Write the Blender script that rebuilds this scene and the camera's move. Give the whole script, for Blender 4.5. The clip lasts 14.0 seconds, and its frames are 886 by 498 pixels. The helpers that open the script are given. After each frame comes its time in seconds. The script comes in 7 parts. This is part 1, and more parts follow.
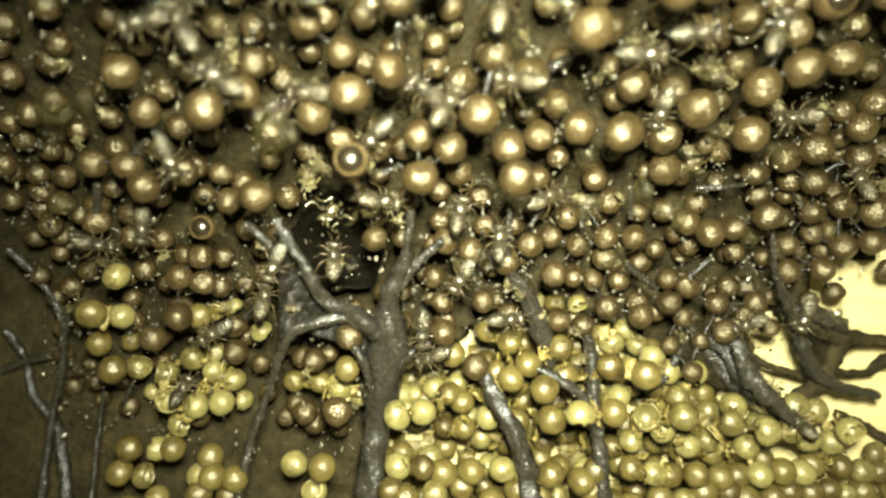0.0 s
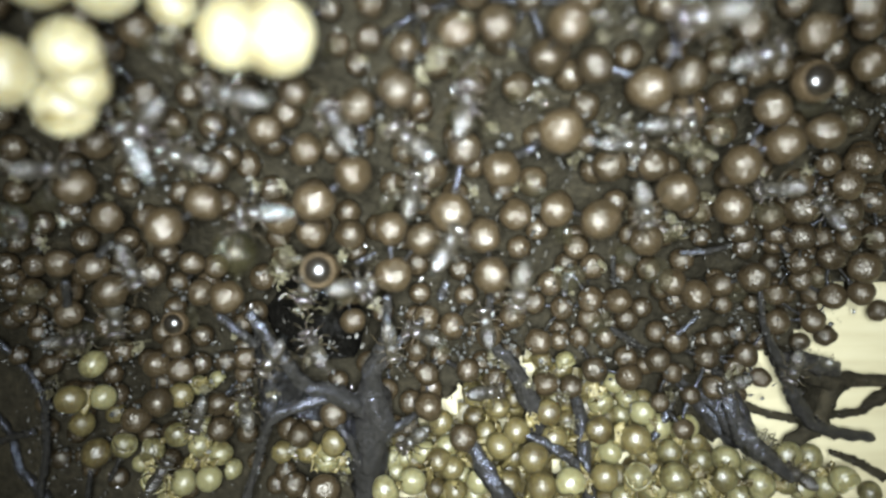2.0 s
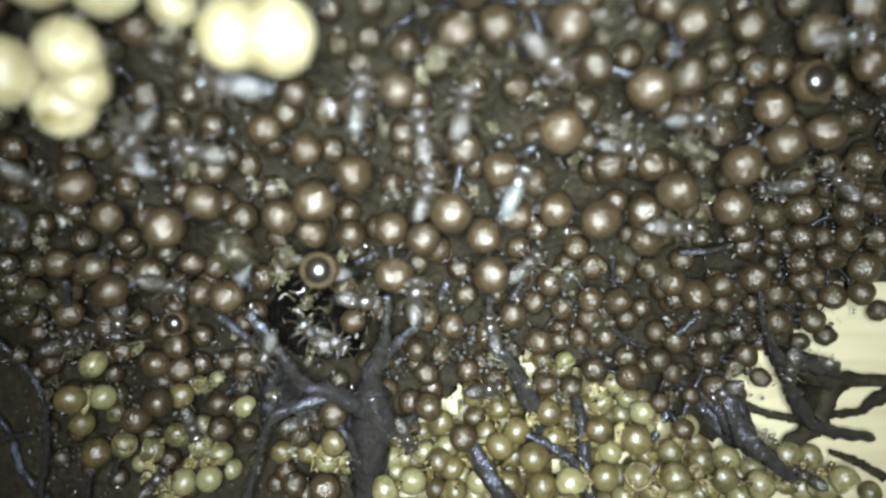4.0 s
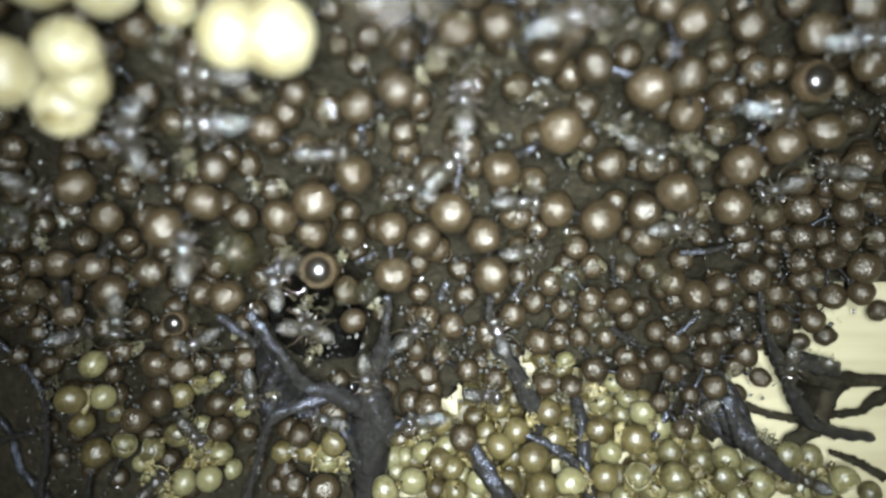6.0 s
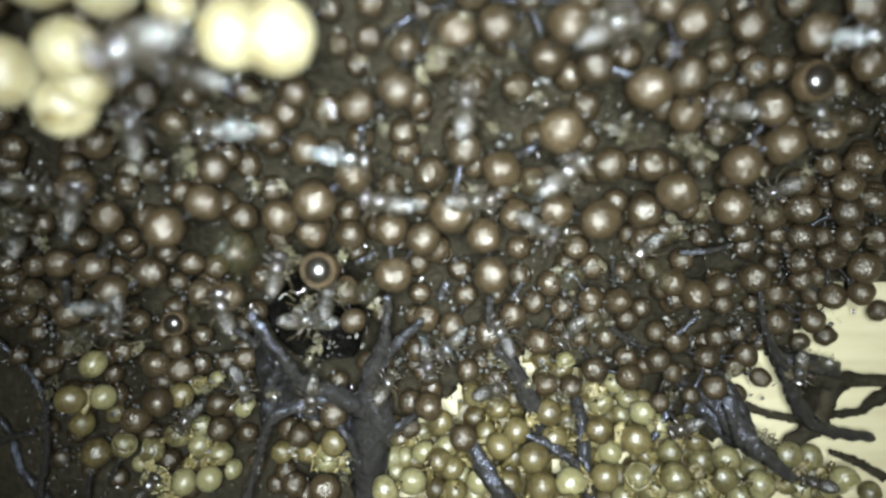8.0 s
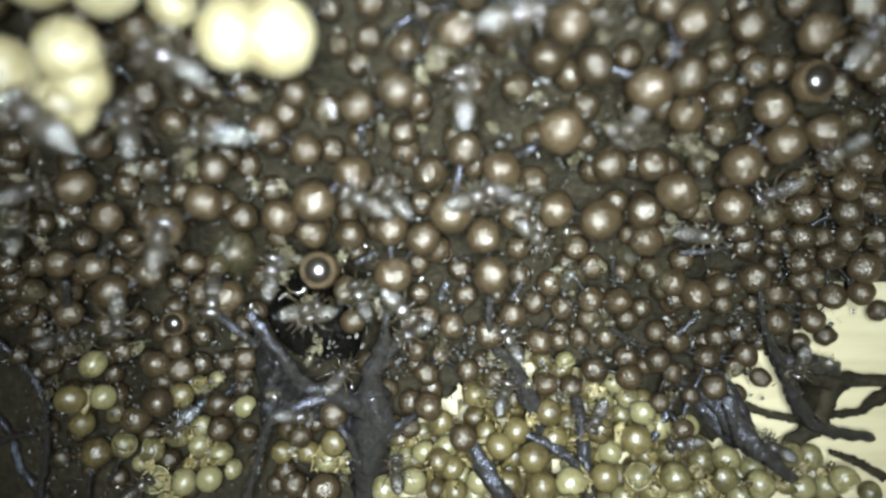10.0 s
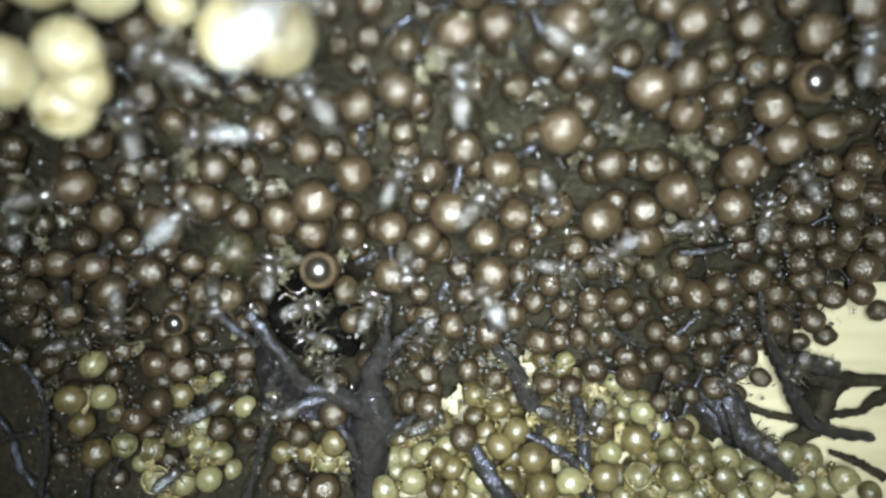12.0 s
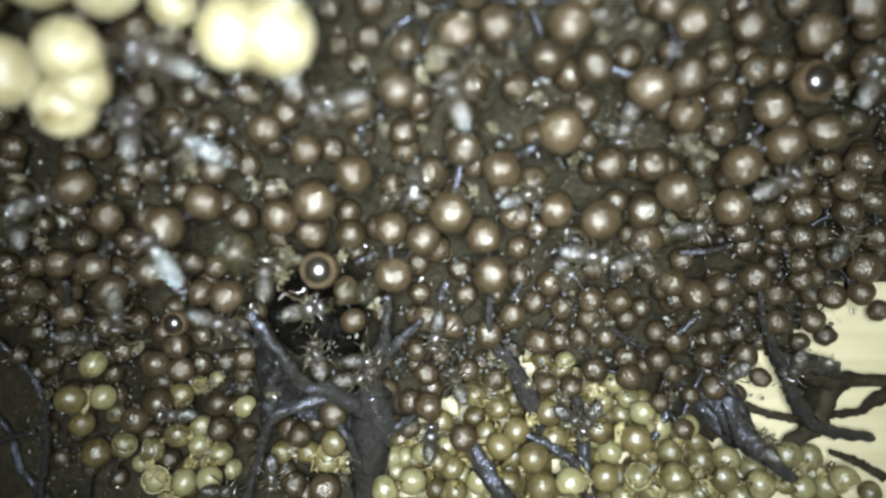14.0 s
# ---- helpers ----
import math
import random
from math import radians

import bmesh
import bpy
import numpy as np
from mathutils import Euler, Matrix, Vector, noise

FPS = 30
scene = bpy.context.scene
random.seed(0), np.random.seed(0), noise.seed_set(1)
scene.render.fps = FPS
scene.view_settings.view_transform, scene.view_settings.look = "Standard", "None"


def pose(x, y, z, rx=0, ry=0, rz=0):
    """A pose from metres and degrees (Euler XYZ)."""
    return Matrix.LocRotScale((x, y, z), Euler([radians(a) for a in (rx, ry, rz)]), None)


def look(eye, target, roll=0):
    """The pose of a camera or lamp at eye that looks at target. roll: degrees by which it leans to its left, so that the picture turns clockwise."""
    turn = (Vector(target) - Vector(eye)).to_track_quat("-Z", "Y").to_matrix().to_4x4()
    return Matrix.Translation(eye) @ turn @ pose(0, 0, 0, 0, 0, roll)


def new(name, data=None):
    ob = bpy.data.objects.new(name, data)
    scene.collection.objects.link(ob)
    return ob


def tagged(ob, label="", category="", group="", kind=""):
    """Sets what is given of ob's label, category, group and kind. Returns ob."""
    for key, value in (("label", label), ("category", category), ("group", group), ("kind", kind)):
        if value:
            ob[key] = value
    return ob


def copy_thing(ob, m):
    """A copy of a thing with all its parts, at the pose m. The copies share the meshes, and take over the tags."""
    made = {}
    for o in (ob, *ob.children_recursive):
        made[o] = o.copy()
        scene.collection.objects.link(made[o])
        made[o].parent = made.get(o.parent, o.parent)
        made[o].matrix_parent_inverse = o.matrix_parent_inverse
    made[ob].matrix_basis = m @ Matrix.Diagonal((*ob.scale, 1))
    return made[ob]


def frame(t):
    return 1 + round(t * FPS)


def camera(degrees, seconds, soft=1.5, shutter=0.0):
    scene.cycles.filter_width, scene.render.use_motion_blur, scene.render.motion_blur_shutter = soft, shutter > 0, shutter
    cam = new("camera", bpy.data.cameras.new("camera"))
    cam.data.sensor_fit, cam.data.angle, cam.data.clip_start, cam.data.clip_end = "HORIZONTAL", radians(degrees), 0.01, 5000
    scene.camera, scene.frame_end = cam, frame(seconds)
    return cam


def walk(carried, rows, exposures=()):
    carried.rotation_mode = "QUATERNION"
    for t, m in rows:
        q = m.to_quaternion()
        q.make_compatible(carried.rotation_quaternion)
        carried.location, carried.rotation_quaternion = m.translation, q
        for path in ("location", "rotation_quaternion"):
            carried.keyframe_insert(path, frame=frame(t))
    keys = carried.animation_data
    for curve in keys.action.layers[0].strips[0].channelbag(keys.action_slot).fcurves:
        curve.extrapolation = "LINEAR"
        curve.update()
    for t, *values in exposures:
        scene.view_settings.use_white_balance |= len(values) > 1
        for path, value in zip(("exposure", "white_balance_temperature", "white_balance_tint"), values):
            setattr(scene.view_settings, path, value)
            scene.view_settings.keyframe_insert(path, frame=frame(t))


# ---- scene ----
# A stingless-bee nest in a small wooden box, seen by an inspection camera. Lists are in millimetres.
EXPOSURES = [(0.0, 1.08, 13800, -8), (0.5, 1.11, 8900, -8), (1.0, 0.93, 7300, 2), (1.3, 0.53, 6900, 6), (1.6, 0.40, 6600, 7), (2.2, 0.40, 6550, 8), (3.2, 0.36, 6500, 7), (5.3, 0.28, 6500, 7), (8.2, 0.24, 6550, 6), (11.0, 0.35, 6450, 6), (12.5, 0.31, 6500, 7), (14.0, 0.29, 6500, 7)]
cam = camera(70, 14.0, soft=2.5)
walk(cam, [
    (0, pose(-0.00180, -0.00132, 0.03022, 91.76, -2.49, 0.05)),
    (0.2, pose(-0.00150, -0.00107, 0.03155, 91.22, -2.04, 0.17)),
    (0.4, pose(-0.00133, -0.00084, 0.03281, 90.81, -1.57, 0.20)),
    (0.6, pose(-0.00119, -0.00063, 0.03423, 90.52, -1.11, 0.16)),
    (0.8, pose(-0.00109, -0.00041, 0.03585, 90.31, -0.68, 0.07)),
    (1, pose(-0.00099, -0.00020, 0.03725, 90.05, -0.34, -0.06)),
    (1.2, pose(-0.00082, 0.00004, 0.03827, 89.65, -0.11, -0.15)),
    (1.4, pose(-0.00061, 0.00023, 0.03897, 89.28, -0.02, -0.21)),
    (1.5, pose(-0.00050, 0.00028, 0.03923, 89.20, 0.01, -0.20)),
    (1.6, pose(-0.00040, 0.00028, 0.03944, 89.23, 0.02, -0.18)),
    (1.8, pose(-0.00020, 0.00016, 0.03975, 89.53, 0.01, -0.12)),
    (2, pose(0.00000, 0.00000, 0.04000, 90.00, 0.00, 0.00)),
    (2.1, pose(0.00000, 0.00000, 0.04000, 90.00, 0.00, 0.00)),
    (14, pose(0.00000, 0.00000, 0.04000, 90.00, 0.00, 0.00)),
], EXPOSURES)

cam.data.dof.use_dof = True
cam.data.dof.focus_distance = 0.07
cam.data.dof.aperture_fstop = cam.data.lens / 1.4

MM = 0.001

# ---- light: the camera tip's ring of small diodes, and a faint ambient glow added around the closed box
world = bpy.data.worlds.new("world")
scene.world = world
world.use_nodes = True
world.node_tree.nodes["Background"].inputs[0].default_value = (0.9, 0.95, 1.0, 1)
world.node_tree.nodes["Background"].inputs[1].default_value = 0.15


def diode(x, z, watts):
    data = bpy.data.lights.new("diode", "AREA")
    data.spread = radians(115)
    data.shape, data.size, data.energy, data.color = "DISK", 0.0016, watts, (0.92, 1.0, 1.05)
    ob = new("diode", data)
    ob.matrix_world = look((x * MM, -0.006, (40 + z) * MM), ((6.5 + x * 0.6) * MM, 0.06, (29 + z * 0.6) * MM))


for k in range(6):
    a = radians(60 * k + 30)
    diode(3.2 * math.cos(a), 3.2 * math.sin(a), 0.0206)


# ---- materials
def shader(name, tones, rough, scale, bump=0.2, fine=6.0, spec=0.5, vary=0.0, stretch=(1, 1, 1), metal=0.0, sub=0.0, coat=0.0,
           coat_rough=0.36, rough_span=0.15, tint=(1, 1, 1), island=False, relief=1.0, octaves=4):
    """A surface with two scales of mottling between its tones, and relief of both."""
    m = bpy.data.materials.new(name)
    m.use_nodes = True
    n, link = m.node_tree.nodes, m.node_tree.links.new
    p = n["Principled BSDF"]
    co, mp = n.new("ShaderNodeTexCoord"), n.new("ShaderNodeMapping")
    mp.inputs["Scale"].default_value = stretch
    link(co.outputs["Object"], mp.inputs[0])
    info = n.new("ShaderNodeNewGeometry" if island else "ShaderNodeObjectInfo")
    die = info.outputs["Random Per Island" if island else "Random"]
    shift = n.new("ShaderNodeVectorMath")
    shift.operation = "SCALE"
    shift.inputs[0].default_value = (0.03, 0.05, 0.04)
    link(die, shift.inputs["Scale"])
    add = n.new("ShaderNodeVectorMath")
    link(mp.outputs[0], add.inputs[0])
    link(shift.outputs[0], add.inputs[1])
    big, small = n.new("ShaderNodeTexNoise"), n.new("ShaderNodeTexNoise")
    for t, s, d in ((big, scale, 3), (small, scale * fine, octaves)):
        t.inputs["Scale"].default_value, t.inputs["Detail"].default_value = s, d
        link(add.outputs[0], t.inputs["Vector"])
    mixed = n.new("ShaderNodeMath")
    mixed.operation = "MULTIPLY_ADD"
    link(small.outputs["Fac"], mixed.inputs[0])
    mixed.inputs[1].default_value = 0.45
    half = n.new("ShaderNodeMath")
    half.operation = "MULTIPLY_ADD"
    link(big.outputs["Fac"], half.inputs[0])
    half.inputs[1].default_value = 0.9
    half.inputs[2].default_value = -0.18
    link(half.outputs[0], mixed.inputs[2])
    rnd = n.new("ShaderNodeMath")
    rnd.operation = "MULTIPLY_ADD"
    link(die, rnd.inputs[0])
    rnd.inputs[1].default_value = vary
    link(mixed.outputs[0], rnd.inputs[2])
    ramp = n.new("ShaderNodeValToRGB")
    els = ramp.color_ramp.elements
    while len(els) < len(tones):
        els.new(0.5)
    for i, c in enumerate(tones):
        els[i].position = 0.25 + 0.55 * i / max(1, len(tones) - 1)
        els[i].color = (*c, 1)
    link(rnd.outputs[0], ramp.inputs[0])
    link(ramp.outputs[0], p.inputs["Base Color"])
    rr = n.new("ShaderNodeMath")
    rr.operation = "MULTIPLY_ADD"
    link(small.outputs["Fac"], rr.inputs[0])
    rr.inputs[1].default_value, rr.inputs[2].default_value = rough_span, rough - rough_span / 2
    link(rr.outputs[0], p.inputs["Roughness"])
    b = n.new("ShaderNodeBump")
    b.inputs["Strength"].default_value, b.inputs["Distance"].default_value = bump, 0.5 * relief / scale
    link(mixed.outputs[0], b.inputs["Height"])
    link(b.outputs[0], p.inputs["Normal"])
    link(b.outputs[0], p.inputs["Coat Normal"])
    p.inputs["Diffuse Roughness"].default_value = 0.1
    p.inputs["Specular IOR Level"].default_value, p.inputs["Metallic"].default_value = spec, metal
    p.inputs["Coat Weight"].default_value, p.inputs["Coat Roughness"].default_value = coat, coat_rough
    p.inputs["Specular Tint"].default_value = (*tint, 1)
    p.inputs["Coat IOR"].default_value = 1.75
    if sub:
        p.inputs["Subsurface Weight"].default_value, p.inputs["Subsurface Scale"].default_value = sub, 0.0012
        p.inputs["Subsurface Radius"].default_value = (1.0, 0.7, 0.3)
    return m


def clear(name, tone, rough, share, tint=(1, 1, 1), spec=1.0, metal=0.0, grain=1500, bump=0.5):
    """A thin film: partly see-through, the rest glossy."""
    m = shader(name, [tuple(0.6 * v for v in tone), tone], rough, grain, bump, 4, spec, metal=metal)
    n, link = m.node_tree.nodes, m.node_tree.links.new
    t, mix = n.new("ShaderNodeBsdfTransparent"), n.new("ShaderNodeMixShader")
    t.inputs[0].default_value = (*tint, 1)
    mix.inputs[0].default_value = share
    link(n["Principled BSDF"].outputs[0], mix.inputs[1])
    link(t.outputs[0], mix.inputs[2])
    link(mix.outputs[0], n["Material Output"].inputs[0])
    return m


CERUMEN = [(0.0071, 0.0045, 0.0017), (0.0129, 0.0084, 0.0034), (0.0226, 0.0151, 0.007)]
BROWN = shader("brown_cerumen", CERUMEN, 0.42, 800, 0.55, 6.5, 0.56, 0.4, coat=0.17, coat_rough=0.18, tint=(1.0, 0.95, 0.84), octaves=0.8, relief=0.95)
DEEP = shader("brown_cerumen_deep", CERUMEN, 0.42, 800, 0.55, 6.5, 0.56, 0.4, coat=0.17, coat_rough=0.18, tint=(1.0, 0.95, 0.84), octaves=0.8, relief=0.95, island=True)
CUP = shader("brown_cerumen_cup", CERUMEN, 0.62, 750, 0.4, 7, 0.4, 0.45, tint=(1.0, 0.8, 0.6))
AMBER = shader("amber_cocoon", [(0.0159, 0.0108, 0.0033), (0.0328, 0.0238, 0.008), (0.0608, 0.0487, 0.0182)], 0.42, 600, 0.3, 6, 0.5, 0.4, sub=0.15, coat=0.18)
PALE = shader("pale_cocoon_silk", [(0.0261, 0.0204, 0.0073), (0.0523, 0.0447, 0.0175), (0.1119, 0.1017, 0.0485)], 0.42, 600, 0.3, 5, 0.5, 0.5, sub=0.2, coat=0.18)
CROWD = shader("cocoon_silk_crowd", [(0.0122, 0.0081, 0.003), (0.029, 0.0213, 0.0079), (0.0796, 0.0679, 0.029)], 0.42, 600, 0.2, 6, 0.5, 0.5, sub=0.2, island=True)
CREAM = shader("cream_pot_wax", [(0.064, 0.047, 0.0204), (0.1378, 0.12, 0.0649), (0.196, 0.18, 0.1138)], 0.55, 260, 0.3, 5, 0.45, 0.1, sub=0.4, coat=0.12, coat_rough=0.45)
DARK = shader("black_resin_wax", [(0.0067, 0.0063, 0.0055), (0.0127, 0.0119, 0.0108), (0.0216, 0.02, 0.0189)], 0.22, 1500, 0.7, 4, 0.6, 0.1, tint=(0.72, 0.79, 1.0), relief=0.9, octaves=1)
CORE = shader("dark_nest_wax", [(0.0094, 0.0081, 0.0052), (0.0188, 0.0161, 0.0105), (0.0311, 0.0259, 0.016)], 0.85, 300, 0.3, 4, 0.06)
# near-black base colour that stands in for the deep shade inside the hollow
HOLLOW_SHADE = shader("black_cavity_shade", [(0.003, 0.0027, 0.002), (0.0062, 0.0055, 0.0042), (0.0115, 0.0098, 0.0072)], 0.6, 500, 0.5, 5, 0.15)
WOOD = shader("pale_pine", [(0.2968, 0.2576, 0.1622), (0.4081, 0.3689, 0.2427), (0.4876, 0.4484, 0.318)], 0.6, 110, 0.12, 5, 0.3, stretch=(0.15, 1, 1))
THORAX = shader("black_bee_cuticle", [(0.006, 0.005, 0.004), (0.013, 0.011, 0.008), (0.035, 0.03, 0.021)], 0.15, 2000, 0.4, 4, 0.8, 0.1)
ABDOMEN = shader("brown_bee_abdomen", [(0.0055, 0.0045, 0.003), (0.012, 0.0098, 0.0064), (0.028, 0.024, 0.0165)], 0.26, 1400, 0.7, 4, 0.45, 0.15)
EYE = shader("black_bee_eye", [(0.01, 0.008, 0.007), (0.02, 0.016, 0.013)], 0.06, 3000, 0.05, 4, 1.0)
LEG = shader("brown_bee_leg", [(0.012, 0.009, 0.005), (0.035, 0.027, 0.015)], 0.22, 2500, 0.5, 4, 0.7)
FOOD = shader("liquid_larval_food", [(0.0045, 0.0036, 0.0026), (0.008, 0.0062, 0.0042)], 0.24, 500, 0.06, 4, 1.0)
WING = clear("bee_wing_film", (0.74, 0.83, 0.85), 0.09, 0.989, (1.0, 1.0, 1.0), metal=0.9, grain=900, bump=0.45)
SHELL = clear("empty_cell_film", (0.03, 0.027, 0.014), 0.07, 0.87, (0.985, 0.98, 0.94), grain=700, bump=1.0)
FILM = clear("torn_cell_film", (0.05, 0.046, 0.03), 0.1, 0.86, (0.97, 0.96, 0.92), grain=900, bump=0.6)
RESIN = shader("clear_resin_beads", [(0.008, 0.008, 0.008), (0.02, 0.02, 0.019), (0.05, 0.05, 0.047)], 0.1, 2500, 0.15, 4, 1.0, 0.4, island=True)
CRUMB = shader("resin_crumbs", [(0.01, 0.009, 0.007), (0.03, 0.027, 0.022), (0.1, 0.097, 0.09)], 0.16, 2500, 0.3, 4, 1.0, 0.4, island=True)
FLAKE = shader("wax_flake", [(0.014, 0.012, 0.0065), (0.03, 0.026, 0.015), (0.075, 0.068, 0.043)], 0.15, 2500, 0.6, 4, 1.0, 0.4)
SHRED = shader("amber_wax_shreds", [(0.02, 0.0145, 0.005), (0.055, 0.042, 0.014), (0.12, 0.098, 0.037)], 0.35, 1200, 0.7, 5, 0.6, 0.4, island=True)
SHEET = shader("golden_wax_sheet", [(0.0105, 0.0075, 0.003), (0.0488, 0.0375, 0.0128), (0.1275, 0.1087, 0.045)], 0.4, 260, 0.5, 5, 0.5)


# ---- mesh helpers
def mesh_of(name, bm, material, smooth=True):
    me = bpy.data.meshes.new(name)
    bm.normal_update()
    bm.to_mesh(me)
    bm.free()
    for f in me.polygons:
        f.use_smooth = smooth
    me.materials.append(material)
    return me


def part(name, bm, material, parent, label=""):
    ob = new(name, mesh_of(name, bm, material))
    ob.parent = parent
    return tagged(ob, label)


def ball(radius, level=3, lump=0.0, seed=0.0, squash=(1, 1, 1), freq=1.4):
    bm = bmesh.new()
    bmesh.ops.create_icosphere(bm, subdivisions=level, radius=1)
    for v in bm.verts:
        n = noise.noise(v.co * freq + Vector((seed, 2 * seed, 3.1)))
        v.co = Vector([c * s for c, s in zip(v.co * radius * (1 + lump * n), squash)])
    return bm


def tube(points, sides=10, wobble=0.0, seed=0.0, cap=True):
    """A round bar through points (x, y, z, diameter), smoothed between them, with a rough skin."""
    pts = [Vector(p[:3]) for p in points]
    dia = [p[3] for p in points]
    path = []
    for i in range(len(pts) - 1):
        p0, p1, p2, p3 = pts[max(i - 1, 0)], pts[i], pts[i + 1], pts[min(i + 2, len(pts) - 1)]
        steps = max(3, int((p2 - p1).length / (0.35 * (dia[i] + dia[i + 1]) / 2 + 1e-9)))
        steps = min(steps, 14)
        for k in range(steps + (i == len(pts) - 2)):
            t = k / steps
            c = 0.5 * (2 * p1 + (p2 - p0) * t + (2 * p0 - 5 * p1 + 4 * p2 - p3) * t * t + (3 * p1 - p0 - 3 * p2 + p3) * t ** 3)
            path.append((c, dia[i] * (1 - t) + dia[i + 1] * t))
    bm = bmesh.new()
    rings = []
    for i, (c, d) in enumerate(path):
        way = (path[min(i + 1, len(path) - 1)][0] - path[max(i - 1, 0)][0]).normalized()
        side = way.cross(Vector((0.13, 1, 0.07))).normalized()
        up = side.cross(way)
        ring = []
        for k in range(sides):
            a = 2 * math.pi * k / sides
            o = side * math.cos(a) + up * math.sin(a)
            w = 1 + wobble * noise.noise((c + o * d) / (0.55 * max(dia)) + Vector((seed, 0, seed)))
            w += 0.5 * wobble * noise.noise((c + o * d / 2) / (0.16 * max(dia)))
            ring.append(bm.verts.new(c + o * d / 2 * w))
        rings.append(ring)
    for a, b in zip(rings, rings[1:]):
        for k in range(sides):
            bm.faces.new((a[k], a[(k + 1) % sides], b[(k + 1) % sides], b[k]))
    if cap:
        for ring, (c, d), s in ((rings[0], path[0], 1), (rings[-1], path[-1], -1)):
            j = 1 if s == 1 else -2
            tip = bm.verts.new(c + (c - path[j][0]).normalized() * d * 0.3)
            for k in range(sides):
                bm.faces.new((ring[(k + 1) % sides], ring[k], tip)[::s])
    return bm


def slab(x0, x1, y0, y1, z0, z1):
    bm = bmesh.new()
    bmesh.ops.create_cube(bm, size=1)
    for v in bm.verts:
        v.co = Vector((x0 if v.co.x < 0 else x1, y0 if v.co.y < 0 else y1, z0 if v.co.z < 0 else z1)) * MM
    return bm


# ---- the box
def board(name, label, *size):
    ob = new(name, mesh_of(name, slab(*size), WOOD, False))
    return tagged(ob, label, "box wall", kind="structure")


board("wall_back", "pale pine back board of the nest box", -80, 80, 86, 98, -30, 78)
board("floor", "pale pine floor of the nest box", -92, 92, -32, 98, -42, -30)
board("ceiling", "pale pine lid of the nest box", -92, 92, -32, 98, 78, 90)
board("wall_west", "pale pine side board of the nest box", -92, -80, -32, 98, -30, 78)
board("wall_east", "pale pine side board of the nest box", 80, 92, -32, 98, -30, 78)
board("wall_front", "pale pine front board of the nest box", -80, 80, -32, -20, -30, 78)

# ---- the dark wax mass behind the cells
NEST = (60.1210, 0.113676, -0.793762, 0.00306404, 0.00371828, -0.01195319)
RIM = [(-73.8, -28.2), (-13.0, -24.3), (-6.5, 13.8), (-1.6, 18.7), (3.1, 23.4), (10.9, 26.2), (17.8, 24.0), (25.0, 21.3), (29.0, 17.1), (33.1, 15.3), (36.6, 17.2), (38.3, 20.0), (38.7, 24.1), (42.5, 25.0), (46.8, 25.2), (47.7, 28.7), (47.9, 32.3), (52.5, 34.0), (75.3, 35.0)]


def nest_depth(x, z):
    a, b, c, d, e, f = NEST
    x, z = max(-48, min(52, x)), max(-28, min(24, z))
    return a + b * x + c * z + d * x * x + e * x * z + f * z * z


def rim(x):
    for (x0, z0), (x1, z1) in zip(RIM, RIM[1:]):
        if x <= x1:
            return z0 + (z1 - z0) * max(0, (x - x0) / (x1 - x0))
    return RIM[-1][1]


def nest_core():
    nx, nz, verts, keep, faces = 150, 118, [], [], []
    for j in range(nz):
        for i in range(nx):
            x, z = -72 + 146 * i / (nx - 1), -29 + 106.5 * j / (nz - 1)
            lump = noise.noise(Vector((x, z, 0)) * 0.28) + 0.5 * noise.noise(Vector((x, z, 7)) * 0.7)
            bowl = max(0, 1 - ((x + 13.6) / 8) ** 2 - ((z - 32.2) / 7.5) ** 2)
            y = min(84, nest_depth(x, z - 40) + 9.5 + 1.8 * lump + 9 * bowl)
            verts.append((x * MM, y * MM, z * MM))
            keep.append(z > rim(x) + 2.2 * noise.noise(Vector((x, z, 3)) * 0.45))
    for j in range(nz - 1):
        for i in range(nx - 1):
            q = (j * nx + i, j * nx + i + 1, (j + 1) * nx + i + 1, (j + 1) * nx + i)
            if all(keep[k] for k in q):
                faces.append(q)
    me = bpy.data.meshes.new("nest_core")
    me.from_pydata(verts, [], faces)
    bm = bmesh.new()
    bm.from_mesh(me)
    bmesh.ops.delete(bm, geom=[v for v in bm.verts if not v.link_faces], context="VERTS")
    bm.to_mesh(me)
    bm.free()
    me.materials.append(CORE)
    for f in me.polygons:
        f.use_smooth = True
    ob = new("nest_core", me)
    mod = ob.modifiers.new("thickness", "SOLIDIFY")
    mod.thickness, mod.offset = 0.0025, -1
    return tagged(ob, "dark brown wax mass that carries the brood cells", "wax mass", kind="structure")


nest_core()

# ---- brood cells
def cell_ball(kind, k):
    """A hand-made little globe: lumpy, with a dimple or a nipple; some pale ones are torn open."""
    r = random.Random(31 * k + len(kind))
    bm = ball(0.0015, 3, 0.1 if kind == "brown" else 0.06, 5.3 * k + 1, (1, r.uniform(0.95, 1.0), 1.05), r.uniform(1.3, 2.0))
    for _ in range(2):
        at = Vector([r.gauss(0, 1) for _ in range(3)]).normalized()
        push = r.choice((-0.14, -0.09, 0.1)) * (1 if kind == "brown" else 0.7)
        wide = r.uniform(0.3, 0.6)
        for v in bm.verts:
            v.co *= 1 + push * math.exp(-((v.co.normalized() - at).length / wide) ** 2)
    if kind == "pale" and k % 5 in (2, 4):
        at = Vector([r.gauss(0, 1) for _ in range(3)]).normalized()
        ragged = [v for v in bm.verts if v.co.normalized().dot(at) > 0.55 + 0.25 * noise.noise(v.co * 2600)]
        bmesh.ops.delete(bm, geom=ragged, context="VERTS")
        bmesh.ops.solidify(bm, geom=bm.faces[:], thickness=0.00012)
    return bm


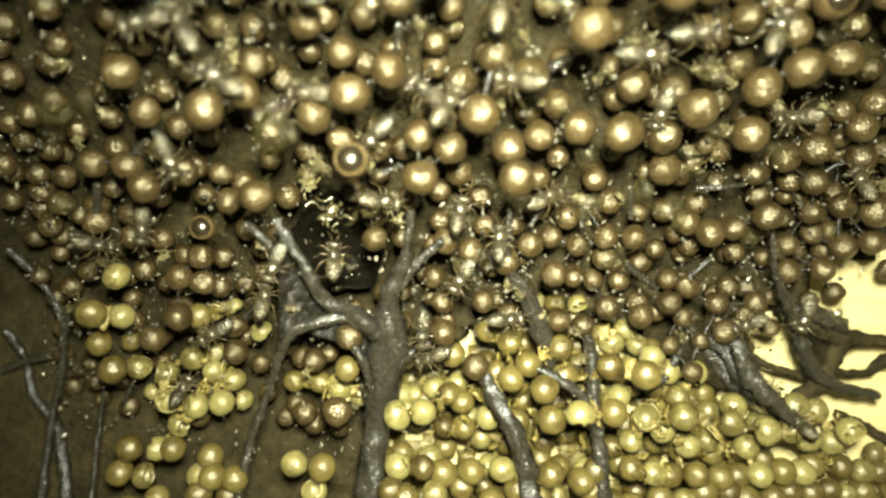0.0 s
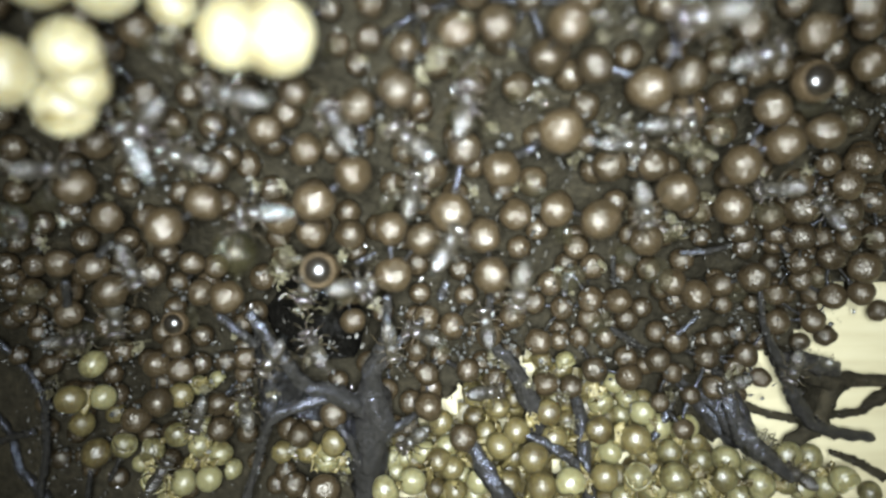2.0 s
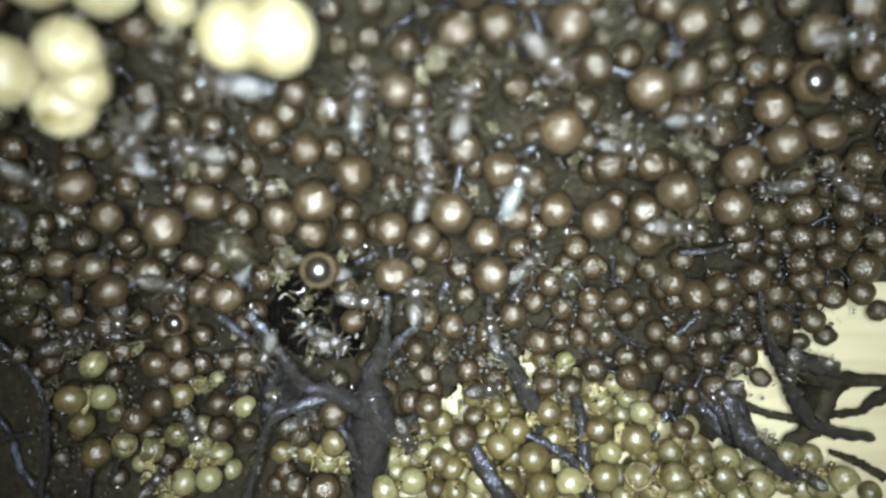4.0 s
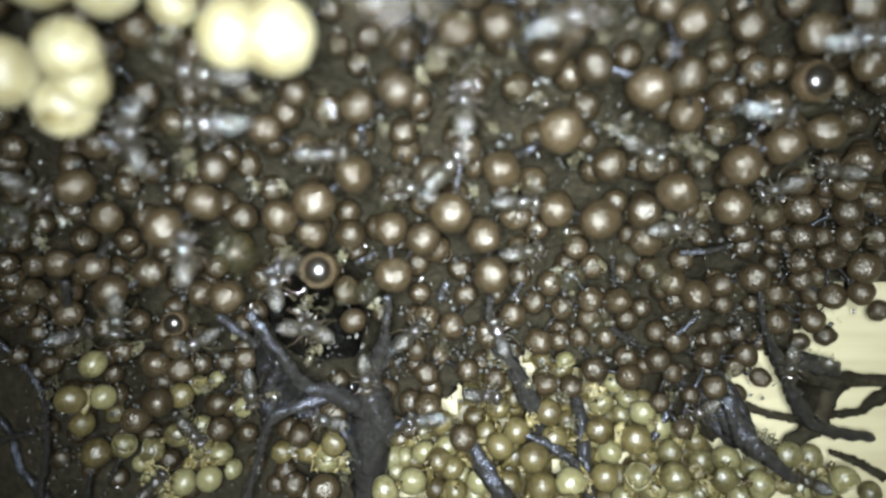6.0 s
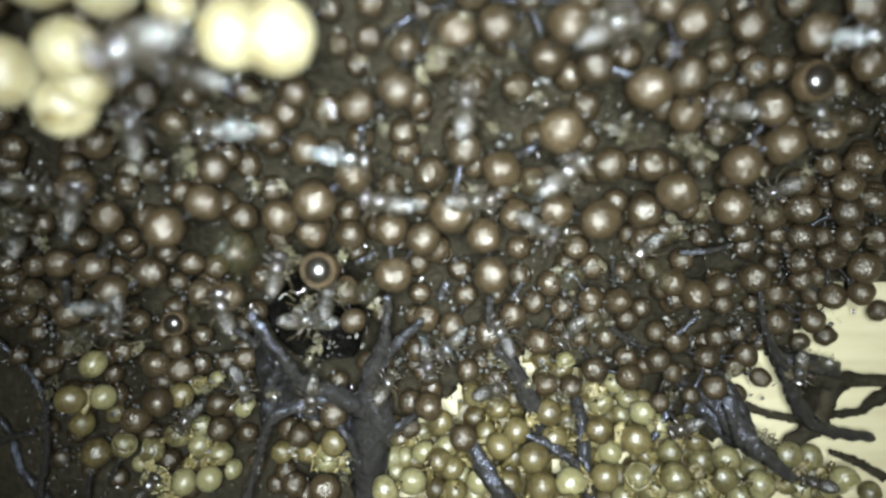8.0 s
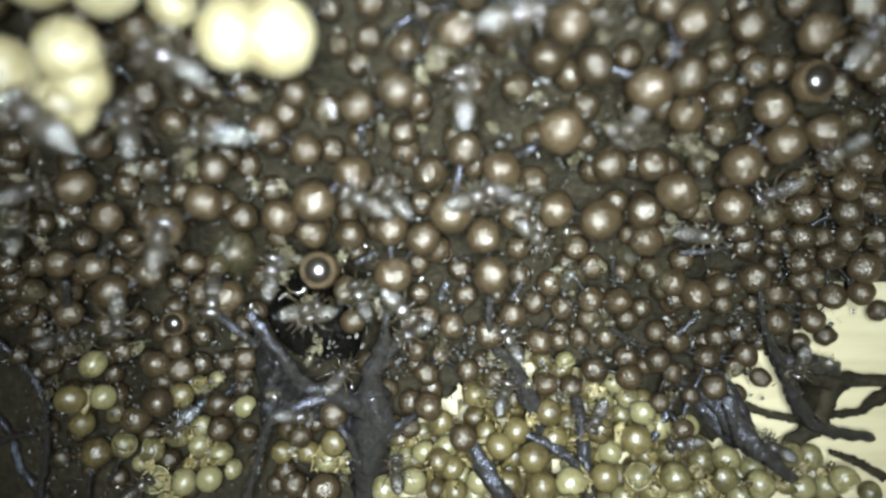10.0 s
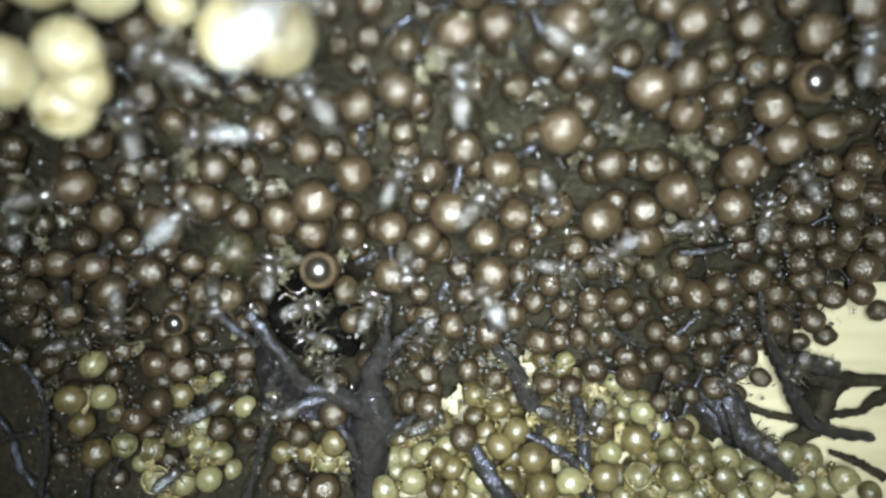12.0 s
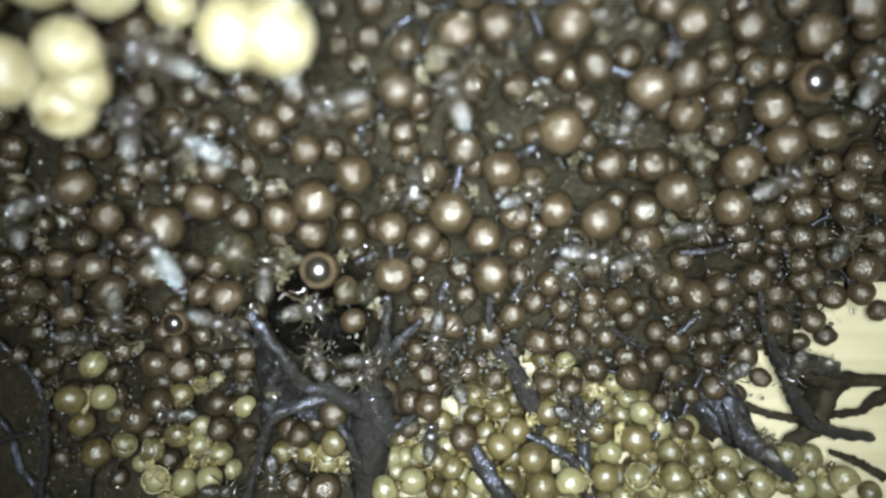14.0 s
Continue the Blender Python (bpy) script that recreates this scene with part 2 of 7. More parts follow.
CELL_MESHES = {}
for kind, skin in (("brown", BROWN), ("amber", AMBER), ("pale", PALE)):
    CELL_MESHES[kind] = [mesh_of("brood_cell", cell_ball(kind, k), skin) for k in range(10)]
CELL_LABELS = {"brown": "round brown wax brood cell with a satin sheen", "amber": "round amber-brown cocoon in the lower nest",
               "pale": "round pale yellow cocoon in the lower nest"}
CELL_GROUP = {"brown": " brood cells of the nest", "amber": " cocoons of the lower nest", "pale": " cocoons of the lower nest"}
dice = random.Random(4)


def cells(kind, rows):
    for x, y, z, d in rows:
        ob = new("brood_cell" if kind == "brown" else "cocoon", dice.choice(CELL_MESHES[kind]))
        ob.matrix_basis = pose(x * MM, y * MM, z * MM, dice.uniform(0, 360), dice.uniform(0, 360), dice.uniform(0, 360))
        s = d / 3.0
        ob.scale = (s * dice.uniform(0.97, 1.03), s * dice.uniform(0.97, 1.03), s)
        tagged(ob, CELL_LABELS[kind], "brood cell" if kind == "brown" else "cocoon", kind + CELL_GROUP[kind])


cells("brown", [
    (6.24, 46.26, 58.30, 1.99), (-8.42, 46.93, 57.85, 1.82), (-8.40, 50.56, 56.40, 1.95), (-5.49, 46.92, 55.63, 2.03),
    (-4.97, 43.07, 56.77, 1.99), (-2.79, 45.78, 54.56, 2.18), (-1.53, 47.62, 58.12, 1.86), (0.88, 41.01, 54.14, 2.45),
    (3.50, 40.86, 54.57, 2.50), (7.45, 45.32, 53.72, 2.64), (8.12, 40.96, 54.59, 2.64), (15.98, 44.96, 57.31, 2.21),
    (17.13, 43.21, 55.56, 2.52), (24.90, 57.36, 58.09, 2.23), (25.04, 55.40, 60.83, 2.04), (27.47, 57.38, 57.74, 2.32),
    (22.34, 46.00, 56.26, 2.54), (29.45, 53.53, 60.51, 2.17), (26.98, 45.57, 55.50, 2.80), (30.39, 45.43, 57.49, 2.58),
    (-17.87, 47.75, 52.41, 2.24), (-11.23, 47.65, 51.87, 2.37), (-6.96, 51.26, 55.06, 2.08), (-6.15, 45.30, 50.23, 2.64),
])
cells("brown", [
    (-3.26, 43.40, 50.97, 2.67), (-1.94, 55.56, 52.21, 2.34), (3.12, 54.70, 54.94, 2.26), (6.20, 52.16, 53.33, 2.48),
    (12.31, 54.92, 52.41, 2.60), (10.95, 45.59, 53.27, 2.74), (14.46, 44.01, 51.24, 3.04), (19.40, 50.41, 50.76, 2.86),
    (17.78, 45.86, 52.53, 2.81), (22.50, 50.59, 52.15, 2.78), (26.50, 50.80, 51.30, 2.96), (41.35, 63.77, 52.87, 2.74),
    (34.25, 50.71, 54.90, 2.78), (-33.71, 57.71, 49.07, 2.32), (-30.93, 61.97, 47.80, 2.21), (-24.52, 53.21, 46.70, 2.50),
    (-18.16, 50.34, 46.47, 2.68), (-18.06, 58.80, 47.82, 2.47), (-13.54, 47.98, 49.13, 2.61), (-11.22, 51.48, 48.09, 2.66),
    (-9.91, 56.62, 48.90, 2.50), (-6.85, 48.27, 45.74, 2.93), (-3.30, 55.91, 48.79, 2.55), (-1.03, 52.40, 46.37, 2.82),
])
cells("brown", [
    (1.70, 50.04, 47.86, 2.84), (4.58, 49.81, 46.28, 3.04), (8.18, 57.96, 46.27, 2.86), (8.36, 44.77, 48.36, 3.20),
    (14.47, 54.77, 47.29, 2.96), (18.77, 56.64, 47.54, 2.94), (25.84, 58.93, 50.99, 2.73), (24.90, 52.51, 46.99, 3.20),
    (28.16, 52.03, 48.64, 3.15), (35.78, 63.79, 46.61, 2.96), (31.88, 52.65, 49.82, 3.12), (39.70, 62.08, 46.27, 3.08),
    (40.54, 61.25, 48.54, 3.01), (46.49, 68.38, 49.23, 2.69), (-41.69, 61.91, 45.59, 2.43), (-44.37, 68.61, 41.29, 2.28),
    (-28.20, 48.67, 44.82, 2.79), (-28.20, 53.14, 42.65, 2.70), (-20.50, 46.46, 41.54, 2.91), (-24.91, 60.12, 45.42, 2.36),
    (-18.46, 48.76, 43.62, 2.82), (-18.29, 57.87, 42.90, 2.65), (-13.30, 51.52, 42.58, 2.94), (-11.56, 55.81, 41.44, 2.82),
])
cells("brown", [
    (-9.72, 47.52, 43.52, 3.08), (-8.32, 56.77, 41.32, 2.80), (-4.35, 53.61, 41.72, 2.93), (-4.73, 59.57, 45.90, 2.62),
    (-1.74, 54.18, 40.92, 2.94), (0.62, 49.63, 42.83, 3.15), (3.52, 53.96, 41.11, 3.08), (6.62, 57.89, 43.15, 2.97),
    (8.47, 69.23, 40.18, 2.51), (9.92, 55.25, 43.41, 3.13), (14.05, 67.26, 41.27, 2.70), (13.01, 52.24, 42.38, 3.27),
    (18.23, 57.31, 43.38, 3.19), (19.34, 60.30, 40.86, 3.17), (19.26, 52.08, 44.70, 3.30), (26.74, 65.66, 44.05, 2.93),
    (25.88, 56.47, 43.73, 3.30), (31.29, 66.86, 41.97, 2.94), (34.13, 71.56, 40.25, 2.72), (33.79, 65.11, 43.43, 3.02),
    (36.72, 69.58, 41.80, 2.80), (38.03, 67.18, 41.38, 2.94), (35.66, 62.79, 43.98, 3.14), (44.55, 74.34, 41.39, 2.59),
])
cells("brown", [
    (43.87, 72.66, 45.90, 2.59), (41.63, 65.10, 43.89, 3.02), (44.63, 69.79, 41.31, 2.80), (46.43, 68.31, 45.25, 2.81),
    (47.63, 69.62, 41.31, 2.80), (-48.35, 71.33, 35.29, 2.37), (-42.51, 65.93, 38.29, 2.45), (-35.28, 58.19, 38.75, 2.76),
    (-31.18, 56.39, 38.43, 2.73), (-28.71, 54.85, 36.37, 2.84), (-32.09, 66.05, 40.06, 2.17), (-25.73, 55.49, 37.97, 2.68),
    (-26.41, 63.05, 36.68, 2.31), (-24.15, 60.90, 38.64, 2.38), (-22.93, 59.85, 35.88, 2.49), (-18.68, 54.47, 35.91, 2.76),
    (-9.27, 60.29, 36.17, 2.60), (-4.15, 52.28, 37.85, 2.96), (1.81, 65.43, 38.02, 2.54), (2.48, 67.73, 35.10, 2.48),
    (3.89, 50.75, 37.92, 2.99), (8.05, 67.29, 37.24, 2.59), (9.86, 68.55, 34.25, 2.62), (13.08, 69.42, 33.55, 2.65),
])
cells("brown", [
    (13.58, 69.41, 38.52, 2.59), (16.05, 71.62, 37.63, 2.53), (15.99, 68.60, 34.55, 2.73), (18.62, 67.04, 34.50, 2.89),
    (23.21, 76.20, 32.72, 2.54), (25.78, 78.86, 36.90, 2.38), (27.44, 76.62, 33.43, 2.55), (24.46, 67.47, 36.44, 2.92),
    (26.31, 65.74, 35.25, 3.06), (33.70, 78.46, 33.62, 2.48), (30.22, 68.90, 36.06, 2.86), (31.58, 64.18, 37.19, 3.11),
    (39.87, 77.09, 38.35, 2.48), (38.46, 73.23, 34.70, 2.67), (39.87, 70.75, 38.48, 2.76), (42.08, 74.33, 36.35, 2.60),
    (43.96, 74.23, 36.75, 2.60), (42.41, 69.22, 39.13, 2.84), (43.53, 70.53, 34.71, 2.81), (45.75, 69.12, 35.25, 2.87),
    (43.23, 64.88, 38.03, 3.06), (-50.26, 73.66, 31.84, 2.45), (-37.55, 63.50, 33.53, 2.74), (-34.60, 65.23, 32.20, 2.60),
])
cells("brown", [
    (-29.50, 65.27, 28.11, 2.71), (-26.64, 63.19, 30.35, 2.63), (-26.84, 64.77, 27.62, 2.69), (-23.86, 69.59, 27.64, 2.31),
    (-20.65, 66.24, 28.52, 2.42), (-18.32, 64.31, 30.18, 2.46), (-8.87, 62.41, 32.92, 2.59), (-6.59, 73.04, 27.34, 2.30),
    (-2.82, 67.18, 29.26, 2.57), (-1.76, 63.64, 33.07, 2.64), (-0.25, 72.24, 27.94, 2.40), (0.92, 64.52, 32.27, 2.68),
    (2.71, 68.95, 26.82, 2.63), (4.68, 64.65, 31.28, 2.80), (7.24, 65.87, 33.11, 2.73), (10.16, 67.26, 30.15, 2.80),
    (14.03, 76.26, 30.33, 2.41), (15.84, 73.61, 29.67, 2.57), (16.83, 70.28, 26.57, 2.80), (19.82, 78.94, 31.89, 2.36),
    (21.01, 79.48, 30.70, 2.38), (24.18, 71.44, 27.43, 2.85), (28.98, 80.92, 30.31, 2.42), (26.73, 72.80, 29.34, 2.78),
])
cells("brown", [
    (30.43, 73.10, 27.53, 2.80), (35.71, 77.48, 29.55, 2.58), (35.01, 73.13, 27.79, 2.80), (41.48, 81.34, 28.60, 2.43),
    (38.27, 72.51, 31.65, 2.77), (41.53, 78.02, 26.70, 2.59), (45.65, 81.01, 28.14, 2.42), (41.57, 71.17, 31.99, 2.83),
    (46.92, 77.71, 29.39, 2.58), (53.08, 77.07, 32.50, 2.57), (-34.61, 71.25, 20.85, 3.05), (-30.13, 66.94, 23.80, 3.11),
    (-25.38, 71.20, 22.58, 2.67), (-25.16, 71.51, 19.63, 2.81), (-23.60, 74.64, 23.80, 2.11), (-23.07, 73.40, 25.52, 2.19),
    (-11.66, 67.28, 22.51, 2.89), (-6.43, 72.82, 23.81, 2.60), (-4.08, 77.45, 18.07, 2.49), (-1.77, 68.32, 26.51, 2.61),
    (-1.56, 66.95, 23.31, 2.99), (5.79, 71.22, 25.31, 2.60), (11.48, 71.01, 24.84, 2.72), (14.43, 71.51, 24.41, 2.73),
])
cells("brown", [
    (20.49, 69.74, 25.87, 2.89), (30.56, 81.28, 24.10, 2.43), (33.08, 78.13, 23.05, 2.60), (-17.29, 73.33, 12.69, 2.89),
    (-16.00, 70.53, 19.27, 2.77), (-12.71, 68.10, 14.21, 3.16), (2.19, 68.20, 19.66, 3.04),
])
cells("brown", [
    (30.77, 71.63, 24.32, 2.69), (27.28, 71.70, 19.57, 2.30), (24.76, 72.20, 22.53, 2.20), (28.75, 73.52, 23.00, 2.24),
    (33.85, 73.44, 26.29, 2.36), (37.16, 74.17, 24.96, 2.25), (26.48, 73.04, 25.71, 2.35),
])
cells("amber", [
    (-40.80, 69.33, 23.47, 3.22), (-42.26, 74.04, 19.56, 3.04), (-38.79, 70.73, 17.13, 3.28), (-41.50, 80.25, 19.15, 2.44),
    (-12.13, 70.00, 18.49, 2.87), (-15.95, 74.74, 16.03, 2.67), (12.06, 76.73, 26.50, 2.42), (6.33, 70.11, 18.15, 3.01),
    (8.20, 70.06, 19.91, 3.00), (12.61, 72.05, 18.50, 2.97), (20.59, 67.60, 19.65, 3.26), (17.18, 69.68, 20.15, 3.11),
    (17.59, 68.86, 15.16, 3.20), (10.79, 68.65, 14.18, 3.19), (5.13, 75.57, 18.14, 2.69), (-0.26, 71.56, 20.38, 2.81),
    (3.55, 77.75, 22.71, 2.50), (17.16, 75.04, 21.31, 2.81), (-18.93, 74.66, 16.06, 2.66), (16.19, 73.72, 18.67, 2.89),
    (4.30, 72.93, 15.84, 2.86), (15.14, 76.66, 19.19, 2.74), (-29.28, 70.64, 23.65, 2.78),
])
cells("pale", [
    (-36.84, 66.64, 27.86, 2.88), (-38.82, 72.32, 23.08, 2.97), (-37.29, 74.02, 17.06, 3.04), (-33.94, 73.65, 16.52, 3.02),
    (-30.83, 73.59, 18.37, 2.89), (-28.70, 74.92, 16.78, 2.81), (-28.70, 75.25, 18.89, 2.69), (-26.27, 74.68, 15.86, 2.80),
    (-32.59, 71.70, 13.81, 3.20), (-30.30, 73.92, 12.80, 3.04), (-27.07, 73.20, 13.45, 3.01), (-29.32, 75.64, 23.72, 2.26),
    (-26.74, 75.05, 24.51, 2.12), (-13.15, 72.18, 15.89, 2.83), (-11.46, 75.52, 14.57, 2.70), (-22.46, 72.05, 22.05, 2.57),
    (-6.14, 68.02, 14.06, 3.16), (-3.45, 71.62, 13.71, 2.95), (-2.29, 75.45, 15.81, 2.70),
    (0.54, 75.47, 16.48, 2.69),
])
cells("pale", [
    (14.57, 75.51, 26.58, 2.51), (17.97, 72.12, 22.54, 2.96), (22.46, 77.14, 21.81, 2.76),
    (23.37, 74.12, 20.87, 2.91), (19.99, 75.63, 15.75, 2.84), (22.10, 71.53, 14.19, 3.06),
    (13.64, 67.61, 15.00, 3.26), (25.28, 74.31, 19.16, 2.92), (24.53, 73.06, 12.53, 3.00),
    (4.20, 73.39, 13.05, 2.88), (32.97, 73.68, 15.59, 3.02), (25.40, 69.22, 15.03, 3.22),
    (28.73, 74.64, 19.07, 2.93), (32.01, 72.27, 13.93, 3.10), (35.86, 71.59, 13.34, 3.20), (39.87, 73.43, 13.18, 3.15),
    (40.81, 74.78, 15.69, 3.07), (44.37, 76.68, 14.87, 3.02), (42.53, 75.12, 11.76, 3.09), (46.65, 77.05, 11.03, 3.03),
])
cells("pale", [
    (46.35, 72.99, 13.34, 3.26), (30.50, 74.90, 11.17, 2.95), (26.67, 74.47, 16.12, 2.92), (54.43, 80.62, 8.97, 2.88),
    (28.10, 74.75, 10.42, 2.93), (-4.59, 77.74, 14.52, 2.50),
    (21.34, 74.45, 10.81, 2.92), (35.44, 75.43, 10.43, 2.97), (47.00, 80.21, 11.56, 2.86),
    (38.50, 78.96, 12.57, 2.82), (31.80, 78.10, 13.91, 2.79), (-5.83, 77.73, 12.65, 2.63),
    (-26.20, 78.43, 12.75, 2.66), (-32.23, 74.57, 10.43, 3.06), (-38.33, 80.35, 12.80, 2.16),
])
cells("amber", [
    (-0.58, 72.61, 15.75, 2.85), (-0.82, 76.54, 10.95, 2.73), (9.81, 68.23, 17.52, 3.16), (1.04, 72.89, 14.80, 2.87),
    (1.41, 74.99, 11.40, 2.82), (7.63, 73.69, 12.76, 2.90),
    (3.64, 72.76, 23.17, 2.73), (6.17, 71.98, 22.07, 2.83), (11.67, 70.23, 21.87, 3.01), (8.87, 78.79, 21.35, 2.53),
    (17.84, 76.51, 22.98, 2.73), (10.30, 79.02, 21.72, 2.54),
])


def joined(name, spots, proto, skin, label):
    """Many small globes, past counting, as one mesh."""
    verts, faces = [], []
    for p, k, i in spots:
        n, me = len(verts), proto[i]
        verts += [v.co * k + p for v in me.vertices]
        faces += [[n + q for q in f.vertices] for f in me.polygons]
    me = bpy.data.meshes.new(name)
    me.from_pydata(verts, [], faces)
    me.materials.append(skin)
    for f in me.polygons:
        f.use_smooth = True
    tagged(new(name, me), label, "brood cells", kind="stuff")


def single_cell(kind, p, k, r, label):
    ob = new("brood_cell" if kind == "brown" else "cocoon", r.choice(CELL_MESHES[kind]))
    ob.matrix_basis = Matrix.Translation(p) @ any_turn(r).to_4x4()
    ob.scale = [k] * 3
    tagged(ob, label, "brood cell" if kind == "brown" else "cocoon", kind + CELL_GROUP[kind])


def any_turn(r):
    return Euler([r.uniform(0, 6.28) for _ in range(3)]).to_matrix()


def filler():
    """Deeper cells that show in the gaps between the outer ones."""
    made = [ob.location.copy() for ob in scene.objects if ob.name.startswith(("brood_cell", "cocoon"))]
    r, spots = random.Random(8), []
    proto = [mesh_of("proto", ball(0.0015, 2, 0.07, 3.3 * k), BROWN) for k in range(4)]
    for _ in range(3200):
        x, z = r.uniform(-52, 56), r.uniform(10, 66)
        y = nest_depth(x, z - 40) + r.uniform(2.0, 5.2)
        p = Vector((x, y, z)) * MM
        hollow = ((x + 14) / 6.5) ** 2 + ((z - 31) / 6) ** 2 < 1 or ((x - 5.5) / 2.5) ** 2 + ((z - 50) / 2.5) ** 2 < 1
        if hollow or z < rim(x) + 3 or min((q - p).length for q in made) < 0.0030:
            continue
        made.append(p)
        spots.append((p, r.uniform(0.77, 0.97), r.randrange(4)))
    spots.sort(key=lambda s: s[0].y)
    for p, k, _ in spots[:90]:
        single_cell("brown", p, k, r, "round brown wax brood cell set back in a gap")
    joined("deep_brood_cells", spots[90:], proto, DEEP, "deeper brown brood cells in the gaps of the nest")


filler()


def struts():
    """Short dark wax struts between neighbouring cells, which hold the open cluster together."""
    r, spots = random.Random(5), [ob.location.copy() for ob in scene.objects if ob.data in CELL_MESHES["brown"]]
    bm, made = bmesh.new(), 0
    for i, a in enumerate(spots):
        for b in spots[:i]:
            gap = (a - b).length
            if 0.0031 < gap < 0.0052 and made < 420 and r.random() < 0.55:
                mid = (a + b) / 2 + Vector((r.uniform(-4, 4), r.uniform(2, 8), r.uniform(-4, 4))) * 1e-4
                thick = r.uniform(0.2, 0.48) * MM
                one = tube([(*a, thick * 1.6), (*mid, thick), (*b, thick * 1.6)], 6, 0.4, r.random(), False)
                lump = bpy.data.meshes.new("strut")
                one.to_mesh(lump)
                one.free()
                bm.from_mesh(lump)
                made += 1
    tagged(new("wax_struts", mesh_of("wax_struts", bm, DARK)), "short dark wax struts between the brood cells", "wax struts", kind="stuff")


struts()


def low_cells():
    """The crowd of cocoons that goes on down behind the pillars' feet."""
    r, spots = random.Random(12), []
    proto = [mesh_of("proto", ball(0.0015, 3, 0.04, 2.1 * k), PALE) for k in range(4)]
    for j in range(9):
        for i in range(35):
            x, z = -40 + 2.85 * i + 1.4 * (j % 2) + r.uniform(-0.8, 0.8), 7.6 - 2.65 * j + r.uniform(-0.7, 0.7)
            y = min(81, nest_depth(x, -28) + r.uniform(-3.5, -1.5))
            if -24 < x < -19 or -13 < x < -7 or (x < -9 and r.random() < 0.4):
                continue
            spots.append((Vector((x, y, z)) * MM, r.uniform(0.92, 1.08), r.randrange(4)))
    for j in range(14):
        for i in range(22):
            x, z = -8 + 2.7 * i + 1.3 * (j % 2) + r.uniform(-0.9, 0.9), -3.5 + 2.5 * j + r.uniform(-0.8, 0.8)
            y = r.uniform(77, 82)
            if z > rim(x) + 1 or x > 44 - max(0, z - 9) or r.random() < 0.2:
                continue
            spots.append((Vector((x, y, z)) * MM, r.uniform(0.9, 1.05), r.randrange(4)))
    spots.sort(key=lambda s: -s[0].z)
    for p, k, _ in spots[:170]:
        kind = "amber" if r.random() < 0.7 else "pale"
        single_cell(kind, p, k, r, CELL_LABELS[kind] + ", set far back")
    joined("low_cocoons", spots[170:], proto, CROWD, "crowd of pale yellow cocoons under the nest")


low_cells()


def wax_sheet():
    """A ragged golden wax sheet that lines the back board behind the cocoons."""
    nx, nz, verts, keep, faces = 96, 60, [], [], []
    for j in range(nz):
        for i in range(nx):
            x, z = -30 + 74 * i / (nx - 1), -29 + 58 * j / (nz - 1)
            rag = noise.noise(Vector((x, z, 1)) * 0.35) + 0.5 * noise.noise(Vector((x, z, 5)) * 0.9)
            verts.append((x * MM, (83.2 + 1.2 * noise.noise(Vector((x, z, 9)) * 0.3)) * MM, z * MM))
            keep.append(rag < 0.24 and z < rim(x) + 3 and x < 40 - 0.9 * max(0, z - 6) + 5 * rag)
    for j in range(nz - 1):
        for i in range(nx - 1):
            q = (j * nx + i, j * nx + i + 1, (j + 1) * nx + i + 1, (j + 1) * nx + i)
            if all(keep[k] for k in q):
                faces.append(q)
    me = bpy.data.meshes.new("wax_sheet")
    me.from_pydata(verts, [], faces)
    bm = bmesh.new()
    bm.from_mesh(me)
    bmesh.ops.delete(bm, geom=[v for v in bm.verts if not v.link_faces], context="VERTS")
    bm.to_mesh(me)
    bm.free()
    me.materials.append(SHEET)
    for f in me.polygons:
        f.use_smooth = True
    ob = new("wax_sheet", me)
    mod = ob.modifiers.new("thickness", "SOLIDIFY")
    mod.thickness, mod.offset = 0.0004, 0
    tagged(ob, "ragged golden wax sheet lining the back board", "wax sheet", kind="structure")


wax_sheet()


def pot(x, y, z, d, mouth=0):
    ob = new("wax_pot", mesh_of("wax_pot", ball(d / 2 * MM, 4, 0.06, x, (1, 1, 1.04)), CREAM))
    ob.location = (x * MM, y * MM, z * MM)
    if mouth:
        r = d / 2 * MM
        part("mouth", ball(0.55 * r, 3, 0.25, 2, (1, 0.6, 0.42)), SHRED, ob, "brown half-closed pot mouth").location = (0.17 * r, -0.85 * r, -0.53 * r)
    tagged(ob, "rounded cream wax pot in a cluster under the lid", "wax pot", "cream wax pots")


pot(-24.96, 35.65, 49.97, 4.00)
pot(-20.40, 34.50, 50.75, 3.51)
pot(-20.35, 35.50, 49.48, 3.17)
pot(-21.63, 36.20, 48.18, 3.50, 1.00)
pot(-11.19, 33.50, 51.40, 3.65)
pot(-9.01, 34.20, 51.58, 4.22)
pot(-16.24, 37.95, 54.78, 2.90)
pot(-19.85, 36.80, 55.64, 4.06)
pot(-23.80, 36.80, 56.47, 4.68)
pot(-11.96, 36.80, 56.79, 4.68)


def open_cell(x, y, z, d, tip, turn):
    """A cell whose cap is still open: a cup of wax, filled with dark liquid food."""
    r = d / 2 * MM
    bm = ball(r, 4, 0.05, x)
    for v in bm.verts:
        far = math.hypot(v.co.x, v.co.z) / r
        if v.co.y < 0 and far < 0.84:
            v.co.y += r * 0.75 * (1 - (far / 0.84) ** 4)
    root = new("open_brood_cell")
    root.matrix_basis = pose(x * MM, y * MM, z * MM, tip, 0, turn)
    part("cup", bm, CUP, root)
    food = ball(0.77 * r, 4, 0.0, 0)
    for v in food.verts:
        v.co.y = 0.75 * v.co.y - 0.4 * r
    part("larval_food", food, FOOD, root, "dark glistening liquid larval food")
    tagged(root, "open brown brood cell filled with dark liquid food", "brood cell", "open brood cells")


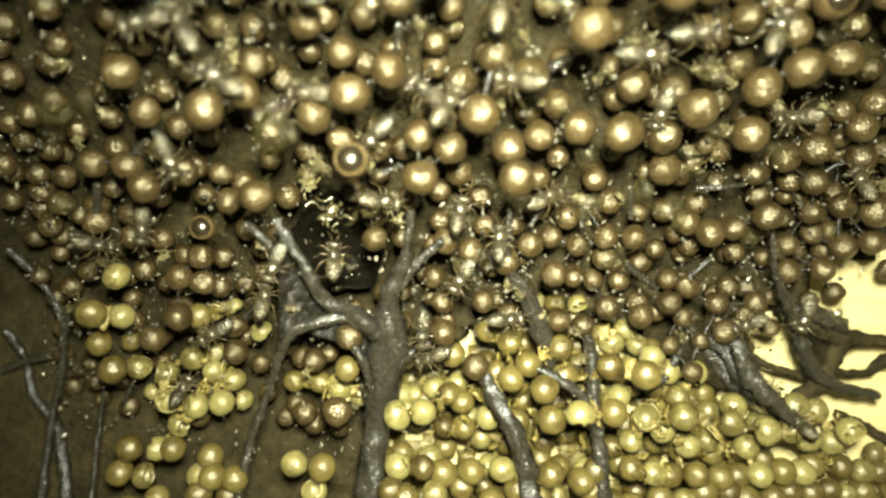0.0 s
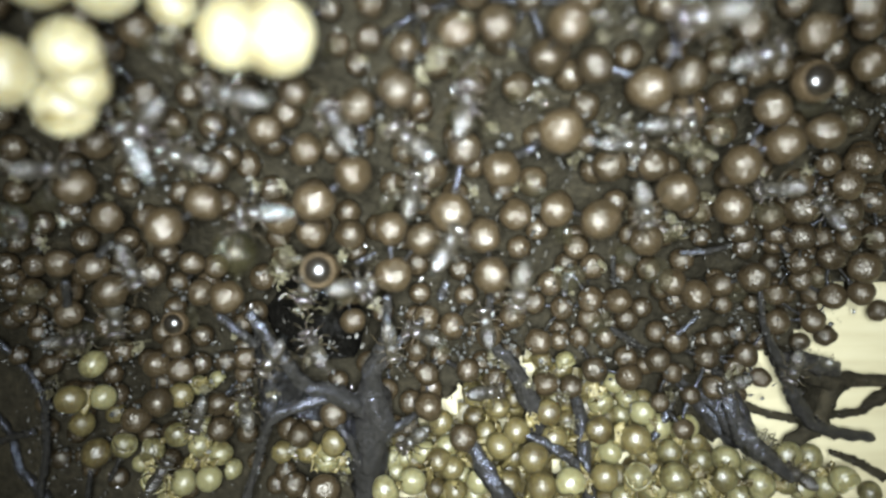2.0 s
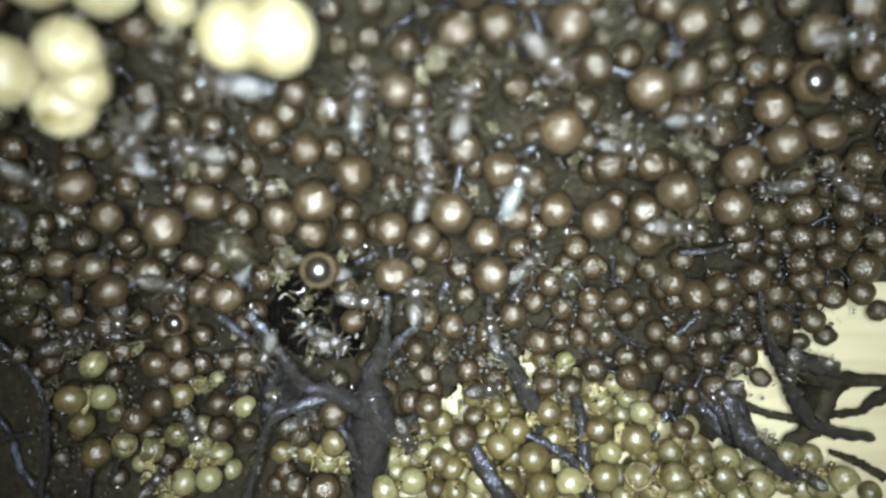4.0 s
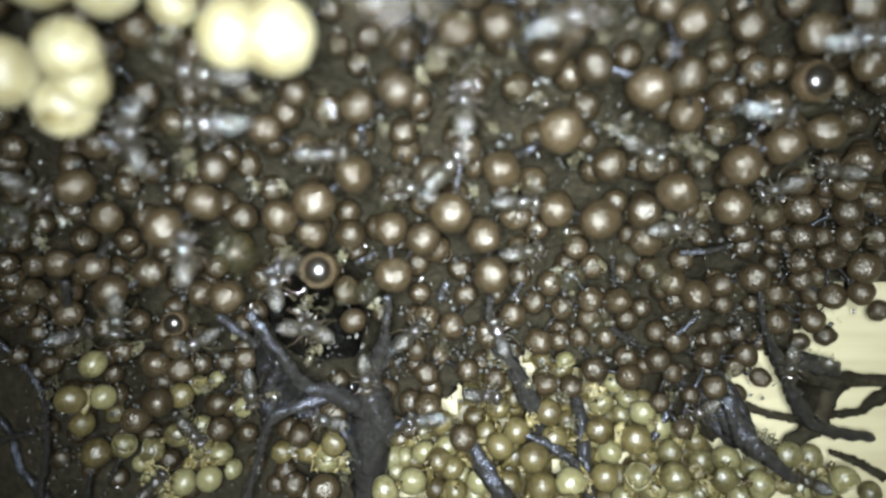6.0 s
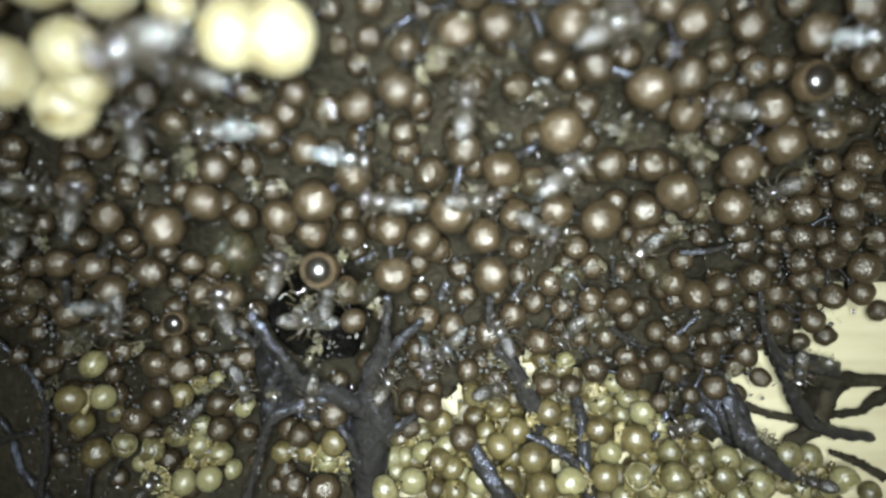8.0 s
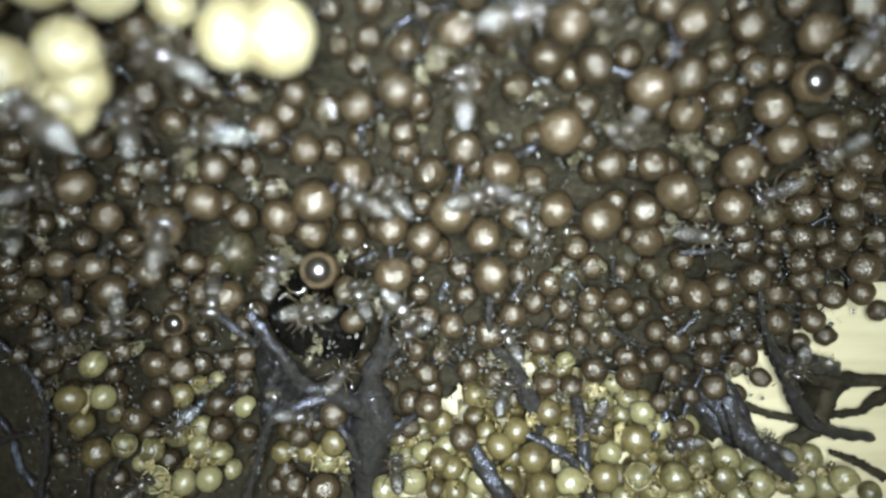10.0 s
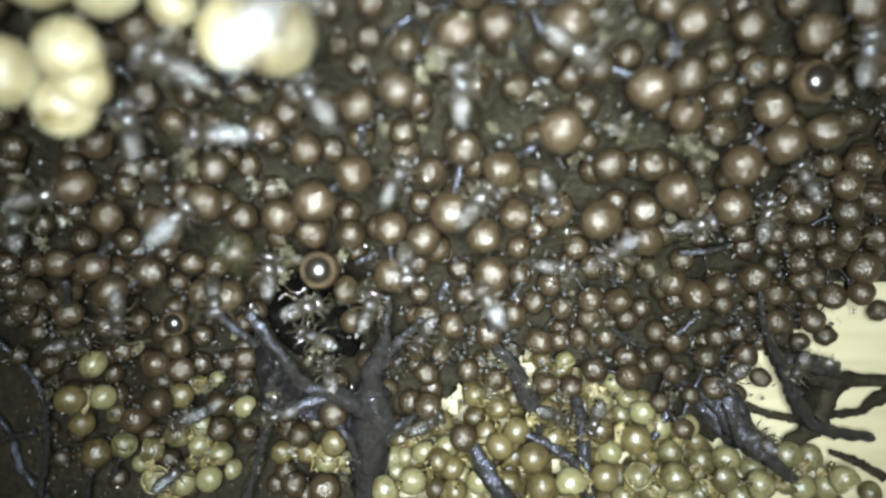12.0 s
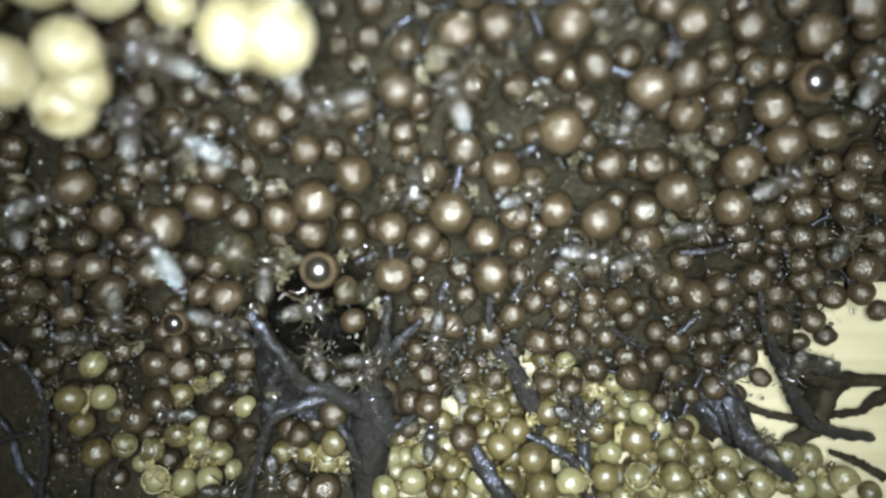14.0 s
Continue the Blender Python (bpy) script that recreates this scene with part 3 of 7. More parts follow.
open_cell(-9.43, 48.18, 38.40, 2.81, 0.00, 0.00)
open_cell(27.71, 47.30, 52.51, 3.12, 5.00, 5.00)
open_cell(-24.85, 58.69, 33.13, 2.40, 5.00, 0.00)
open_cell(-0.12, 65.83, 39.59, 2.19, 5.00, 10.00)


def shell_cell(x, y, z, d):
    r = d / 2 * MM
    bm = ball(r, 4, 0.09, x, freq=2.2)
    bmesh.ops.solidify(bm, geom=bm.faces[:], thickness=0.05 * r)
    root = new("empty_cell")
    root.location = (x * MM, y * MM, z * MM)
    part("shell", bm, SHELL, root)
    part("residue", ball(0.3 * r, 3, 0.6, z, freq=2.5), BROWN, root, "crumpled brown residue")
    tagged(root, "emptied translucent yellowish cell with crumpled residue", "empty cell", "empty cells")


shell_cell(-14.91, 45.24, 39.76, 3.20)
shell_cell(1.64, 51.02, 50.75, 2.91)
shell_cell(-35.28, 51.69, 42.35, 3.21)
shell_cell(-24.53, 49.58, 50.01, 2.65)


# ---- dark wax pillars and strands
def wax_strand(rows):
    bm = tube([(x * MM, y * MM, z * MM, d * MM) for x, y, z, d in rows], 16, 0.55, rows[0][0])
    thick = max(r[3] for r in rows) > 1.5
    # strands near the back board take browner wax, haze put into their colour
    skin = CORE if rows[0][1] > 75 and rows[0][0] > 0 else DARK
    ob = new("wax_pillar" if thick else "wax_strand", mesh_of("wax_strand", bm, skin))
    tagged(ob, "bluish-black resin wax pillar branching between the cells" if thick else "thin black resin wax strand between brood cells",
           "wax pillar", "dark wax pillars" if thick else "thin wax strands")


wax_strand([(31.54, 70.50, 23.38, 1.39), (33.48, 71.00, 19.65, 2.16), (36.31, 71.20, 16.79, 1.91), (39.59, 71.50, 14.01, 1.21)])
wax_strand([(-17.96, 63.40, 31.21, 1.12), (-17.46, 64.39, 27.61, 1.50), (-17.85, 65.70, 23.48, 1.42), (-18.59, 66.45, 20.55, 1.06)])
wax_strand([(-17.84, 58.05, 34.09, 0.92), (-15.66, 59.65, 30.57, 1.03), (-13.62, 62.49, 26.66, 1.42), (-11.21, 64.66, 25.33, 1.77), (-8.65, 67.25, 22.94, 2.24)])
wax_strand([(-10.68, 64.96, 24.98, 1.25), (-15.10, 64.05, 23.92, 1.28), (-17.55, 64.19, 22.40, 1.05), (-19.78, 67.52, 17.44, 0.83), (-21.78, 70.06, 12.41, 0.90), (-23.13, 71.15, 8.29, 1.00), (-24.29, 71.22, -0.01, 1.20), (-25.45, 71.27, -8.32, 1.50)])
wax_strand([(-5.16, 58.94, 35.57, 0.72), (-5.62, 61.75, 31.34, 0.92), (-7.20, 64.98, 27.29, 1.84), (-7.32, 68.91, 21.60, 4.29), (-8.16, 71.34, 15.85, 3.54), (-8.95, 73.55, 9.67, 2.88), (-9.30, 74.10, -0.97, 3.30), (-9.60, 74.12, -9.58, 4.00)])
wax_strand([(-2.00, 62.22, 33.06, 0.80), (-4.46, 63.28, 30.68, 0.99), (-6.89, 64.83, 27.61, 1.48)])
wax_strand([(-11.52, 66.49, 22.13, 0.74), (-9.95, 67.08, 19.69, 0.81), (-9.18, 69.41, 16.38, 0.80)])
wax_strand([(-2.99, 68.16, 22.11, 0.87), (-5.78, 68.85, 20.08, 1.18), (-7.84, 70.77, 17.31, 2.15)])
wax_strand([(4.51, 61.66, 35.38, 0.59), (4.94, 64.34, 30.86, 0.83), (7.48, 67.49, 27.41, 1.74), (10.21, 70.98, 21.68, 2.37), (11.00, 74.16, 16.88, 2.25)])
wax_strand([(2.36, 69.42, 20.23, 1.00), (4.05, 68.84, 17.01, 1.77), (6.55, 69.14, 12.77, 1.99), (8.15, 69.66, 8.96, 2.12), (9.91, 69.76, 0.81, 2.33), (11.66, 69.79, -7.31, 2.54)])
wax_strand([(9.08, 69.63, 19.54, 0.90), (12.81, 69.62, 17.68, 1.10), (15.57, 70.30, 14.95, 1.39), (16.84, 70.89, 9.67, 1.50), (17.78, 70.96, 1.40, 1.66), (18.72, 71.00, -6.86, 1.81)])
wax_strand([(14.63, 70.90, 24.23, 0.91), (15.89, 72.30, 19.40, 1.65), (16.28, 72.33, 14.23, 1.43)])
wax_strand([(28.51, 74.06, 23.53, 1.27), (32.03, 73.77, 21.95, 2.13), (34.28, 73.67, 18.36, 2.13), (38.07, 74.65, 15.73, 1.69), (42.19, 75.71, 12.35, 1.49)])
wax_strand([(33.56, 66.98, 36.17, 0.43), (35.15, 69.29, 31.71, 0.67), (38.89, 72.45, 26.47, 1.42), (42.12, 75.10, 21.62, 1.82), (45.42, 76.35, 18.45, 1.62), (52.87, 77.80, 16.79, 0.95)])
wax_strand([(43.13, 75.91, 25.49, 1.73), (47.74, 77.93, 23.71, 2.37), (53.03, 79.59, 23.58, 1.45), (58.72, 80.56, 22.94, 1.59)])
wax_strand([(48.13, 77.99, 23.70, 2.37), (46.66, 77.87, 20.25, 2.01), (44.90, 77.22, 17.99, 2.11), (42.23, 78.04, 15.67, 1.23)])
wax_strand([(48.18, 79.21, 19.20, 0.89), (53.78, 81.81, 19.03, 0.93), (56.29, 81.74, 20.72, 1.61), (59.69, 81.91, 21.78, 1.87)])
wax_strand([(34.70, 76.80, 22.24, 0.87), (39.41, 78.67, 19.83, 0.90), (45.35, 79.83, 18.32, 1.03)])
wax_strand([(38.82, 74.16, 26.82, 1.69), (42.34, 74.53, 26.76, 2.26), (48.19, 77.52, 25.18, 1.77)])
wax_strand([(27.75, 74.68, 24.86, 0.48), (29.87, 75.31, 22.58, 1.29), (31.90, 75.82, 20.57, 2.42), (33.96, 75.43, 18.37, 2.63), (37.08, 75.35, 15.70, 1.49)])
wax_strand([(31.13, 74.47, 27.03, 0.60), (34.00, 76.44, 23.68, 1.74), (35.99, 76.32, 20.43, 1.63), (37.06, 75.98, 17.67, 1.20)])
wax_strand([(49.80, 81.28, 13.93, 0.61), (53.89, 83.00, 12.26, 1.02), (57.93, 83.00, 10.05, 1.11)])
wax_strand([(16.81, 62.52, 39.22, 0.41), (17.44, 64.63, 36.30, 0.47)])
wax_strand([(24.02, 63.88, 39.66, 0.52), (25.98, 63.10, 39.72, 0.61), (28.92, 63.98, 40.28, 0.46)])
wax_strand([(17.89, 67.19, 31.54, 0.54), (19.86, 68.18, 30.32, 0.71), (22.30, 70.14, 28.79, 0.57)])
wax_strand([(27.95, 69.39, 32.63, 0.44), (26.04, 70.09, 30.55, 0.56)])
wax_strand([(-6.13, 47.68, 49.19, 0.61), (-6.36, 49.77, 47.96, 0.56)])
wax_strand([(5.90, 54.53, 47.84, 0.62), (7.17, 53.16, 48.35, 0.77), (8.45, 53.75, 49.17, 0.61)])
wax_strand([(-20.94, 59.21, 33.71, 0.66), (-19.25, 59.23, 32.38, 0.84), (-17.99, 61.22, 30.65, 0.79)])
wax_strand([(-28.38, 54.40, 40.53, 0.35), (-29.88, 55.40, 39.80, 0.62), (-31.06, 56.82, 38.52, 0.46)])
wax_strand([(-44.72, 71.75, 24.05, 0.80), (-46.40, 73.79, 20.30, 0.95), (-47.40, 75.61, 15.76, 0.85), (-49.38, 77.44, 9.64, 0.88), (-50.35, 77.89, 0.42, 0.98), (-50.60, 77.24, -8.21, 1.06)])
wax_strand([(-41.60, 74.66, 13.73, 0.48), (-42.54, 75.74, 9.62, 0.60), (-43.12, 76.05, 0.68, 0.68), (-43.09, 75.29, -7.68, 0.73)])
wax_strand([(-38.04, 74.47, 15.46, 0.36), (-39.78, 75.62, 12.38, 0.49)])
wax_strand([(-53.26, 73.25, 30.25, 0.94), (-50.99, 75.72, 26.88, 0.87), (-49.14, 77.05, 22.86, 0.74), (-48.78, 78.04, 18.81, 0.63)])
wax_strand([(-57.98, 80.75, 19.87, 0.87), (-56.22, 82.40, 15.79, 1.01), (-55.43, 82.87, 11.21, 1.13), (-52.18, 83.00, 7.46, 1.39), (-50.70, 83.00, 1.53, 1.64), (-49.39, 82.83, -8.01, 1.80), (-47.90, 82.32, -17.27, 1.95)])
wax_strand([(-51.68, 79.93, 16.87, 0.64), (-55.62, 81.52, 15.68, 0.91), (-58.93, 82.06, 14.42, 0.92)])
wax_strand([(-35.66, 59.69, 36.86, 0.76), (-36.86, 62.16, 34.51, 0.80)])
wax_strand([(12.26, 63.57, 37.22, 0.41), (12.40, 64.83, 35.14, 0.42)])
wax_strand([(4.65, 61.98, 36.46, 0.50), (4.72, 62.93, 33.31, 0.71)])
wax_strand([(7.90, 62.76, 36.69, 0.41), (6.86, 63.51, 34.95, 0.50)])
wax_strand([(0.33, 60.43, 36.81, 0.68), (-0.32, 61.30, 35.12, 0.78)])
wax_strand([(-7.79, 56.61, 38.78, 0.46), (-6.08, 57.26, 39.65, 0.41)])
wax_strand([(26.81, 73.95, 22.89, 1.05), (24.60, 73.26, 18.47, 0.83), (20.99, 72.11, 17.52, 0.69)])

def wax_web(name, left, right, skin, rag=0.4):
    """A thin uneven web of resin drawn out between two edges."""
    def along(edge, t):
        t = min(t * (len(edge) - 1), len(edge) - 1.0001)
        return Vector(edge[int(t)]).lerp(Vector(edge[int(t) + 1]), t - int(t))
    bm, n, m = bmesh.new(), 28, 16
    grid = []
    for i in range(n):
        a, b = along(left, i / (n - 1)), along(right, i / (n - 1))
        row = []
        for j in range(m):
            p = a.lerp(b, j / (m - 1))
            p.x += rag * j / (m - 1) * (noise.noise(p * 0.35) + 0.6 * noise.noise(p * 1.1))
            p.y += 0.5 * noise.noise(p * 0.5) + 0.25 * noise.noise(p * 1.6) + 0.9 * math.sin(math.pi * j / (m - 1))
            row.append(bm.verts.new(p * MM))
        grid.append(row)
    for i in range(n - 1):
        for j in range(m - 1):
            bm.faces.new((grid[i][j], grid[i + 1][j], grid[i + 1][j + 1], grid[i][j + 1]))
    bmesh.ops.solidify(bm, geom=bm.faces[:], thickness=0.0004)
    tagged(new(name, mesh_of(name, bm, skin)), "dark resin web stretched between the wax pillars", "wax web", "wax webs")


wax_web("wax_web", [(-17.74, 58.75, 33.97), (-18.33, 61.83, 29.01), (-18.60, 63.90, 25.22), (-18.86, 65.99, 20.49)], [(-17.06, 58.59, 33.67), (-15.80, 62.29, 29.37), (-13.36, 64.46, 26.02), (-15.75, 64.84, 23.04)], DARK)
wax_web("wax_web", [(-12.93, 64.66, 25.96), (-10.85, 66.04, 24.37), (-8.60, 66.89, 25.12)], [(-15.36, 65.15, 22.72), (-11.26, 67.07, 21.37), (-8.94, 69.51, 18.33)], DARK)
wax_web("wax_web", [(25.53, 74.07, 23.53), (27.77, 74.74, 20.04), (32.08, 75.15, 16.91)], [(29.64, 73.59, 25.93), (33.56, 74.25, 22.50), (34.98, 74.46, 18.45)], CORE, 1.5)
wax_web("wax_web", [(39.30, 74.45, 28.43), (40.80, 76.01, 23.09), (44.27, 77.95, 17.44)], [(45.32, 75.62, 27.24), (47.55, 77.06, 23.89), (46.43, 78.06, 17.41)], CORE, 1.0)


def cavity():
    """A hollow in the wax mass at the fork of the pillars, its deep shade put in as a black inner skin."""
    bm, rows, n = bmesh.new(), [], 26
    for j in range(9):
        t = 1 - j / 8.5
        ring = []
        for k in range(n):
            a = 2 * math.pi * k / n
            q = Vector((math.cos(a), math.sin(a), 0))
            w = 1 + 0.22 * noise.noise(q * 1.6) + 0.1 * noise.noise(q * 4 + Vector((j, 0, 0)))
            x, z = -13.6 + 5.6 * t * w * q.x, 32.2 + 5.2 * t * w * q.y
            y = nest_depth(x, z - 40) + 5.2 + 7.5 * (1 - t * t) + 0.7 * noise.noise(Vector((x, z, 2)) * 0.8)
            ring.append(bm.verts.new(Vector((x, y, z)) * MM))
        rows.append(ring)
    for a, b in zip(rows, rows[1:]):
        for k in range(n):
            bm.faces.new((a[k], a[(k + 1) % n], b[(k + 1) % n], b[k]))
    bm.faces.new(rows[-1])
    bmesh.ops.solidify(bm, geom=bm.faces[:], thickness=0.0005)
    tagged(new("cavity", mesh_of("cavity", bm, HOLLOW_SHADE)), "dark hollow beside a pillar, its shade put in as black colour", "hollow", kind="structure")


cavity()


# ---- torn wax flakes and crumbs
def crumple(bm, seed, size, at, turn):
    """A small uneven disc, sharply folded, added to a mesh."""
    rings, n = [[bm.verts.new(at)]], 12
    for j in range(1, 5):
        ring = []
        for k in range(n):
            a = 2 * math.pi * k / n
            r = 0.125 * j * (1 + 0.9 * noise.noise(Vector((math.cos(a) * 1.6, math.sin(a) * 1.6, seed))))
            x, y = r * math.cos(a), 0.6 * r * math.sin(a)
            fold = 0.35 * noise.noise(Vector((x * 4, y * 4, seed * 2))) + 0.4 * abs(noise.noise(Vector((x * 8, y * 8, seed))))
            ring.append(bm.verts.new(at + turn @ Vector((x, y, fold)) * size))
        rings.append(ring)
    for k in range(n):
        q = (k + 1) % n
        bm.faces.new((rings[0][0], rings[1][k], rings[1][q]))
        for a in range(1, 4):
            if noise.noise(Vector((a * 1.7, k * 1.3, seed * 5))) < 0.3:
                bm.faces.new((rings[a][k], rings[a + 1][k], rings[a + 1][q], rings[a][q]))
    bmesh.ops.delete(bm, geom=[v for ring in rings for v in ring if not v.link_faces], context="VERTS")


def flake_mesh(seed):
    """A tangle of torn wax: two crumpled scraps with curled threads about them."""
    r, bm = random.Random(seed), bmesh.new()
    for k in range(2):
        crumple(bm, seed + 9 * k, r.uniform(0.5, 0.8) * MM, Vector([r.uniform(-0.22, 0.22) * MM for _ in range(3)]), any_turn(r))
    bmesh.ops.solidify(bm, geom=bm.faces[:], thickness=0.03 * MM)
    for _ in range(7):
        p = Vector([r.uniform(-0.3, 0.3) for _ in range(3)])
        rows = []
        for _ in range(4):
            rows.append((*(p * MM), r.uniform(0.03, 0.07) * MM))
            p = p + Vector([r.uniform(-0.28, 0.28) for _ in range(3)])
        thread = bpy.data.meshes.new("thread")
        one = tube(rows, 5, 0.3, seed)
        one.to_mesh(thread)
        one.free()
        bm.from_mesh(thread)
    return mesh_of("wax_flake", bm, FLAKE, False)


FLAKE_MESHES = [flake_mesh(3.7 * k + 0.4) for k in range(9)]


def flakes(rows):
    for x, y, z, d, a in rows:
        ob = new("wax_flake", dice.choice(FLAKE_MESHES))
        ob.matrix_basis = pose(x * MM, y * MM, z * MM, 90 + dice.uniform(-45, 45), a, dice.uniform(-40, 40))
        ob.scale = [d] * 3
        tagged(ob, "crumpled scrap of torn brown wax among the cells", "wax flake", "wax flakes")


def shreds():
    """Torn amber wax that bridges the cocoons of the lower nest."""
    r, bm, made = random.Random(15), bmesh.new(), 0
    spots = [ob.location.copy() for ob in scene.objects if ob.data in CELL_MESHES["pale"] + CELL_MESHES["amber"]]
    for i, a in enumerate(spots):
        for b in spots[:i]:
            if 0.0022 < (a - b).length < 0.0046 and made < 240 and r.random() < 0.75:
                at = (a + b) / 2 + Vector((r.uniform(-3, 3), r.uniform(-12, 2), r.uniform(-3, 3))) * 1e-4
                crumple(bm, r.uniform(0, 90), r.uniform(1.4, 3.0) * MM, at, any_turn(r))
                made += 1
    bmesh.ops.solidify(bm, geom=bm.faces[:], thickness=0.00012)
    tagged(new("wax_shreds", mesh_of("wax_shreds", bm, SHRED)), "torn amber-brown wax between the lower cocoons", "wax shreds", kind="stuff")


shreds()


def crumbs():
    """Specks of wax, resin and cast skin that stick all over the nest."""
    r, verts, faces, spots = random.Random(21), [], [], []
    for _ in range(3400):
        x, z = r.uniform(-52, 56), r.uniform(6, 66)
        if z < rim(x) - 2:
            continue
        spots.append((Vector((x, nest_depth(x, z - 40) + r.uniform(-1.4, 3.0), z)) * MM, MM * r.choice((0.1, 0.14, 0.2, 0.2, 0.3, 0.45))))
    for ob in scene.objects:
        if ob.name.startswith(("wax_pillar", "wax_strand")):
            skin = ob.data.vertices
            spots += [(skin[k].co.copy(), MM * r.choice((0.1, 0.13, 0.18))) for k in r.sample(range(len(skin)), len(skin) // 12)]
    for p, d in spots:
        turn = Euler([r.uniform(0, 6.28) for _ in range(3)]).to_matrix()
        n = len(verts)
        for k in range(5):
            a = 6.28 * k / 5
            q = Vector((d * r.uniform(0.5, 1.2) * math.cos(a), 0.5 * d * r.uniform(0.5, 1.2) * math.sin(a), d * r.uniform(-0.15, 0.15)))
            verts.append(p + turn @ q)
        verts.append(p + turn @ Vector((0, 0, 0.22 * d)))
        verts.append(p + turn @ Vector((0, 0, -0.22 * d)))
        for k in range(5):
            faces.append((n + k, n + (k + 1) % 5, n + 5))
            faces.append((n + (k + 1) % 5, n + k, n + 6))
    me = bpy.data.meshes.new("nest_crumbs")
    me.from_pydata(verts, [], faces)
    me.materials.append(CRUMB)
    tagged(new("nest_crumbs", me), "glinting specks of wax and resin stuck over the nest", "wax crumbs", kind="stuff")


crumbs()


def droplets():
    """Tiny beads of clear resin in loose clusters over the cells; each throws a sharp glint."""
    r, verts, faces = random.Random(33), [], []
    bead = mesh_of("proto", ball(1.0, 1), RESIN)
    for _ in range(330):
        x, z = r.uniform(-50, 54), r.uniform(14, 62)
        if z < rim(x) + 1:
            continue
        for _ in range(r.randint(2, 8)):
            dx, dz = r.gauss(0, 0.8), r.gauss(0, 0.8)
            p = Vector((x + dx, nest_depth(x + dx, z + dz - 40) + r.uniform(-2.6, 1.0), z + dz)) * MM
            d, n = MM * r.choice((0.07, 0.1, 0.13, 0.18, 0.26)), len(verts)
            flat = Vector((r.uniform(0.8, 1.5), 1, r.uniform(0.8, 1.5)))
            verts += [p + Vector([c * d * k for c, k in zip(v.co, flat)]) for v in bead.vertices]
            faces += [[n + q for q in f.vertices] for f in bead.polygons]
    me = bpy.data.meshes.new("resin_droplets")
    me.from_pydata(verts, [], faces)
    me.materials.append(RESIN)
    for f in me.polygons:
        f.use_smooth = True
    tagged(new("resin_droplets", me), "glistening beads of clear resin scattered over the nest", "resin droplets", kind="stuff")


droplets()
flakes([
    (-4.39, 47.25, 49.24, 1.11, 42.83), (-8.00, 45.01, 50.17, 1.78, 66.59), (-1.63, 46.97, 48.93, 0.96, 112.63), (-6.31, 49.07, 48.59, 0.70, 2.37),
    (11.96, 39.87, 54.10, 0.81, 46.68), (13.36, 40.84, 54.26, 0.96, 179.22), (9.81, 39.09, 54.42, 1.42, 150.56), (10.31, 40.90, 53.73, 1.13, 115.03),
    (7.12, 48.61, 51.68, 1.56, 114.27), (20.03, 54.57, 49.07, 1.46, 94.17), (21.31, 53.73, 48.58, 2.17, 120.85), (23.55, 55.98, 48.30, 1.41, 136.48),
    (11.23, 53.30, 47.42, 1.97, 54.23), (3.83, 49.85, 49.40, 1.17, 155.79), (2.46, 41.74, 53.27, 0.66, 129.39), (-14.15, 56.77, 39.80, 2.21, 128.54),
    (-14.54, 57.33, 37.90, 2.25, 71.09), (-13.51, 57.31, 39.03, 1.52, 80.03), (-12.38, 58.00, 34.72, 2.97, 158.20),
])
flakes([
    (-8.73, 56.16, 39.30, 1.74, 24.47), (-6.28, 59.58, 34.84, 1.62, 173.79), (2.47, 54.20, 44.88, 1.18, 112.80), (17.64, 59.67, 43.25, 1.29, 91.30),
    (-15.75, 36.43, 52.23, 1.51, 63.16), (-17.56, 39.02, 51.88, 0.90, 105.17), (-16.47, 40.62, 51.47, 0.93, 122.76), (-22.44, 44.15, 49.90, 1.09, 154.15),
    (-22.68, 44.24, 48.54, 1.22, 120.83), (-24.05, 49.49, 46.23, 1.48, 154.91), (-19.59, 47.80, 47.22, 1.46, 162.85), (-19.36, 48.28, 46.08, 1.24, 128.49),
    (-28.89, 44.69, 49.02, 0.64, 149.69), (-33.45, 49.67, 45.37, 1.19, 51.29), (-36.16, 57.11, 40.56, 1.52, 153.71), (-12.42, 62.08, 30.52, 1.88, 15.93),
    (-13.00, 61.67, 29.04, 1.57, 73.88), (14.83, 52.53, 50.00, 2.34, 52.90), (13.10, 50.40, 49.86, 1.39, 157.10),
])
flakes([
    (0.03, 39.15, 52.28, 1.45, 110.62), (-0.69, 40.76, 52.05, 1.49, 129.32), (-1.51, 43.20, 52.00, 1.38, 158.56), (-38.16, 67.40, 29.22, 2.39, 90.98),
    (-29.89, 62.66, 30.26, 1.72, 55.74), (-35.20, 70.50, 20.86, 1.54, 107.96), (-43.63, 70.92, 24.22, 2.56, 35.53), (25.61, 70.63, 23.66, 1.80, 109.88),
    (33.33, 72.33, 26.17, 1.54, 7.64), (-5.77, 68.73, 21.34, 1.47, 56.49), (5.03, 65.54, 28.94, 1.54, 161.40), (13.10, 69.54, 23.60, 1.87, 82.87),
    (35.31, 73.75, 17.02, 1.98, 115.90), (37.03, 73.91, 18.28, 2.38, 100.67), (38.42, 74.04, 17.58, 2.00, 169.31), (36.26, 74.34, 15.37, 1.60, 77.61),
    (39.18, 71.79, 25.96, 1.30, 42.77), (32.42, 71.73, 25.45, 1.41, 176.00), (-26.68, 54.92, 38.09, 1.71, 98.72),
])
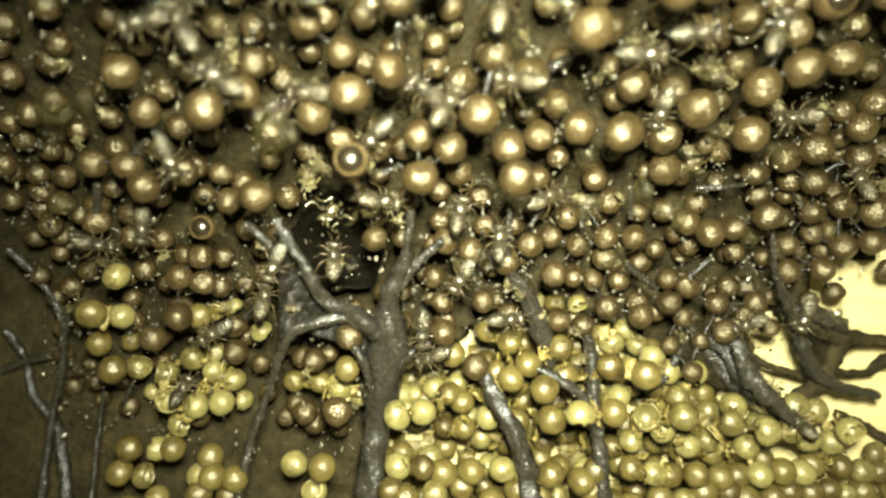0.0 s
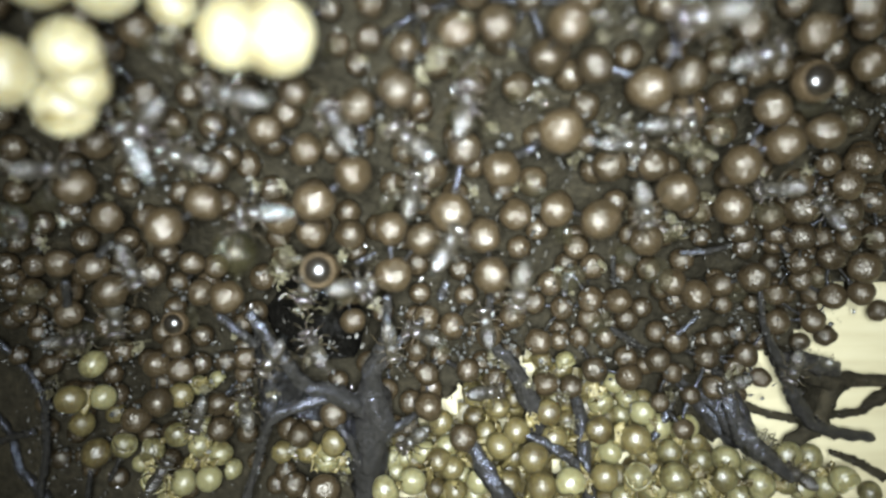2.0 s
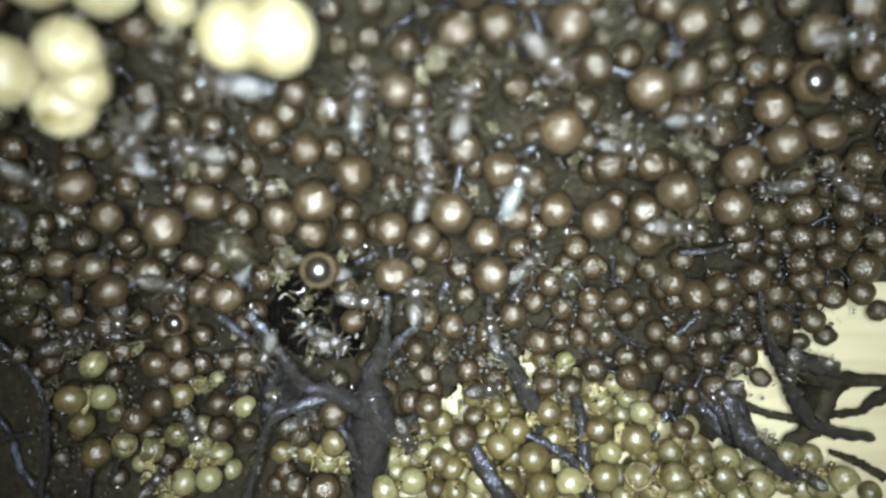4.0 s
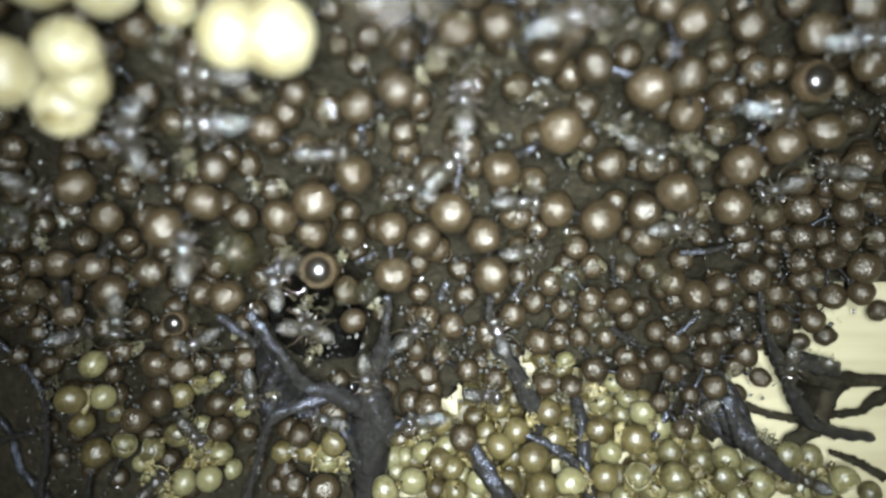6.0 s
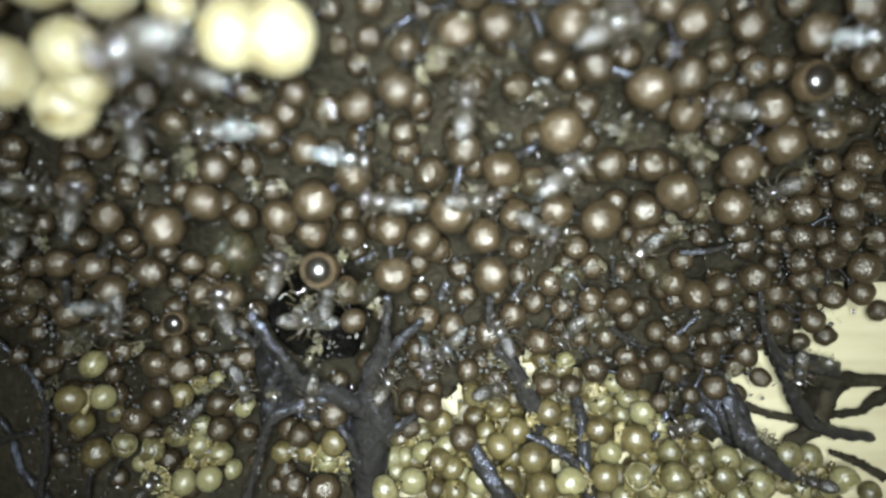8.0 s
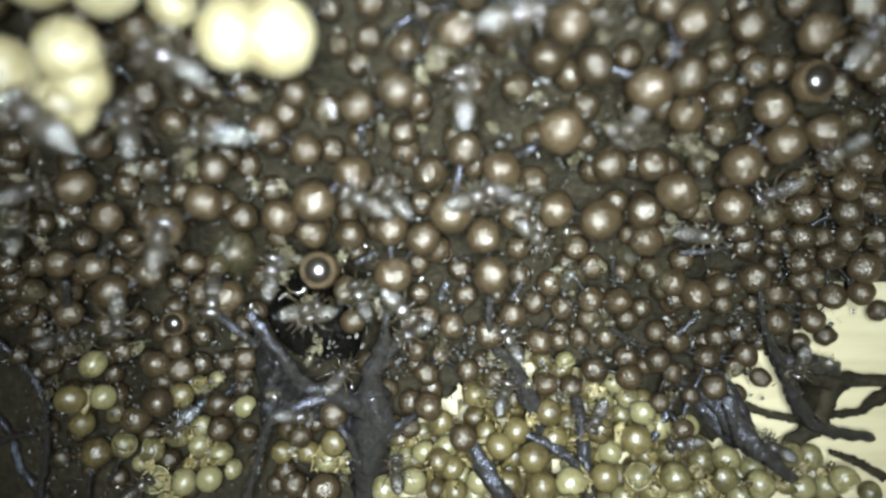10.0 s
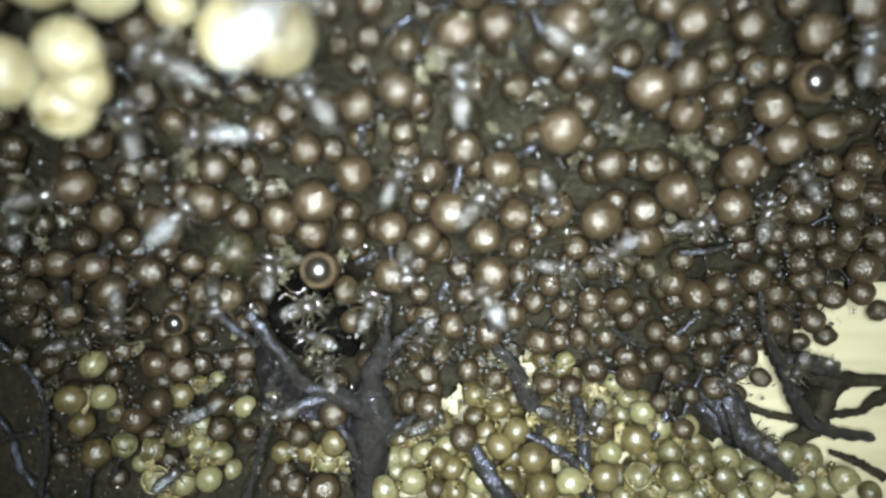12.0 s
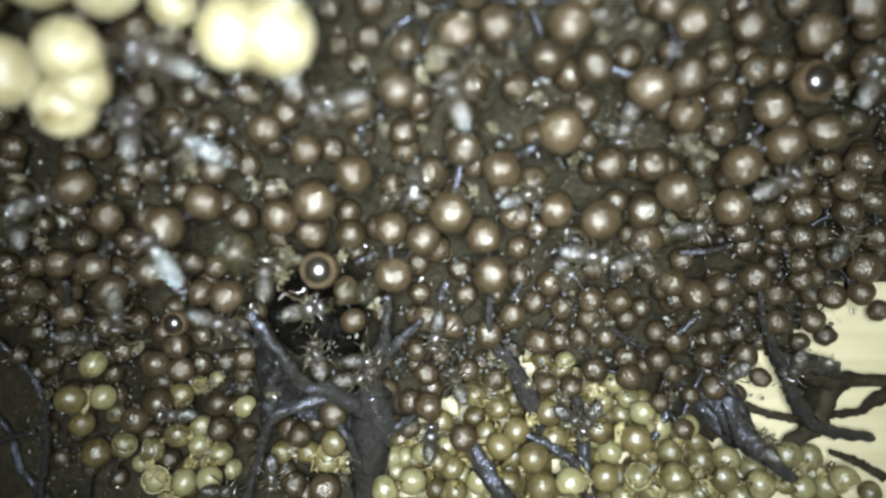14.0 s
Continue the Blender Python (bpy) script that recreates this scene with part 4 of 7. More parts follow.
flakes([
    (-28.05, 57.20, 36.99, 1.44, 74.74), (-19.55, 60.15, 32.00, 1.62, 3.61), (-17.23, 63.47, 25.32, 1.39, 113.79), (22.93, 62.47, 41.73, 2.48, 112.92),
    (21.78, 60.81, 43.04, 1.65, 122.27), (15.72, 63.80, 38.35, 1.70, 127.25), (-15.12, 50.71, 45.03, 1.21, 3.99), (-27.43, 51.71, 44.21, 0.91, 121.68),
    (-5.12, 39.74, 51.93, 0.72, 45.20), (-13.14, 51.78, 45.13, 1.13, 106.68), (31.36, 51.95, 52.80, 1.42, 65.51), (33.40, 52.98, 53.06, 1.14, 66.45),
    (11.16, 62.15, 37.83, 1.34, 54.07), (24.50, 58.86, 44.79, 1.62, 139.01), (29.12, 58.63, 47.39, 1.36, 102.47), (33.73, 58.45, 47.36, 1.27, 55.80),
    (4.52, 41.78, 52.91, 0.69, 144.69), (1.18, 36.74, 53.49, 0.67, 33.73), (-12.92, 42.05, 50.17, 1.08, 125.65),
])
flakes([
    (-12.53, 42.66, 50.33, 0.93, 57.95), (-15.20, 42.10, 50.38, 0.84, 150.04), (-31.77, 52.78, 42.40, 1.25, 154.00), (-36.47, 54.52, 42.73, 0.98, 60.61),
    (44.31, 72.31, 27.14, 1.43, 159.28), (14.06, 69.65, 20.78, 1.90, 40.51), (6.14, 54.60, 45.41, 1.09, 95.33), (44.49, 65.90, 41.23, 1.53, 145.22),
    (23.03, 56.55, 47.12, 0.93, 33.05), (10.71, 68.18, 26.97, 1.34, 145.30), (-0.43, 53.75, 44.60, 0.88, 145.13), (-12.98, 39.92, 51.09, 0.81, 23.34),
    (6.24, 65.92, 28.28, 1.56, 142.90), (8.86, 67.94, 25.50, 1.59, 62.34), (12.95, 64.12, 35.48, 0.81, 75.56), (-16.07, 68.16, 18.15, 1.49, 165.71),
    (-11.14, 71.69, 13.81, 1.65, 0.84), (-28.21, 69.56, 22.05, 1.85, 158.40), (-25.17, 66.45, 25.22, 1.53, 78.18),
])


# ---- torn films of old cells
def film_mesh(seed):
    """A ragged, dented cap torn from an emptied cell."""
    bm = ball(MM, 4, 0.16, seed, (1, 0.8, 1.25), 1.8)
    ragged = [v for v in bm.verts if v.co.normalized().y > -0.05 + 0.9 * noise.noise(v.co.normalized() * 1.7 + Vector((seed, 0, 0)))]
    bmesh.ops.delete(bm, geom=ragged, context="VERTS")
    loose = [v for v in bm.verts if not v.link_faces]
    bmesh.ops.delete(bm, geom=loose, context="VERTS")
    bmesh.ops.solidify(bm, geom=bm.faces[:], thickness=0.00005)
    return mesh_of("film_scrap", bm, FILM)


FILM_MESHES = [film_mesh(2.9 * k + 0.7) for k in range(8)]


def films(rows):
    for x, y, z, d in rows:
        ob = new("film_scrap", dice.choice(FILM_MESHES))
        ob.matrix_basis = pose(x * MM, y * MM, z * MM, dice.uniform(-60, 60), dice.uniform(0, 360), dice.uniform(-60, 60))
        ob.scale = [0.62 * d] * 3
        tagged(ob, "torn translucent film of an emptied brood cell", "film scrap", "torn cell films")


films([
    (11.96, 46.02, 56.69, 1.42), (15.99, 54.11, 49.71, 1.91), (21.55, 54.72, 48.61, 1.81), (22.99, 55.24, 48.44, 1.22), (6.07, 50.80, 52.30, 1.45),
    (7.81, 51.14, 52.15, 1.47), (1.62, 50.57, 50.66, 1.90), (22.15, 47.15, 56.88, 1.56), (21.36, 48.71, 55.49, 1.40), (3.98, 51.92, 49.78, 1.15),
    (31.97, 62.69, 43.53, 2.35), (24.08, 60.45, 43.30, 2.01), (22.41, 61.80, 41.71, 1.77), (11.33, 58.73, 41.52, 2.07), (22.42, 65.89, 37.29, 2.47),
    (32.39, 70.30, 35.54, 2.33), (-14.42, 56.87, 38.53, 2.01), (-21.11, 52.05, 47.25, 1.61), (-24.93, 50.58, 50.21, 1.91), (-24.52, 49.74, 50.93, 1.43),
    (-20.85, 50.32, 49.03, 1.56), (-20.90, 45.54, 54.88, 1.51), (-32.52, 55.68, 45.27, 2.09), (-43.21, 66.83, 34.99, 2.37), (-41.29, 70.16, 29.72, 2.64),
    (-38.93, 68.75, 30.86, 2.28), (-6.93, 57.89, 36.17, 1.79), (0.34, 63.45, 30.70, 2.25), (-1.50, 70.27, 21.11, 2.48), (5.31, 69.16, 24.01, 2.45),
    (16.53, 67.06, 32.16, 2.22), (31.34, 54.32, 52.42, 1.80), (36.07, 57.05, 51.51, 2.02), (9.80, 57.43, 44.15, 2.16), (8.02, 55.79, 45.53, 1.73),
    (-4.01, 53.41, 44.58, 1.42), (-5.08, 54.65, 43.96, 1.70), (-10.97, 58.78, 34.80, 1.56), (-9.04, 58.17, 35.89, 1.80), (-32.45, 63.84, 33.22, 2.40),
    (-33.41, 65.76, 31.25, 2.18), (-23.31, 60.13, 33.61, 2.00), (-17.85, 56.47, 37.03, 1.87), (-41.65, 61.85, 42.27, 2.19), (-36.25, 58.07, 44.72, 1.67),
    (20.67, 53.68, 49.64, 1.42), (24.15, 55.07, 49.89, 1.58), (-7.88, 45.51, 54.47, 1.11), (-10.55, 48.43, 51.72, 1.71), (2.17, 47.67, 53.67, 1.58),
    (0.68, 47.52, 53.20, 1.36), (43.48, 73.10, 36.47, 2.26), (36.67, 72.54, 33.58, 2.25), (42.42, 66.33, 43.32, 1.91), (40.57, 60.90, 48.21, 1.75),
    (12.67, 62.79, 37.25, 2.08), (18.42, 63.27, 39.21, 1.82), (23.34, 52.69, 51.81, 1.75),
])


# ---- bees
def sac(radii, at, level=3, taper=0.0, ridges=0.0, lump=0.0):
    bm = bmesh.new()
    bmesh.ops.create_icosphere(bm, subdivisions=level, radius=1)
    for v in bm.verts:
        x, y, z = v.co
        k = 1 + taper * x + ridges * (math.cos(x * 17) > 0.55) * (abs(x) < 0.85)
        k += lump * noise.noise(Vector((x, y, z)) * 5)
        v.co = (Vector((x * radii[0], y * radii[1] * k, z * radii[2] * k)) + Vector(at)) * MM
    return bm


def wing_mesh(side, length, width, root, lean):
    """A rounded, slightly cambered and veined blade that lies back over the body."""
    bm = bmesh.new()
    rows = []
    for i in range(21):
        t = i / 20
        w = width * (math.sin(math.pi * min(1, 0.08 + 0.92 * t) ** 0.75) ** 0.6 if t < 1 else 0.12)
        row = []
        for j in range(7):
            u = j / 6 - 0.5
            vein = 0.03 * math.cos(j * 3.14) * (1 - t) + 0.035 * noise.noise(Vector((t * length * 2.2, u * width * 2.6, side + width)))
            p = Vector((-t * length, side * (0.02 + lean * t + u * w), 0.16 * math.sin(2.4 * t) - 0.25 * (u * w) ** 2 + vein))
            row.append(bm.verts.new((p + Vector(root)) * MM))
        rows.append(row)
    for a, b in zip(rows, rows[1:]):
        for j in range(6):
            bm.faces.new((a[j], a[j + 1], b[j + 1], b[j])[::side])
    return bm


def limb(points):
    return tube([tuple(c * MM for c in p) for p in points], 7, 0.1, 1.0)


def build_bee():
    root = new("bee")
    part("thorax", sac((0.78, 0.66, 0.6), (0, 0, 0), 3, 0.0, 0.0, 0.12), THORAX, root)
    head = part("head", sac((0.42, 0.72, 0.52), (1.02, 0, -0.12), 3, -0.1, 0, 0.05), THORAX, root)
    part("abdomen", sac((1.2, 0.74, 0.6), (-1.6, 0, -0.16), 4, 0.16, 0.05), ABDOMEN, root, "shiny banded brown abdomen")
    for s in (1, -1):
        part("eye", sac((0.3, 0.17, 0.42), (1.08, 0.62 * s, -0.06), 2), EYE, head, "black compound eye")
        part("antenna", limb([(1.36, 0.18 * s, 0.05, 0.1), (1.7, 0.34 * s, 0.42, 0.09), (2.25, 0.62 * s, 0.18, 0.11)]), LEG, head)
        part("forewing", wing_mesh(s, 3.5, 1.25, (-0.1, 0.1 * s, 0.55 + 0.05 * s), 0.03), WING, root, "glassy iridescent wing")
        part("hindwing", wing_mesh(s, 2.3, 0.8, (-0.3, 0.2 * s, 0.42), 0.2), WING, root, "glassy iridescent wing")
        for x, dx in ((0.5, 0.75), (0.0, 0.1), (-0.4, -0.95)):
            part("leg", limb([(x, 0.4 * s, -0.35, 0.16), (x + dx * 0.6, 1.15 * s, -0.1, 0.14), (x + dx * 0.95, 1.5 * s, -0.7, 0.12),
                              (x + dx * 1.3, 1.72 * s, -1.05, 0.06)]), LEG, root)
    tagged(root, "", "bee", "bees on the nest")
    return root


FIRST_BEE = []


def bee(label):
    if not FIRST_BEE:
        FIRST_BEE.append(build_bee())
        return tagged(FIRST_BEE[0], label)
    return tagged(copy_thing(FIRST_BEE[0], Matrix()), label)


def crawl(x, y, z, heading, pitch=0, roll=0):
    """A bee's pose with its back to the open side of the nest, heading counted from the east towards the lid."""
    a = radians(heading)
    back = Vector((-x, -y, 40 - z)).normalized()
    ahead = Vector((math.cos(a), 0, math.sin(a)))
    ahead = (ahead - back * ahead.dot(back)).normalized()
    m = Matrix((ahead, back.cross(ahead), back)).transposed().to_4x4()
    return Matrix.Translation((x * MM, y * MM, z * MM)) @ m @ pose(0, 0, 0, roll, pitch, 0)


def stride(walker):
    """The legs of a bee on the move swing in turn, three by three."""
    legs = [o for o in walker.children if o.name.startswith("leg")]
    for i, leg in enumerate(legs):
        side = 1 if i < 3 else -1
        rows = []
        for k in range(41):
            swing = 8 * (1 if (k + i) % 2 else -1)
            rows.append((0.35 * k, pose(0, 0, 0, 0, 0, side * swing)))
        walk(leg, rows)


bee_a = bee("dark stingless bee with glassy wings crawling over brown brood cells")
bee_b = bee("dark stingless bee with glassy wings crawling over brown brood cells")
bee_c = bee("dark stingless bee with glassy wings crawling over brown brood cells")
bee_d = bee("dark stingless bee with glassy wings crawling over brown brood cells")
bee_e = bee("dark stingless bee resting with glinting white wings")
bee_f = bee("dark stingless bee walking over the cream wax pots")
bee_g = bee("dark stingless bee with glassy wings crawling over brown brood cells")
bee_i = bee("dark stingless bee with glassy wings crawling over brown brood cells")
bee_j = bee("dark stingless bee with glassy wings crawling over brown brood cells")
bee_k = bee("dark stingless bee with glassy wings crawling over brown brood cells")
bee_l = bee("dark stingless bee with glassy wings crawling over brown brood cells")
bee_m = bee("dark stingless bee with glassy wings crawling over brown brood cells")
bee_n = bee("dark stingless bee with glassy wings crawling over brown brood cells")
bee_o = bee("dark stingless bee visiting an open brood cell")
bee_p = bee("dark stingless bee at the fork of a wax pillar")
bee_q = bee("dark stingless bee climbing from yellow cocoons to brown cells")
bee_r = bee("dark stingless bee facing outward from the brood cells")
bee_s = bee("dark stingless bee with glassy wings crawling over brown brood cells")
bee_t = bee("dark stingless bee with glassy wings crawling over brown brood cells")
bee_u = bee("dark stingless bee with glassy wings crawling over brown brood cells")
bee_v = bee("dark stingless bee on pale yellow cocoons")
bee_w = bee("dark stingless bee with glassy wings crawling over brown brood cells")
bee_x = bee("dark stingless bee with glassy wings crawling over brown brood cells")
bee_y = bee("dark stingless bee with glassy wings crawling over brown brood cells")
bee_z = bee("dark stingless bee with glassy wings crawling over brown brood cells")
bee_ab = bee("dark stingless bee with glassy wings crawling over brown brood cells")
bee_ac = bee("dark stingless bee on pale yellow cocoons")
bee_ad = bee("dark stingless bee on pale yellow cocoons")
bee_ae = bee("dark stingless bee sitting on a black wax pillar")
bee_af = bee("dark stingless bee beside a black wax pillar")
bee_ag = bee("dark stingless bee sitting on a black wax pillar")
bee_ah = bee("dark stingless bee with glassy wings crawling over brown brood cells")
bee_ai = bee("dark stingless bee with glassy wings crawling over brown brood cells")
bee_aj = bee("dark stingless bee with glassy wings crawling over brown brood cells")
bee_ak = bee("dark stingless bee with glassy wings crawling over brown brood cells")
bee_al = bee("dark stingless bee with glassy wings crawling over brown brood cells")
bee_am = bee("dark stingless bee with glassy wings crawling over brown brood cells")
bee_an = bee("dark stingless bee with glassy wings crawling over brown brood cells")
bee_ao = bee("dark stingless bee with glassy wings crawling over brown brood cells")


def motions():
    walk(bee_a, [
        (0, crawl(-13.58, 41.78, 49.00, 170, 22, 0)),
        (0.8, crawl(-13.67, 41.07, 49.23, 166.622, 22, 0)),
        (1.6, crawl(-13.75, 40.10, 49.55, 172.753, 22, 0)),
        (2.4, crawl(-13.86, 39.21, 49.82, 166.833, 22, 0)),
        (3.2, crawl(-13.82, 38.31, 49.96, 175, 22, 0)),
        (4.267, crawl(-13.33, 37.99, 49.87, 174.703, 11.5, 0)),
        (5.3, crawl(-12.69, 37.39, 49.88, 175, 1, 0)),
        (5.6, crawl(-13.78, 37.08, 49.94, 180, 1, 0)),
        (5.9, crawl(-14.28, 37.19, 50.30, 175, 22, 0)),
        (6.5, crawl(-14.09, 37.21, 50.30, 185, 22, 0)),
        (7.1, crawl(-15.25, 37.70, 50.10, 190, 22, 0)),
        (7.5, crawl(-15.15, 37.37, 50.21, 175, 22, 0)),
        (8.2, crawl(-15.20, 36.45, 50.48, 160, 22, 0)),
        (8.9, crawl(-15.53, 36.22, 50.54, 159.133, 22, 0)),
        (9.6, crawl(-15.49, 35.25, 50.79, 152.316, 22, 0)),
        (10.3, crawl(-15.93, 35.04, 50.83, 150, 22, 0)),
        (11.033, crawl(-16.15, 35.03, 50.82, 150.055, 22, 0)),
        (11.767, crawl(-16.08, 35.47, 50.72, 152.053, 22, 0)),
        (12.533, crawl(-16.25, 35.36, 50.74, 155.89, 22, 0)),
        (13.267, crawl(-16.39, 35.51, 50.70, 162.735, 22, 0)),
        (14, crawl(-16.36, 35.30, 50.75, 160, 22, 0)),
    ])
    walk(bee_b, [
        (0, crawl(-4.20, 49.93, 44.95, 140, 22, 0)),
        (0.8, crawl(-5.03, 45.82, 44.94, 145.44, 22, 0)),
        (1.6, crawl(-5.88, 45.73, 45.76, 140, 22, 0)),
        (2, crawl(-7.53, 43.01, 49.03, 120, 22, 0)),
        (2.3, crawl(-7.87, 43.22, 48.92, 100, 22, 0)),
        (2.6, crawl(-3.42, 41.12, 49.58, 130, 1, 0)),
        (2.9, crawl(-3.30, 39.30, 50.22, 118, 1, 0)),
        (3.2, crawl(-3.90, 38.00, 50.92, 120, 22, 0)),
        (4.267, crawl(-5.89, 42.09, 49.49, 66.8701, 22, 0)),
        (5.3, crawl(-8.59, 46.27, 47.35, 20, 22, 0)),
        (5.9, crawl(-8.04, 46.40, 46.96, 0, 22, 0)),
        (6.2, crawl(-8.82, 46.58, 47.16, 10, 22, 0)),
        (6.5, crawl(-8.80, 46.47, 47.22, 0, 22, 0)),
        (6.8, crawl(-7.76, 46.21, 46.77, -15, 22, 0)),
        (7.1, crawl(-6.55, 45.85, 46.30, -10, 1, 0)),
        (7.4, crawl(-6.81, 45.87, 46.30, -12, 1, 0)),
        (8.2, crawl(-6.56, 45.93, 46.56, -8, 1, 0)),
        (8.9, crawl(-6.22, 45.71, 45.69, 56.1401, 8, 0)),
        (9.6, crawl(-6.40, 45.62, 44.15, 112.292, 15, 0)),
        (10.3, crawl(-6.06, 45.83, 43.31, 170, 22, 0)),
        (10.6, crawl(-7.05, 45.37, 42.96, 160, 22, 0)),
        (10.9, crawl(-8.44, 45.01, 43.65, 130, 22, 0)),
        (11.2, crawl(-8.48, 45.20, 44.16, 105, 1, 0)),
        (11.5, crawl(-9.30, 46.10, 45.80, 95, 1, 0)),
        (11.8, crawl(-8.27, 41.34, 49.64, 110, 22, 0)),
        (12.1, crawl(-8.61, 39.03, 49.97, 130, 22, 0)),
        (12.4, crawl(-8.37, 37.92, 50.36, 120, 22, 0)),
        (12.7, crawl(-8.60, 36.49, 50.79, 120, 22, 0)),
        (14, crawl(-9.88, 35.24, 51.05, 130, 22, 0)),
    ])
    walk(bee_c, [
        (0, crawl(-1.79, 47.66, 43.45, 60, 22, 0)),
        (1, crawl(-2.09, 47.87, 43.20, 75, 22, 0)),
        (1.5, crawl(-1.96, 47.70, 43.19, 65, 22, 0)),
        (2, crawl(-2.19, 49.96, 44.96, 75, 22, 0)),
        (3.2, crawl(-1.03, 48.12, 44.77, 40, 22, 0)),
        (4.267, crawl(-1.25, 48.18, 44.69, 92.0665, 22, 0)),
        (5.3, crawl(-1.74, 49.88, 44.95, 150, 22, 0)),
        (6.5, crawl(-3.02, 50.39, 44.68, 160, 22, 0)),
        (6.8, crawl(-3.29, 50.35, 43.91, 165, 1, 0)),
        (7.1, crawl(-4.47, 50.55, 44.33, 168, 22, 0)),
        (7.4, crawl(-4.70, 50.11, 43.98, 165, 1, 0)),
        (8.2, crawl(-4.84, 46.34, 43.52, 170, 22, 0)),
        (8.9, crawl(-4.85, 50.81, 44.04, 147.776, 22, 0)),
        (9.6, crawl(-4.26, 46.70, 44.17, 141.325, 22, 0)),
        (10.3, crawl(-4.21, 50.14, 44.75, 120, 22, 0)),
        (11.067, crawl(-3.84, 49.93, 44.98, 87.6059, 22, 0)),
        (11.8, crawl(-3.49, 49.55, 45.35, 60, 22, 0)),
        (12.7, crawl(-3.08, 41.12, 49.59, 110, 22, 0)),
        (13, crawl(-3.82, 37.46, 51.07, 150, 22, 0)),
        (13.4, crawl(-5.61, 39.31, 50.04, 190, 1, 0)),
        (14, crawl(-7.60, 41.71, 49.54, 195, 22, 0)),
    ])
    walk(bee_d, [
        (0, crawl(-24.99, 44.13, 47.13, 200, 22, 0)),
        (0.4, crawl(-24.85, 43.18, 47.43, 129.758, 11.5, 0)),
        (0.8, crawl(-24.08, 41.54, 48.01, 60, 1, 0)),
        (1, crawl(-25.00, 42.80, 47.88, 50, 22, 0)),
        (2, crawl(-28.80, 46.47, 45.86, 0, 22, 0)),
        (3.2, crawl(-30.39, 47.66, 45.15, -20, 22, 0)),
        (4.267, crawl(-30.89, 48.09, 44.87, -25.3894, 22, 0)),
        (5.3, crawl(-31.55, 48.79, 44.40, -30, 22, 0)),
        (6.033, crawl(-31.47, 48.83, 44.36, -25.1346, 22, 0)),
        (6.733, crawl(-31.36, 48.36, 44.71, -15.114, 22, 0)),
        (7.467, crawl(-31.07, 48.35, 44.69, -8.14018, 22, 0)),
        (8.2, crawl(-31.37, 48.52, 44.59, 0, 22, 0)),
        (8.9, crawl(-31.03, 48.31, 44.72, 4.20246, 22, 0)),
        (9.6, crawl(-31.49, 48.66, 44.50, 16.8331, 22, 0)),
        (10.3, crawl(-31.45, 48.43, 44.67, 20, 22, 0)),
        (10.6, crawl(-31.07, 48.39, 44.67, 30, 22, 0)),
        (10.9, crawl(-29.83, 47.38, 44.57, 10, 22, 0)),
        (11.667, crawl(-29.64, 47.26, 44.14, 10.798, 22, 0)),
        (12.467, crawl(-29.50, 47.19, 43.91, 12.2767, 22, 0)),
        (13.233, crawl(-29.71, 47.30, 44.14, 20.2346, 22, 0)),
        (14, crawl(-30.00, 47.58, 43.78, 20, 22, 0)),
    ])
    walk(bee_e, [
        (0, crawl(-19.92, 46.09, 44.15, 150, 22, 0)),
        (0.8, crawl(-19.99, 46.32, 45.33, 157.162, 22, 0)),
        (1.6, crawl(-19.46, 45.03, 46.47, 160, 22, 0)),
        (2.4, crawl(-18.68, 44.86, 46.72, 163.362, 22, 0)),
        (3.2, crawl(-18.17, 44.81, 46.85, 170, 22, 0)),
        (4.267, crawl(-17.81, 44.37, 47.18, 165.185, 22, 0)),
        (5.3, crawl(-17.57, 43.33, 47.78, 170, 22, 0)),
        (6.5, crawl(-15.03, 41.45, 48.48, 185, 1, 0)),
        (7.1, crawl(-15.07, 41.58, 48.43, 182, 1, 0)),
        (7.7, crawl(-15.40, 42.47, 48.00, 180, 1, 0)),
        (8.2, crawl(-15.26, 42.51, 48.01, 178, 1, 0)),
        (8.9, crawl(-15.64, 42.65, 47.89, 172.831, 1, 0)),
        (9.6, crawl(-15.86, 43.01, 47.69, 177.954, 1, 0)),
        (10.3, crawl(-15.84, 42.85, 47.77, 178, 1, 0)),
        (11.5, crawl(-15.78, 42.86, 47.77, 180, 1, 0)),
        (12.467, crawl(-15.84, 42.74, 47.82, 173.626, 1, 0)),
        (13.4, crawl(-15.82, 42.97, 47.71, 172, 1, 0)),
        (14, crawl(-17.27, 43.08, 47.43, 150, 1, 0)),
    ])
